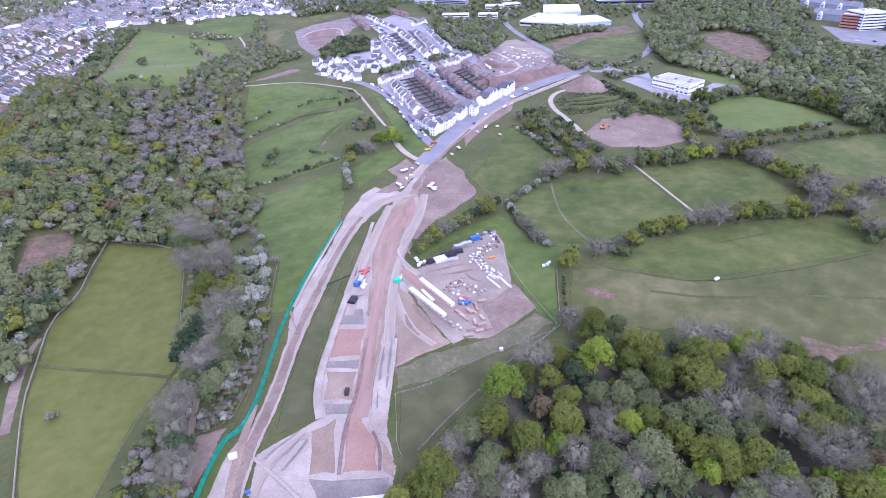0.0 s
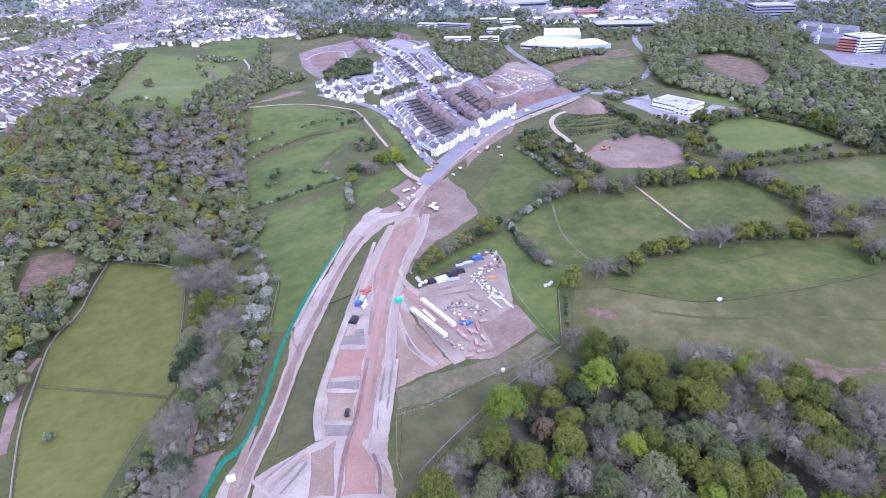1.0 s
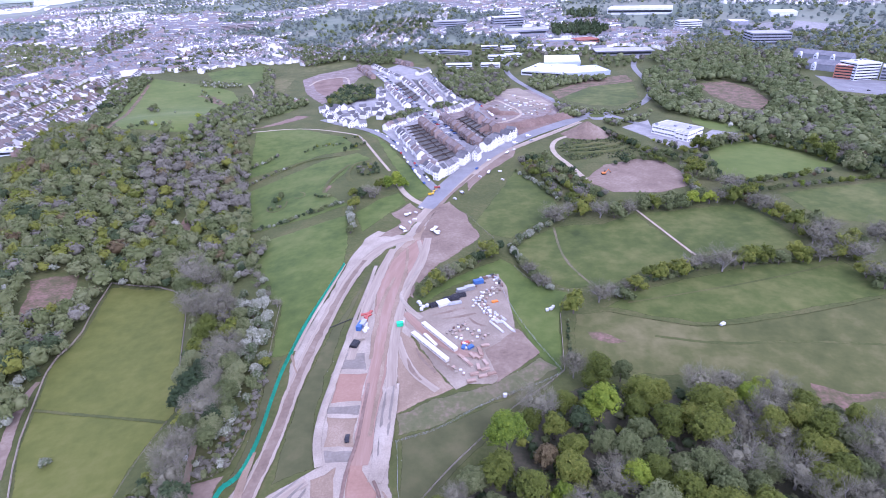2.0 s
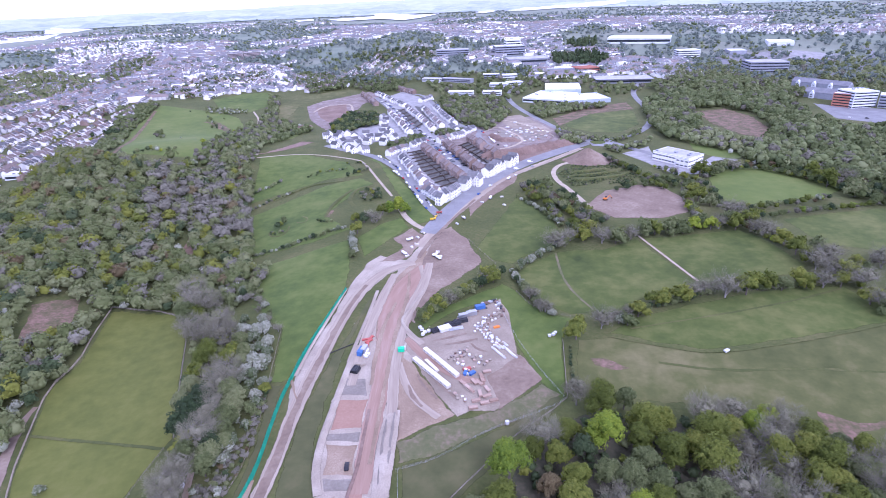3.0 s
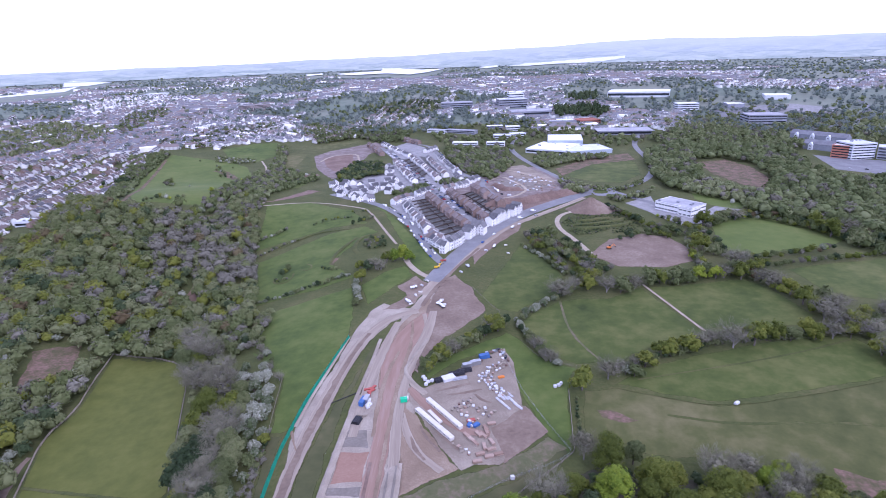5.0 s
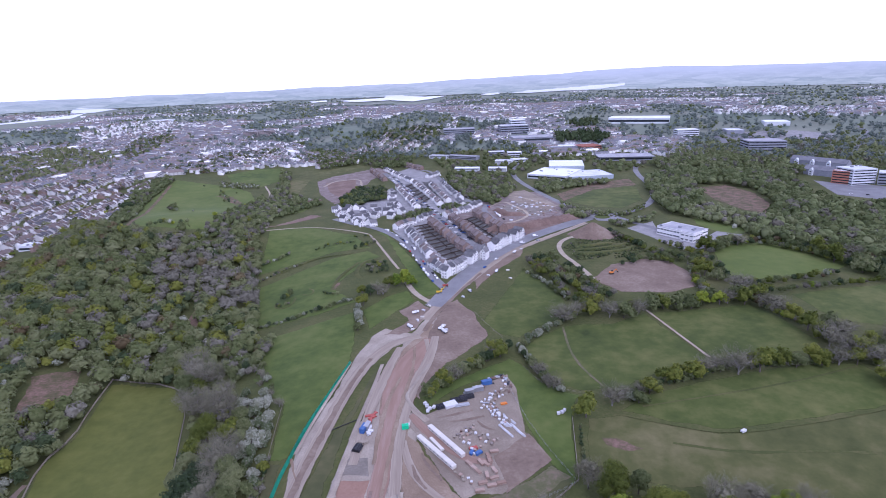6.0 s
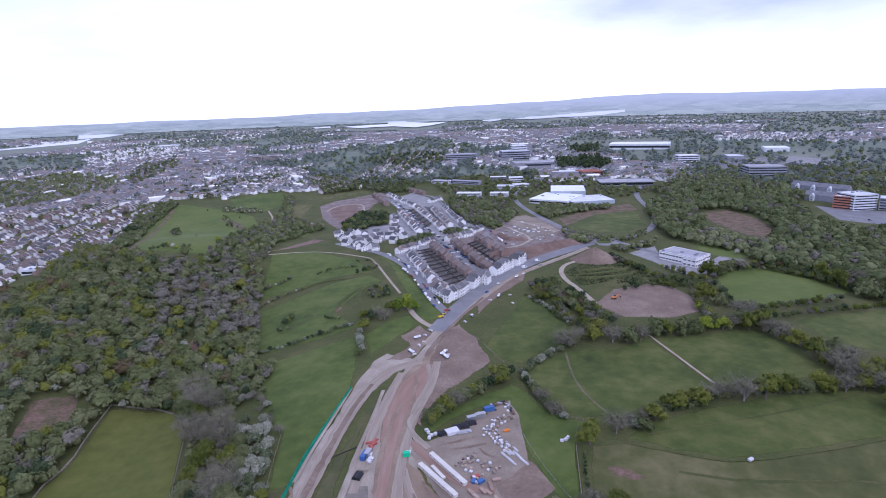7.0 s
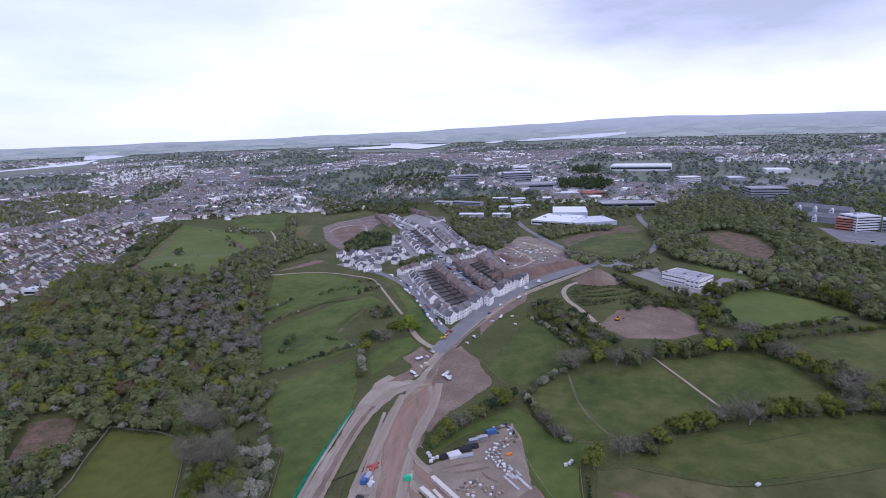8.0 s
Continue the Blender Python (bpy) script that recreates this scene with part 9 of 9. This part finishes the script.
far_hedge([(-108.5, 441.0), (-101.7, 435.5), (-95.8, 435.3)], 2.4, 1.3, 2.2, 1.2, "row of dark bushes in the pasture", np.array((0.1, 0.5, 0.3, 0.1, 0, 0, 0)))
far_hedge([(-402.4, 791.2), (-390, 765), (-378.1, 752)], 5, 3.0, 5.0, 5, "clump of thorn trees on the knoll", LOW)
far_hedge([(-345.2, 612.2), (-331.4, 622.5), (-318.5, 618.2), (-306.3, 626.1)], 4, 2.2, 3.6, 2, "flowering thorn hedge at the foot of the knoll", LOW)
far_hedge([(-284.2, 661.5), (-271.7, 662.0), (-277.6, 716.0), (-296.1, 780.4)], 5, 2.2, 4.0, 6, "thorn scrub on the flank of the knoll", LOW)
far_hedge([(-373.6, 906.2), (-362, 880), (-340, 842), (-330, 815)], 9, 2.2, 4.0, 7, "scattered thorn bushes on the knoll", LOW)
far_hedge([(-473.2, 788.3), (-470, 800)], 6, 8.0, 9.0, 1, "tall dark conifer beside the houses", np.array((0, 1.0, 0, 0, 0, 0, 0)))
# old banks and worn earth on the pastures
ribbon("grass_bank", [(-184.1, 494.5), (-163.0, 520.1), (-152.1, 530.8), (-138.8, 543.4), (-121.5, 544.2), (-94.9, 540.8)], [3, 4, 5, 4], SCRUB, 0.2, "old rough-grassed bank across the pasture", "bank", crown=1.0, rows=6, step=4, wobble=0.8)
ribbon("grass_bank", [(-103.8, 450.7), (-102.7, 471.6), (-96.3, 491.5), (-88.1, 510.8)], [3, 6, 4], SCRUB, 0.2, "steep rough scarp in the pasture", "bank", crown=1.2, rows=6, step=4, wobble=0.8)
ribbon("grass_bank", [(-80.5, 466.7), (-86.5, 477.7), (-86.6, 498.5), (-80.8, 512.4), (-68.2, 514.0)], 5, GRASS_PALE, 0.2, "curved pale grass bank round a thicket", "bank", crown=1.0, rows=6, step=3)
ribbon("grass_bank", [(-151.0, 438.0), (-146.8, 428.4), (-136.9, 426.0), (-133.5, 436), (-135, 446)], 2.2, GRASS_PALE, 0.2, "worn pale ring round a bush", "bank", crown=0.3, rows=4, step=2)
ribbon("grass_bank", [(-129.6, 450.7), (-121.5, 443.9), (-119.5, 454.4), (-126.8, 462.3)], 1.6, GRASS_PALE, 0.2, "worn pale ring in the grass", "bank", crown=0.3, rows=4, step=2)
sheet(D, [(-106.0, 448), (-99.7, 447.6), (-97.3, 462.5), (-102, 466)], BRACKEN, 0.19, "worn earth under the scarp", D, 1.5, thin=3.0)
sheet(D, [(-378.6, 888.5), (-352.7, 847.6), (-314.8, 798.3), (-306.3, 820.1), (-345.2, 880.3)], BRACKEN, 0.19, "worn brown earth on the knoll", D, 3.0, thin=6.0)
ribbon("worn_line", [(-376.8, 606.0), (-380.1, 640.0), (-435.7, 775.3), (-466.5, 880.5), (-493.0, 970.3)], 7, BRACKEN, 0.2, "pale brown path along the edge of the knoll", "path", wobble=1.0)
far_hedge([(170.1, 564.3), (178.4, 543.4), (189.1, 509.0), (194.0, 479.8), (197.8, 463.8)], 3.5, 2.6, 4.2, 3, TALL)
far_hedge([(238.1, 503.8), (271.4, 522.6), (299.1, 533.0), (322.2, 543.9)], 3.5, 2.8, 4.6, 3, TALL)
far_hedge([(212.6, 458.1), (201.0, 421.6), (196.3, 392.2)], 3.5, 2.8, 4.4, 3, TALL)

far_hedge([(235.2, 456.4), (223.3, 416.6), (250.1, 408.9), (285.6, 416.6), (320.2, 427.8)], 3.5, 2.4, 4.2, 2.5, TALL)
far_hedge([(245.2, 490.7), (275.9, 520.5), (309.9, 522.3), (334.5, 492.2), (346.8, 450.5)], 3.5, 2.4, 4.2, 2.5, TALL)
far_hedge([(212.4, 527.4), (222.2, 504.3), (230.1, 486.2), (234.9, 469.1)], 3.5, 2.2, 4.0, 3, TALL)

# scattered bushes on the pastures
mass = Mass()
for poly, gap, seed in (([(-498.9, 1007), (-376.3, 947.9), (-324.9, 899.4), (-278.1, 787.4), (-274.0, 719.4), (-266.8, 625.5), (-306.8, 611.9), (-369.6, 642.9)], 95, 31),):
    for x, y in scatter(poly, gap, seed):
        far_tree(mass, x, y, frng.uniform(0.9, 2.6), np.array((0.15, 0.2, 0.35, 0.05, 0, 0.25, 0)), MID_CROWNS, None)
mass.build("scrub_bushes", LEAVES, "scattered hawthorn and gorse bushes on rough pasture", "bushes")


# ---- suburbs beyond counting ----
HOUSE_FACES = [(0, 1, 5, 4), (2, 3, 7, 6), (1, 2, 6, 9, 5), (3, 0, 4, 8, 7), (10, 11, 15, 14), (12, 13, 14, 15), (16, 17, 21, 20), (17, 18, 22, 21), (18, 19, 23, 22), (19, 16, 20, 23), (20, 21, 22, 23)]
HOUSE_FULL = HOUSE_FACES + [tuple(range(24 + 4 * k, 28 + 4 * k)) if k < 4 else tuple(range(27 + 4 * k, 23 + 4 * k, -1)) for k in range(8)]
HOUSE_WING = HOUSE_FULL + [(57, 58, 62, 61), (58, 59, 63, 62), (59, 56, 60, 63), (60, 61, 62, 63)]


def house_mass(mass, x, y, turn, w_, d_, eave, rise, wall, roof):
    c, s_ = math.cos(turn), math.sin(turn)
    W, Dp = w_ / 2, d_ / 2
    o = 0.3
    pts = np.array([(-W, -Dp, -2), (W, -Dp, -2), (W, Dp, -2), (-W, Dp, -2), (-W, -Dp, eave), (W, -Dp, eave), (W, Dp, eave), (-W, Dp, eave), (-W, 0, eave + rise), (W, 0, eave + rise),
                    (-W - o, -Dp - o, eave - 0.1), (W + o, -Dp - o, eave - 0.1), (W + o, Dp + o, eave - 0.1), (-W - o, Dp + o, eave - 0.1), (-W - o, 0, eave + rise + 0.15), (W + o, 0, eave + rise + 0.15),
                    (-W + 0.3, -0.4, eave), (-W + 1.2, -0.4, eave), (-W + 1.2, 0.4, eave), (-W + 0.3, 0.4, eave), (-W + 0.3, -0.4, eave + rise + 1.3), (-W + 1.2, -0.4, eave + rise + 1.3), (-W + 1.2, 0.4, eave + rise + 1.3), (-W + 0.3, 0.4, eave + rise + 1.3)])
    slots = [wall] * 4 + [roof] * 2 + [3] * 5
    near = math.hypot(x, y) < 1150
    # window openings as shallow dark bays on both long walls
    if near:
        bays = [(fx * w_ + dx, side * (Dp + 0.06), z + dz) for side in (-1, 1) for fx in (-0.27, 0.27) for z in (0.9, 3.4)
                for dx, dz in ((-0.75, 0), (0.75, 0), (0.75, 1.3), (-0.75, 1.3))]
        pts = np.concatenate([pts, np.array(bays)])
    # a lower wing behind, and a pale yard wall
    wing = near and w_ < 8
    if wing:
        k = 1 if math.sin(x * 3.1 + y * 1.7) > 0 else -1
        x0, x1, y0, y1, h = -W + 0.1, -W + 0.1 + w_ * 0.52, k * Dp, k * (Dp + 2.6 + 1.6 * abs(math.sin(x))), eave * 0.86
        pts = np.concatenate([pts, np.array([(x0, y0, -1), (x1, y0, -1), (x1, y1, -1), (x0, y1, -1), (x0, y0, h + 0.5), (x1, y0, h + 0.2), (x1, y1, h - 0.9), (x0, y1, h - 0.3)])])
    v = np.stack([pts[:, 0] * c - pts[:, 1] * s_ + x, pts[:, 0] * s_ + pts[:, 1] * c + y, pts[:, 2] + float(land(x, y))], 1)
    mass.add(v, HOUSE_WING if wing else HOUSE_FULL if near else HOUSE_FACES, slots + [4] * (8 if near else 0) + ([wall, wall, wall, roof] if wing else []))


CREAM = plain("pale_grey_render", (0.50, 0.49, 0.47), 0.85)
HOUSE_MATS = [RENDER_WHITE, CREAM, BRICK_RED, BRICK, GLASS, ROOF_SLATE, ROOF_BROWN]
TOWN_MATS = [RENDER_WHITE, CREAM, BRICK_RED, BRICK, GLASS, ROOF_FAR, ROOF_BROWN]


def streets(poly, heading, row_gap, house_w, label, seed, tree_share=0.12, semi=2, roofs=(5, 6, 6)):
    """Rows of houses along streets that run at a heading in degrees, with back gardens and trees."""
    r = random.Random(seed)
    mass, green = Mass(), Mass()
    c, s_ = math.cos(radians(heading)), math.sin(radians(heading))
    xs, ys = np.array([p[0] for p in poly]), np.array([p[1] for p in poly])
    u0, u1 = (xs * c + ys * s_).min(), (xs * c + ys * s_).max()
    v0, v1 = (-xs * s_ + ys * c).min(), (-xs * s_ + ys * c).max()
    v, k = v0, 0
    while v < v1:
        u = u0
        while u < u1:
            n = r.choice((2, 2, 4, 6)) if semi == 2 else r.choice((5, 8, 10))
            wall, roof = r.choice((0, 0, 1, 3)), r.choice(roofs)
            set_back = r.uniform(-2.0, 2.0)
            if r.random() < 0.12:
                u += 14
                continue
            for i in range(n):
                uu, vv = u + i * house_w, v + r.uniform(-0.7, 0.7) + set_back + 16 * noise.noise(Vector((u * 0.004, v * 0.002, seed)))
                x, y = uu * c - vv * s_, uu * s_ + vv * c
                if bool(inside(np.array(x), np.array(y), poly)):
                    house_mass(mass, x, y, radians(heading) + 0.05 * noise.noise(Vector((u * 0.01, v * 0.01, 2))), house_w * 0.99, r.uniform(6.8, 9.8), r.uniform(4.6, 6.0), r.uniform(2.2, 3.4), r.choice((wall, 1, 0)), roof if r.random() < 0.7 else r.choice(roofs))
                    if r.random() < tree_share * 2:
                        tx, ty = x - s_ * r.uniform(7, 12) * r.choice((-1, 1)), y + c * r.uniform(7, 12)
                        far_tree(green, tx, ty, r.uniform(1.5, 4.4), np.array((0.3, 0.3, 0.2, 0.1, 0.05, 0.0, 0.05)), SMALL_CROWNS, None)
            u += n * house_w + r.uniform(2.5, 7)
        k += 1
        v += row_gap * (0.72 if k % 2 else 1.28)
    if mass.n:
        mass.build("housing_rows", HOUSE_MATS, label, "houses")
    if green.n:
        green.build("garden_trees", LEAVES, "small garden trees and shrubs among houses", "trees")


def heading(a, b):
    return math.degrees(math.atan2(b[1] - a[1], b[0] - a[0]))


MAIN = heading(*[(-510.4, 641.6), (-549.0, 1055)])
streets([(-529.2, 525.9), (-852.1, 876.0), (-799.8, 951.2), (-775.7, 1062), (-710.7, 1206), (-677.6, 1408), (-633.1, 1555), (-600.9, 1416), (-559.8, 1151), (-537.1, 1031), (-511.3, 919.2), (-481.1, 800.0), (-443.7, 670.3), (-439.8, 582.2), (-457.1, 554.1)], MAIN, 24, 5.8, "dense rows of pale suburban terraces with slate roofs", 1, 0.34)
streets([(-487.2, 1066), (-461.8, 1178), (-410.9, 1341), (-355.5, 1463), (-348.0, 1340), (-375.4, 1219), (-409.1, 1098), (-452.4, 1035)], heading(*[(-471.7, 1056), (-365.0, 1380)]), 36, 7.0, "rows of pale terraced houses across a slope", 2, 0.4, 5, (1, 1, 5))
streets([(-315.0, 1231), (-263.5, 1297), (-206.8, 1277), (-189.0, 1159), (-238.2, 1103), (-275.9, 1117)], heading(*[(-290.4, 1154), (-203.7, 1256)]), 30, 7, "cluster of pale suburban houses", 3, 0.25)
streets([(-214.2, 1326), (-161.6, 1487), (-85.8, 1500), (-31.3, 1457), (-22.5, 1326), (-34.8, 1262), (-100.0, 1261), (-150.2, 1243), (-185.8, 1221)], heading(*[(-126.5, 1265), (-85.0, 1484)]), 24, 6.5, "dense pale suburban terraces on a hillside", 4, 0.2)
streets([(-892.9, 1451), (-822.2, 1580), (-699.0, 1454), (-746.0, 1344), (-816.7, 1322)], MAIN, 30, 7, "rows of suburban houses among trees", 5, 0.3)
streets([(-1103, 1335), (-1087, 1428), (-959.0, 1413), (-863.8, 1287), (-946.8, 1235), (-1012, 1220)], MAIN + 20, 34, 7, "rows of suburban houses among trees", 6, 0.4)

def open_shore(x, y):
    """True on the estuary and on the low bare shore before it."""
    if math.hypot(x, y) < 1750:
        return False
    k = np.array((1.0, 1.025, 1.05, 1.08, 1.12, 1.17, 1.22))
    return any(inside(x * k, y * k, w_).any() for w_ in WATER_LINES)


# the wider town: house groups and trees strewn over the far slopes
town, town_trees = Mass(), Mass()
trnd = random.Random(77)
count = 0
for ring in range(185):
    r0 = 1180 * (4300 / 1180) ** (ring / 185)
    step = r0 * 0.0095 + 12
    az = -0.78 + trnd.uniform(0, 0.02)
    while az < 0.82:
        az += step / r0
        rr = r0 * trnd.uniform(0.994, 1.012)
        aa = az + trnd.uniform(-0.4, 0.4) * step / r0
        x, y = rr * math.sin(aa), rr * math.cos(aa)
        if open_shore(x, y):
            continue
        urban = noise.noise(Vector((x * 0.0021, y * 0.0021, 9.0))) + 0.5 * noise.noise(Vector((x * 0.006, y * 0.006, 4.0))) + 0.06 - max(0, (rr - 2600) / 2600) - max(0, aa - 0.1) * max(0, (rr - 2200) / 2200) - (0.3 if aa > 0.02 and rr < 1750 else 0)
        if any(math.hypot(x - fx, y - fy) < fr for fx, fy, fr in FOOTPRINTS):
            continue
        if urban > -0.3 and trnd.random() < 0.6:
            far_tree(town_trees, x + trnd.uniform(-14, 14), y + 12, trnd.uniform(2.5, 5.5), np.array((0.6, 0.1, 0.2, 0.06, 0.02, 0.0, 0.02)), SMALL_CROWNS if rr < 1700 else TINY_CROWNS, None)
        if urban > 0.0 and trnd.random() < 0.8:
            turn = 3 * noise.noise(Vector((x * 0.0016, y * 0.0016, 1.0)))
            n = trnd.choice((1, 2, 3, 4))
            if trnd.random() < 0.04:
                house_mass(town, x, y, turn, trnd.uniform(16, 34), trnd.uniform(12, 18), trnd.uniform(5, 9), 1.5, 0, trnd.choice((0, 5)))
                continue
            wall, roof = trnd.choice((0, 0, 0, 1)), trnd.choice((5, 5, 5, 6))
            for i in range(n):
                house_mass(town, x + i * 7.5 * math.cos(turn), y + i * 7.5 * math.sin(turn), turn, 7.4, 8.5, 5.3, 2.8, wall, roof)
        elif trnd.random() < (1 - 0.9 * max(0, (rr - 2300) / 2000)) * (0.95 if urban > -0.25 else 0.85 if noise.noise(Vector((x * 0.008, y * 0.008, 6.0))) > -0.12 else 0.2):
            R = trnd.uniform(4, 7.5) * (1.35 if rr > 2500 else 1.0)
            far_tree(town_trees, x, y, R, np.array((0.6, 0.1, 0.2, 0.06, 0.02, 0.0, 0.02)), SMALL_CROWNS if rr < 1700 else TINY_CROWNS, None)
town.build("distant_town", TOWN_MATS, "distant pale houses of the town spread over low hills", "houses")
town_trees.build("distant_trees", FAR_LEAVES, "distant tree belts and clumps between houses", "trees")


# ---- far hills: a plain pale backdrop closing the horizon ----
HAZE_HILL = bpy.data.materials.new("far_hazed_hills")
HAZE_HILL.use_nodes = True
hn, hl = HAZE_HILL.node_tree.nodes, HAZE_HILL.node_tree.links
hb = hn["Principled BSDF"]
hb.inputs["Roughness"].default_value = 1.0
h_tc, h_nz, h_rp, h_mp, h_vo = (hn.new("ShaderNode" + k) for k in ("TexCoord", "TexNoise", "ValToRGB", "Mapping", "TexVoronoi"))
h_mx, h_ov, h_sp, h_up = hn.new("ShaderNodeMix"), hn.new("ShaderNodeMix"), hn.new("ShaderNodeSeparateXYZ"), hn.new("ShaderNodeMapRange")
h_mp.inputs["Scale"].default_value = (0.009, 0.009, 0.075)          # fields lie long and low on the slope
hl.new(h_tc.outputs["Object"], h_mp.inputs["Vector"])
h_nz.inputs["Scale"].default_value, h_nz.inputs["Detail"].default_value, h_nz.inputs["Roughness"].default_value = 1.6, 8, 0.7
h_vo.inputs["Scale"].default_value = 0.8
for tex in (h_nz, h_vo):
    hl.new(h_mp.outputs[0], tex.inputs["Vector"])
h_mx.inputs["Factor"].default_value = 0.3
hl.new(h_nz.outputs["Fac"], h_mx.inputs["A"])
hl.new(h_vo.outputs["Color"], h_mx.inputs["B"])
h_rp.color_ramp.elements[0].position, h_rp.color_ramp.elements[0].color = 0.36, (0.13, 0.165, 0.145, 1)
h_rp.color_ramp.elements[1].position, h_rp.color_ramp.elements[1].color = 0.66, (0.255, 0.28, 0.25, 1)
hl.new(h_mx.outputs["Result"], h_rp.inputs[0])
# the higher ground lies farther off: haze painted in, paler and bluer with height
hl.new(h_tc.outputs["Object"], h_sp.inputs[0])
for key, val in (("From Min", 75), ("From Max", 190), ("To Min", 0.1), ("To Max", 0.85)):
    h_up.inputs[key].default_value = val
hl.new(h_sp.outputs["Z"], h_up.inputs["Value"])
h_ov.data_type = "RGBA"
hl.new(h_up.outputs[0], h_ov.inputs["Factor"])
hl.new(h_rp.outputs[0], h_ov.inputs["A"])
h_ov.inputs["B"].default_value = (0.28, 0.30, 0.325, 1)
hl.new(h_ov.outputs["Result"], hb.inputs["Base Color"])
# a weak glow adds the haze's paleness; the hills are no lamp
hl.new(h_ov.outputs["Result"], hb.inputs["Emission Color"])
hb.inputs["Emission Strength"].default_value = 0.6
verts, faces = [], []
steps, tiers = 260, 9
for i in range(steps + 1):
    a = radians(-62 + 124 * i / steps)
    for j in range(tiers + 1):
        r_ = 4380 + 440 * j / tiers
        x, y = r_ * math.sin(a), r_ * math.cos(a)
        verts.append((x, y, float(land(x, y)) + 0.6 + 1.4 * j / tiers * (1 + noise.noise(Vector((x * 0.01, y * 0.01, 0))))))
for i in range(steps):
    for j in range(tiers):
        a = i * (tiers + 1) + j
        faces.append((a, a + tiers + 1, a + tiers + 2, a + 1)[::-1])
tagged(mesh_object("backdrop", verts, faces, HAZE_HILL, None, None, None, True), "hazy pale blue-grey hills on the far horizon", "hills", kind="structure")
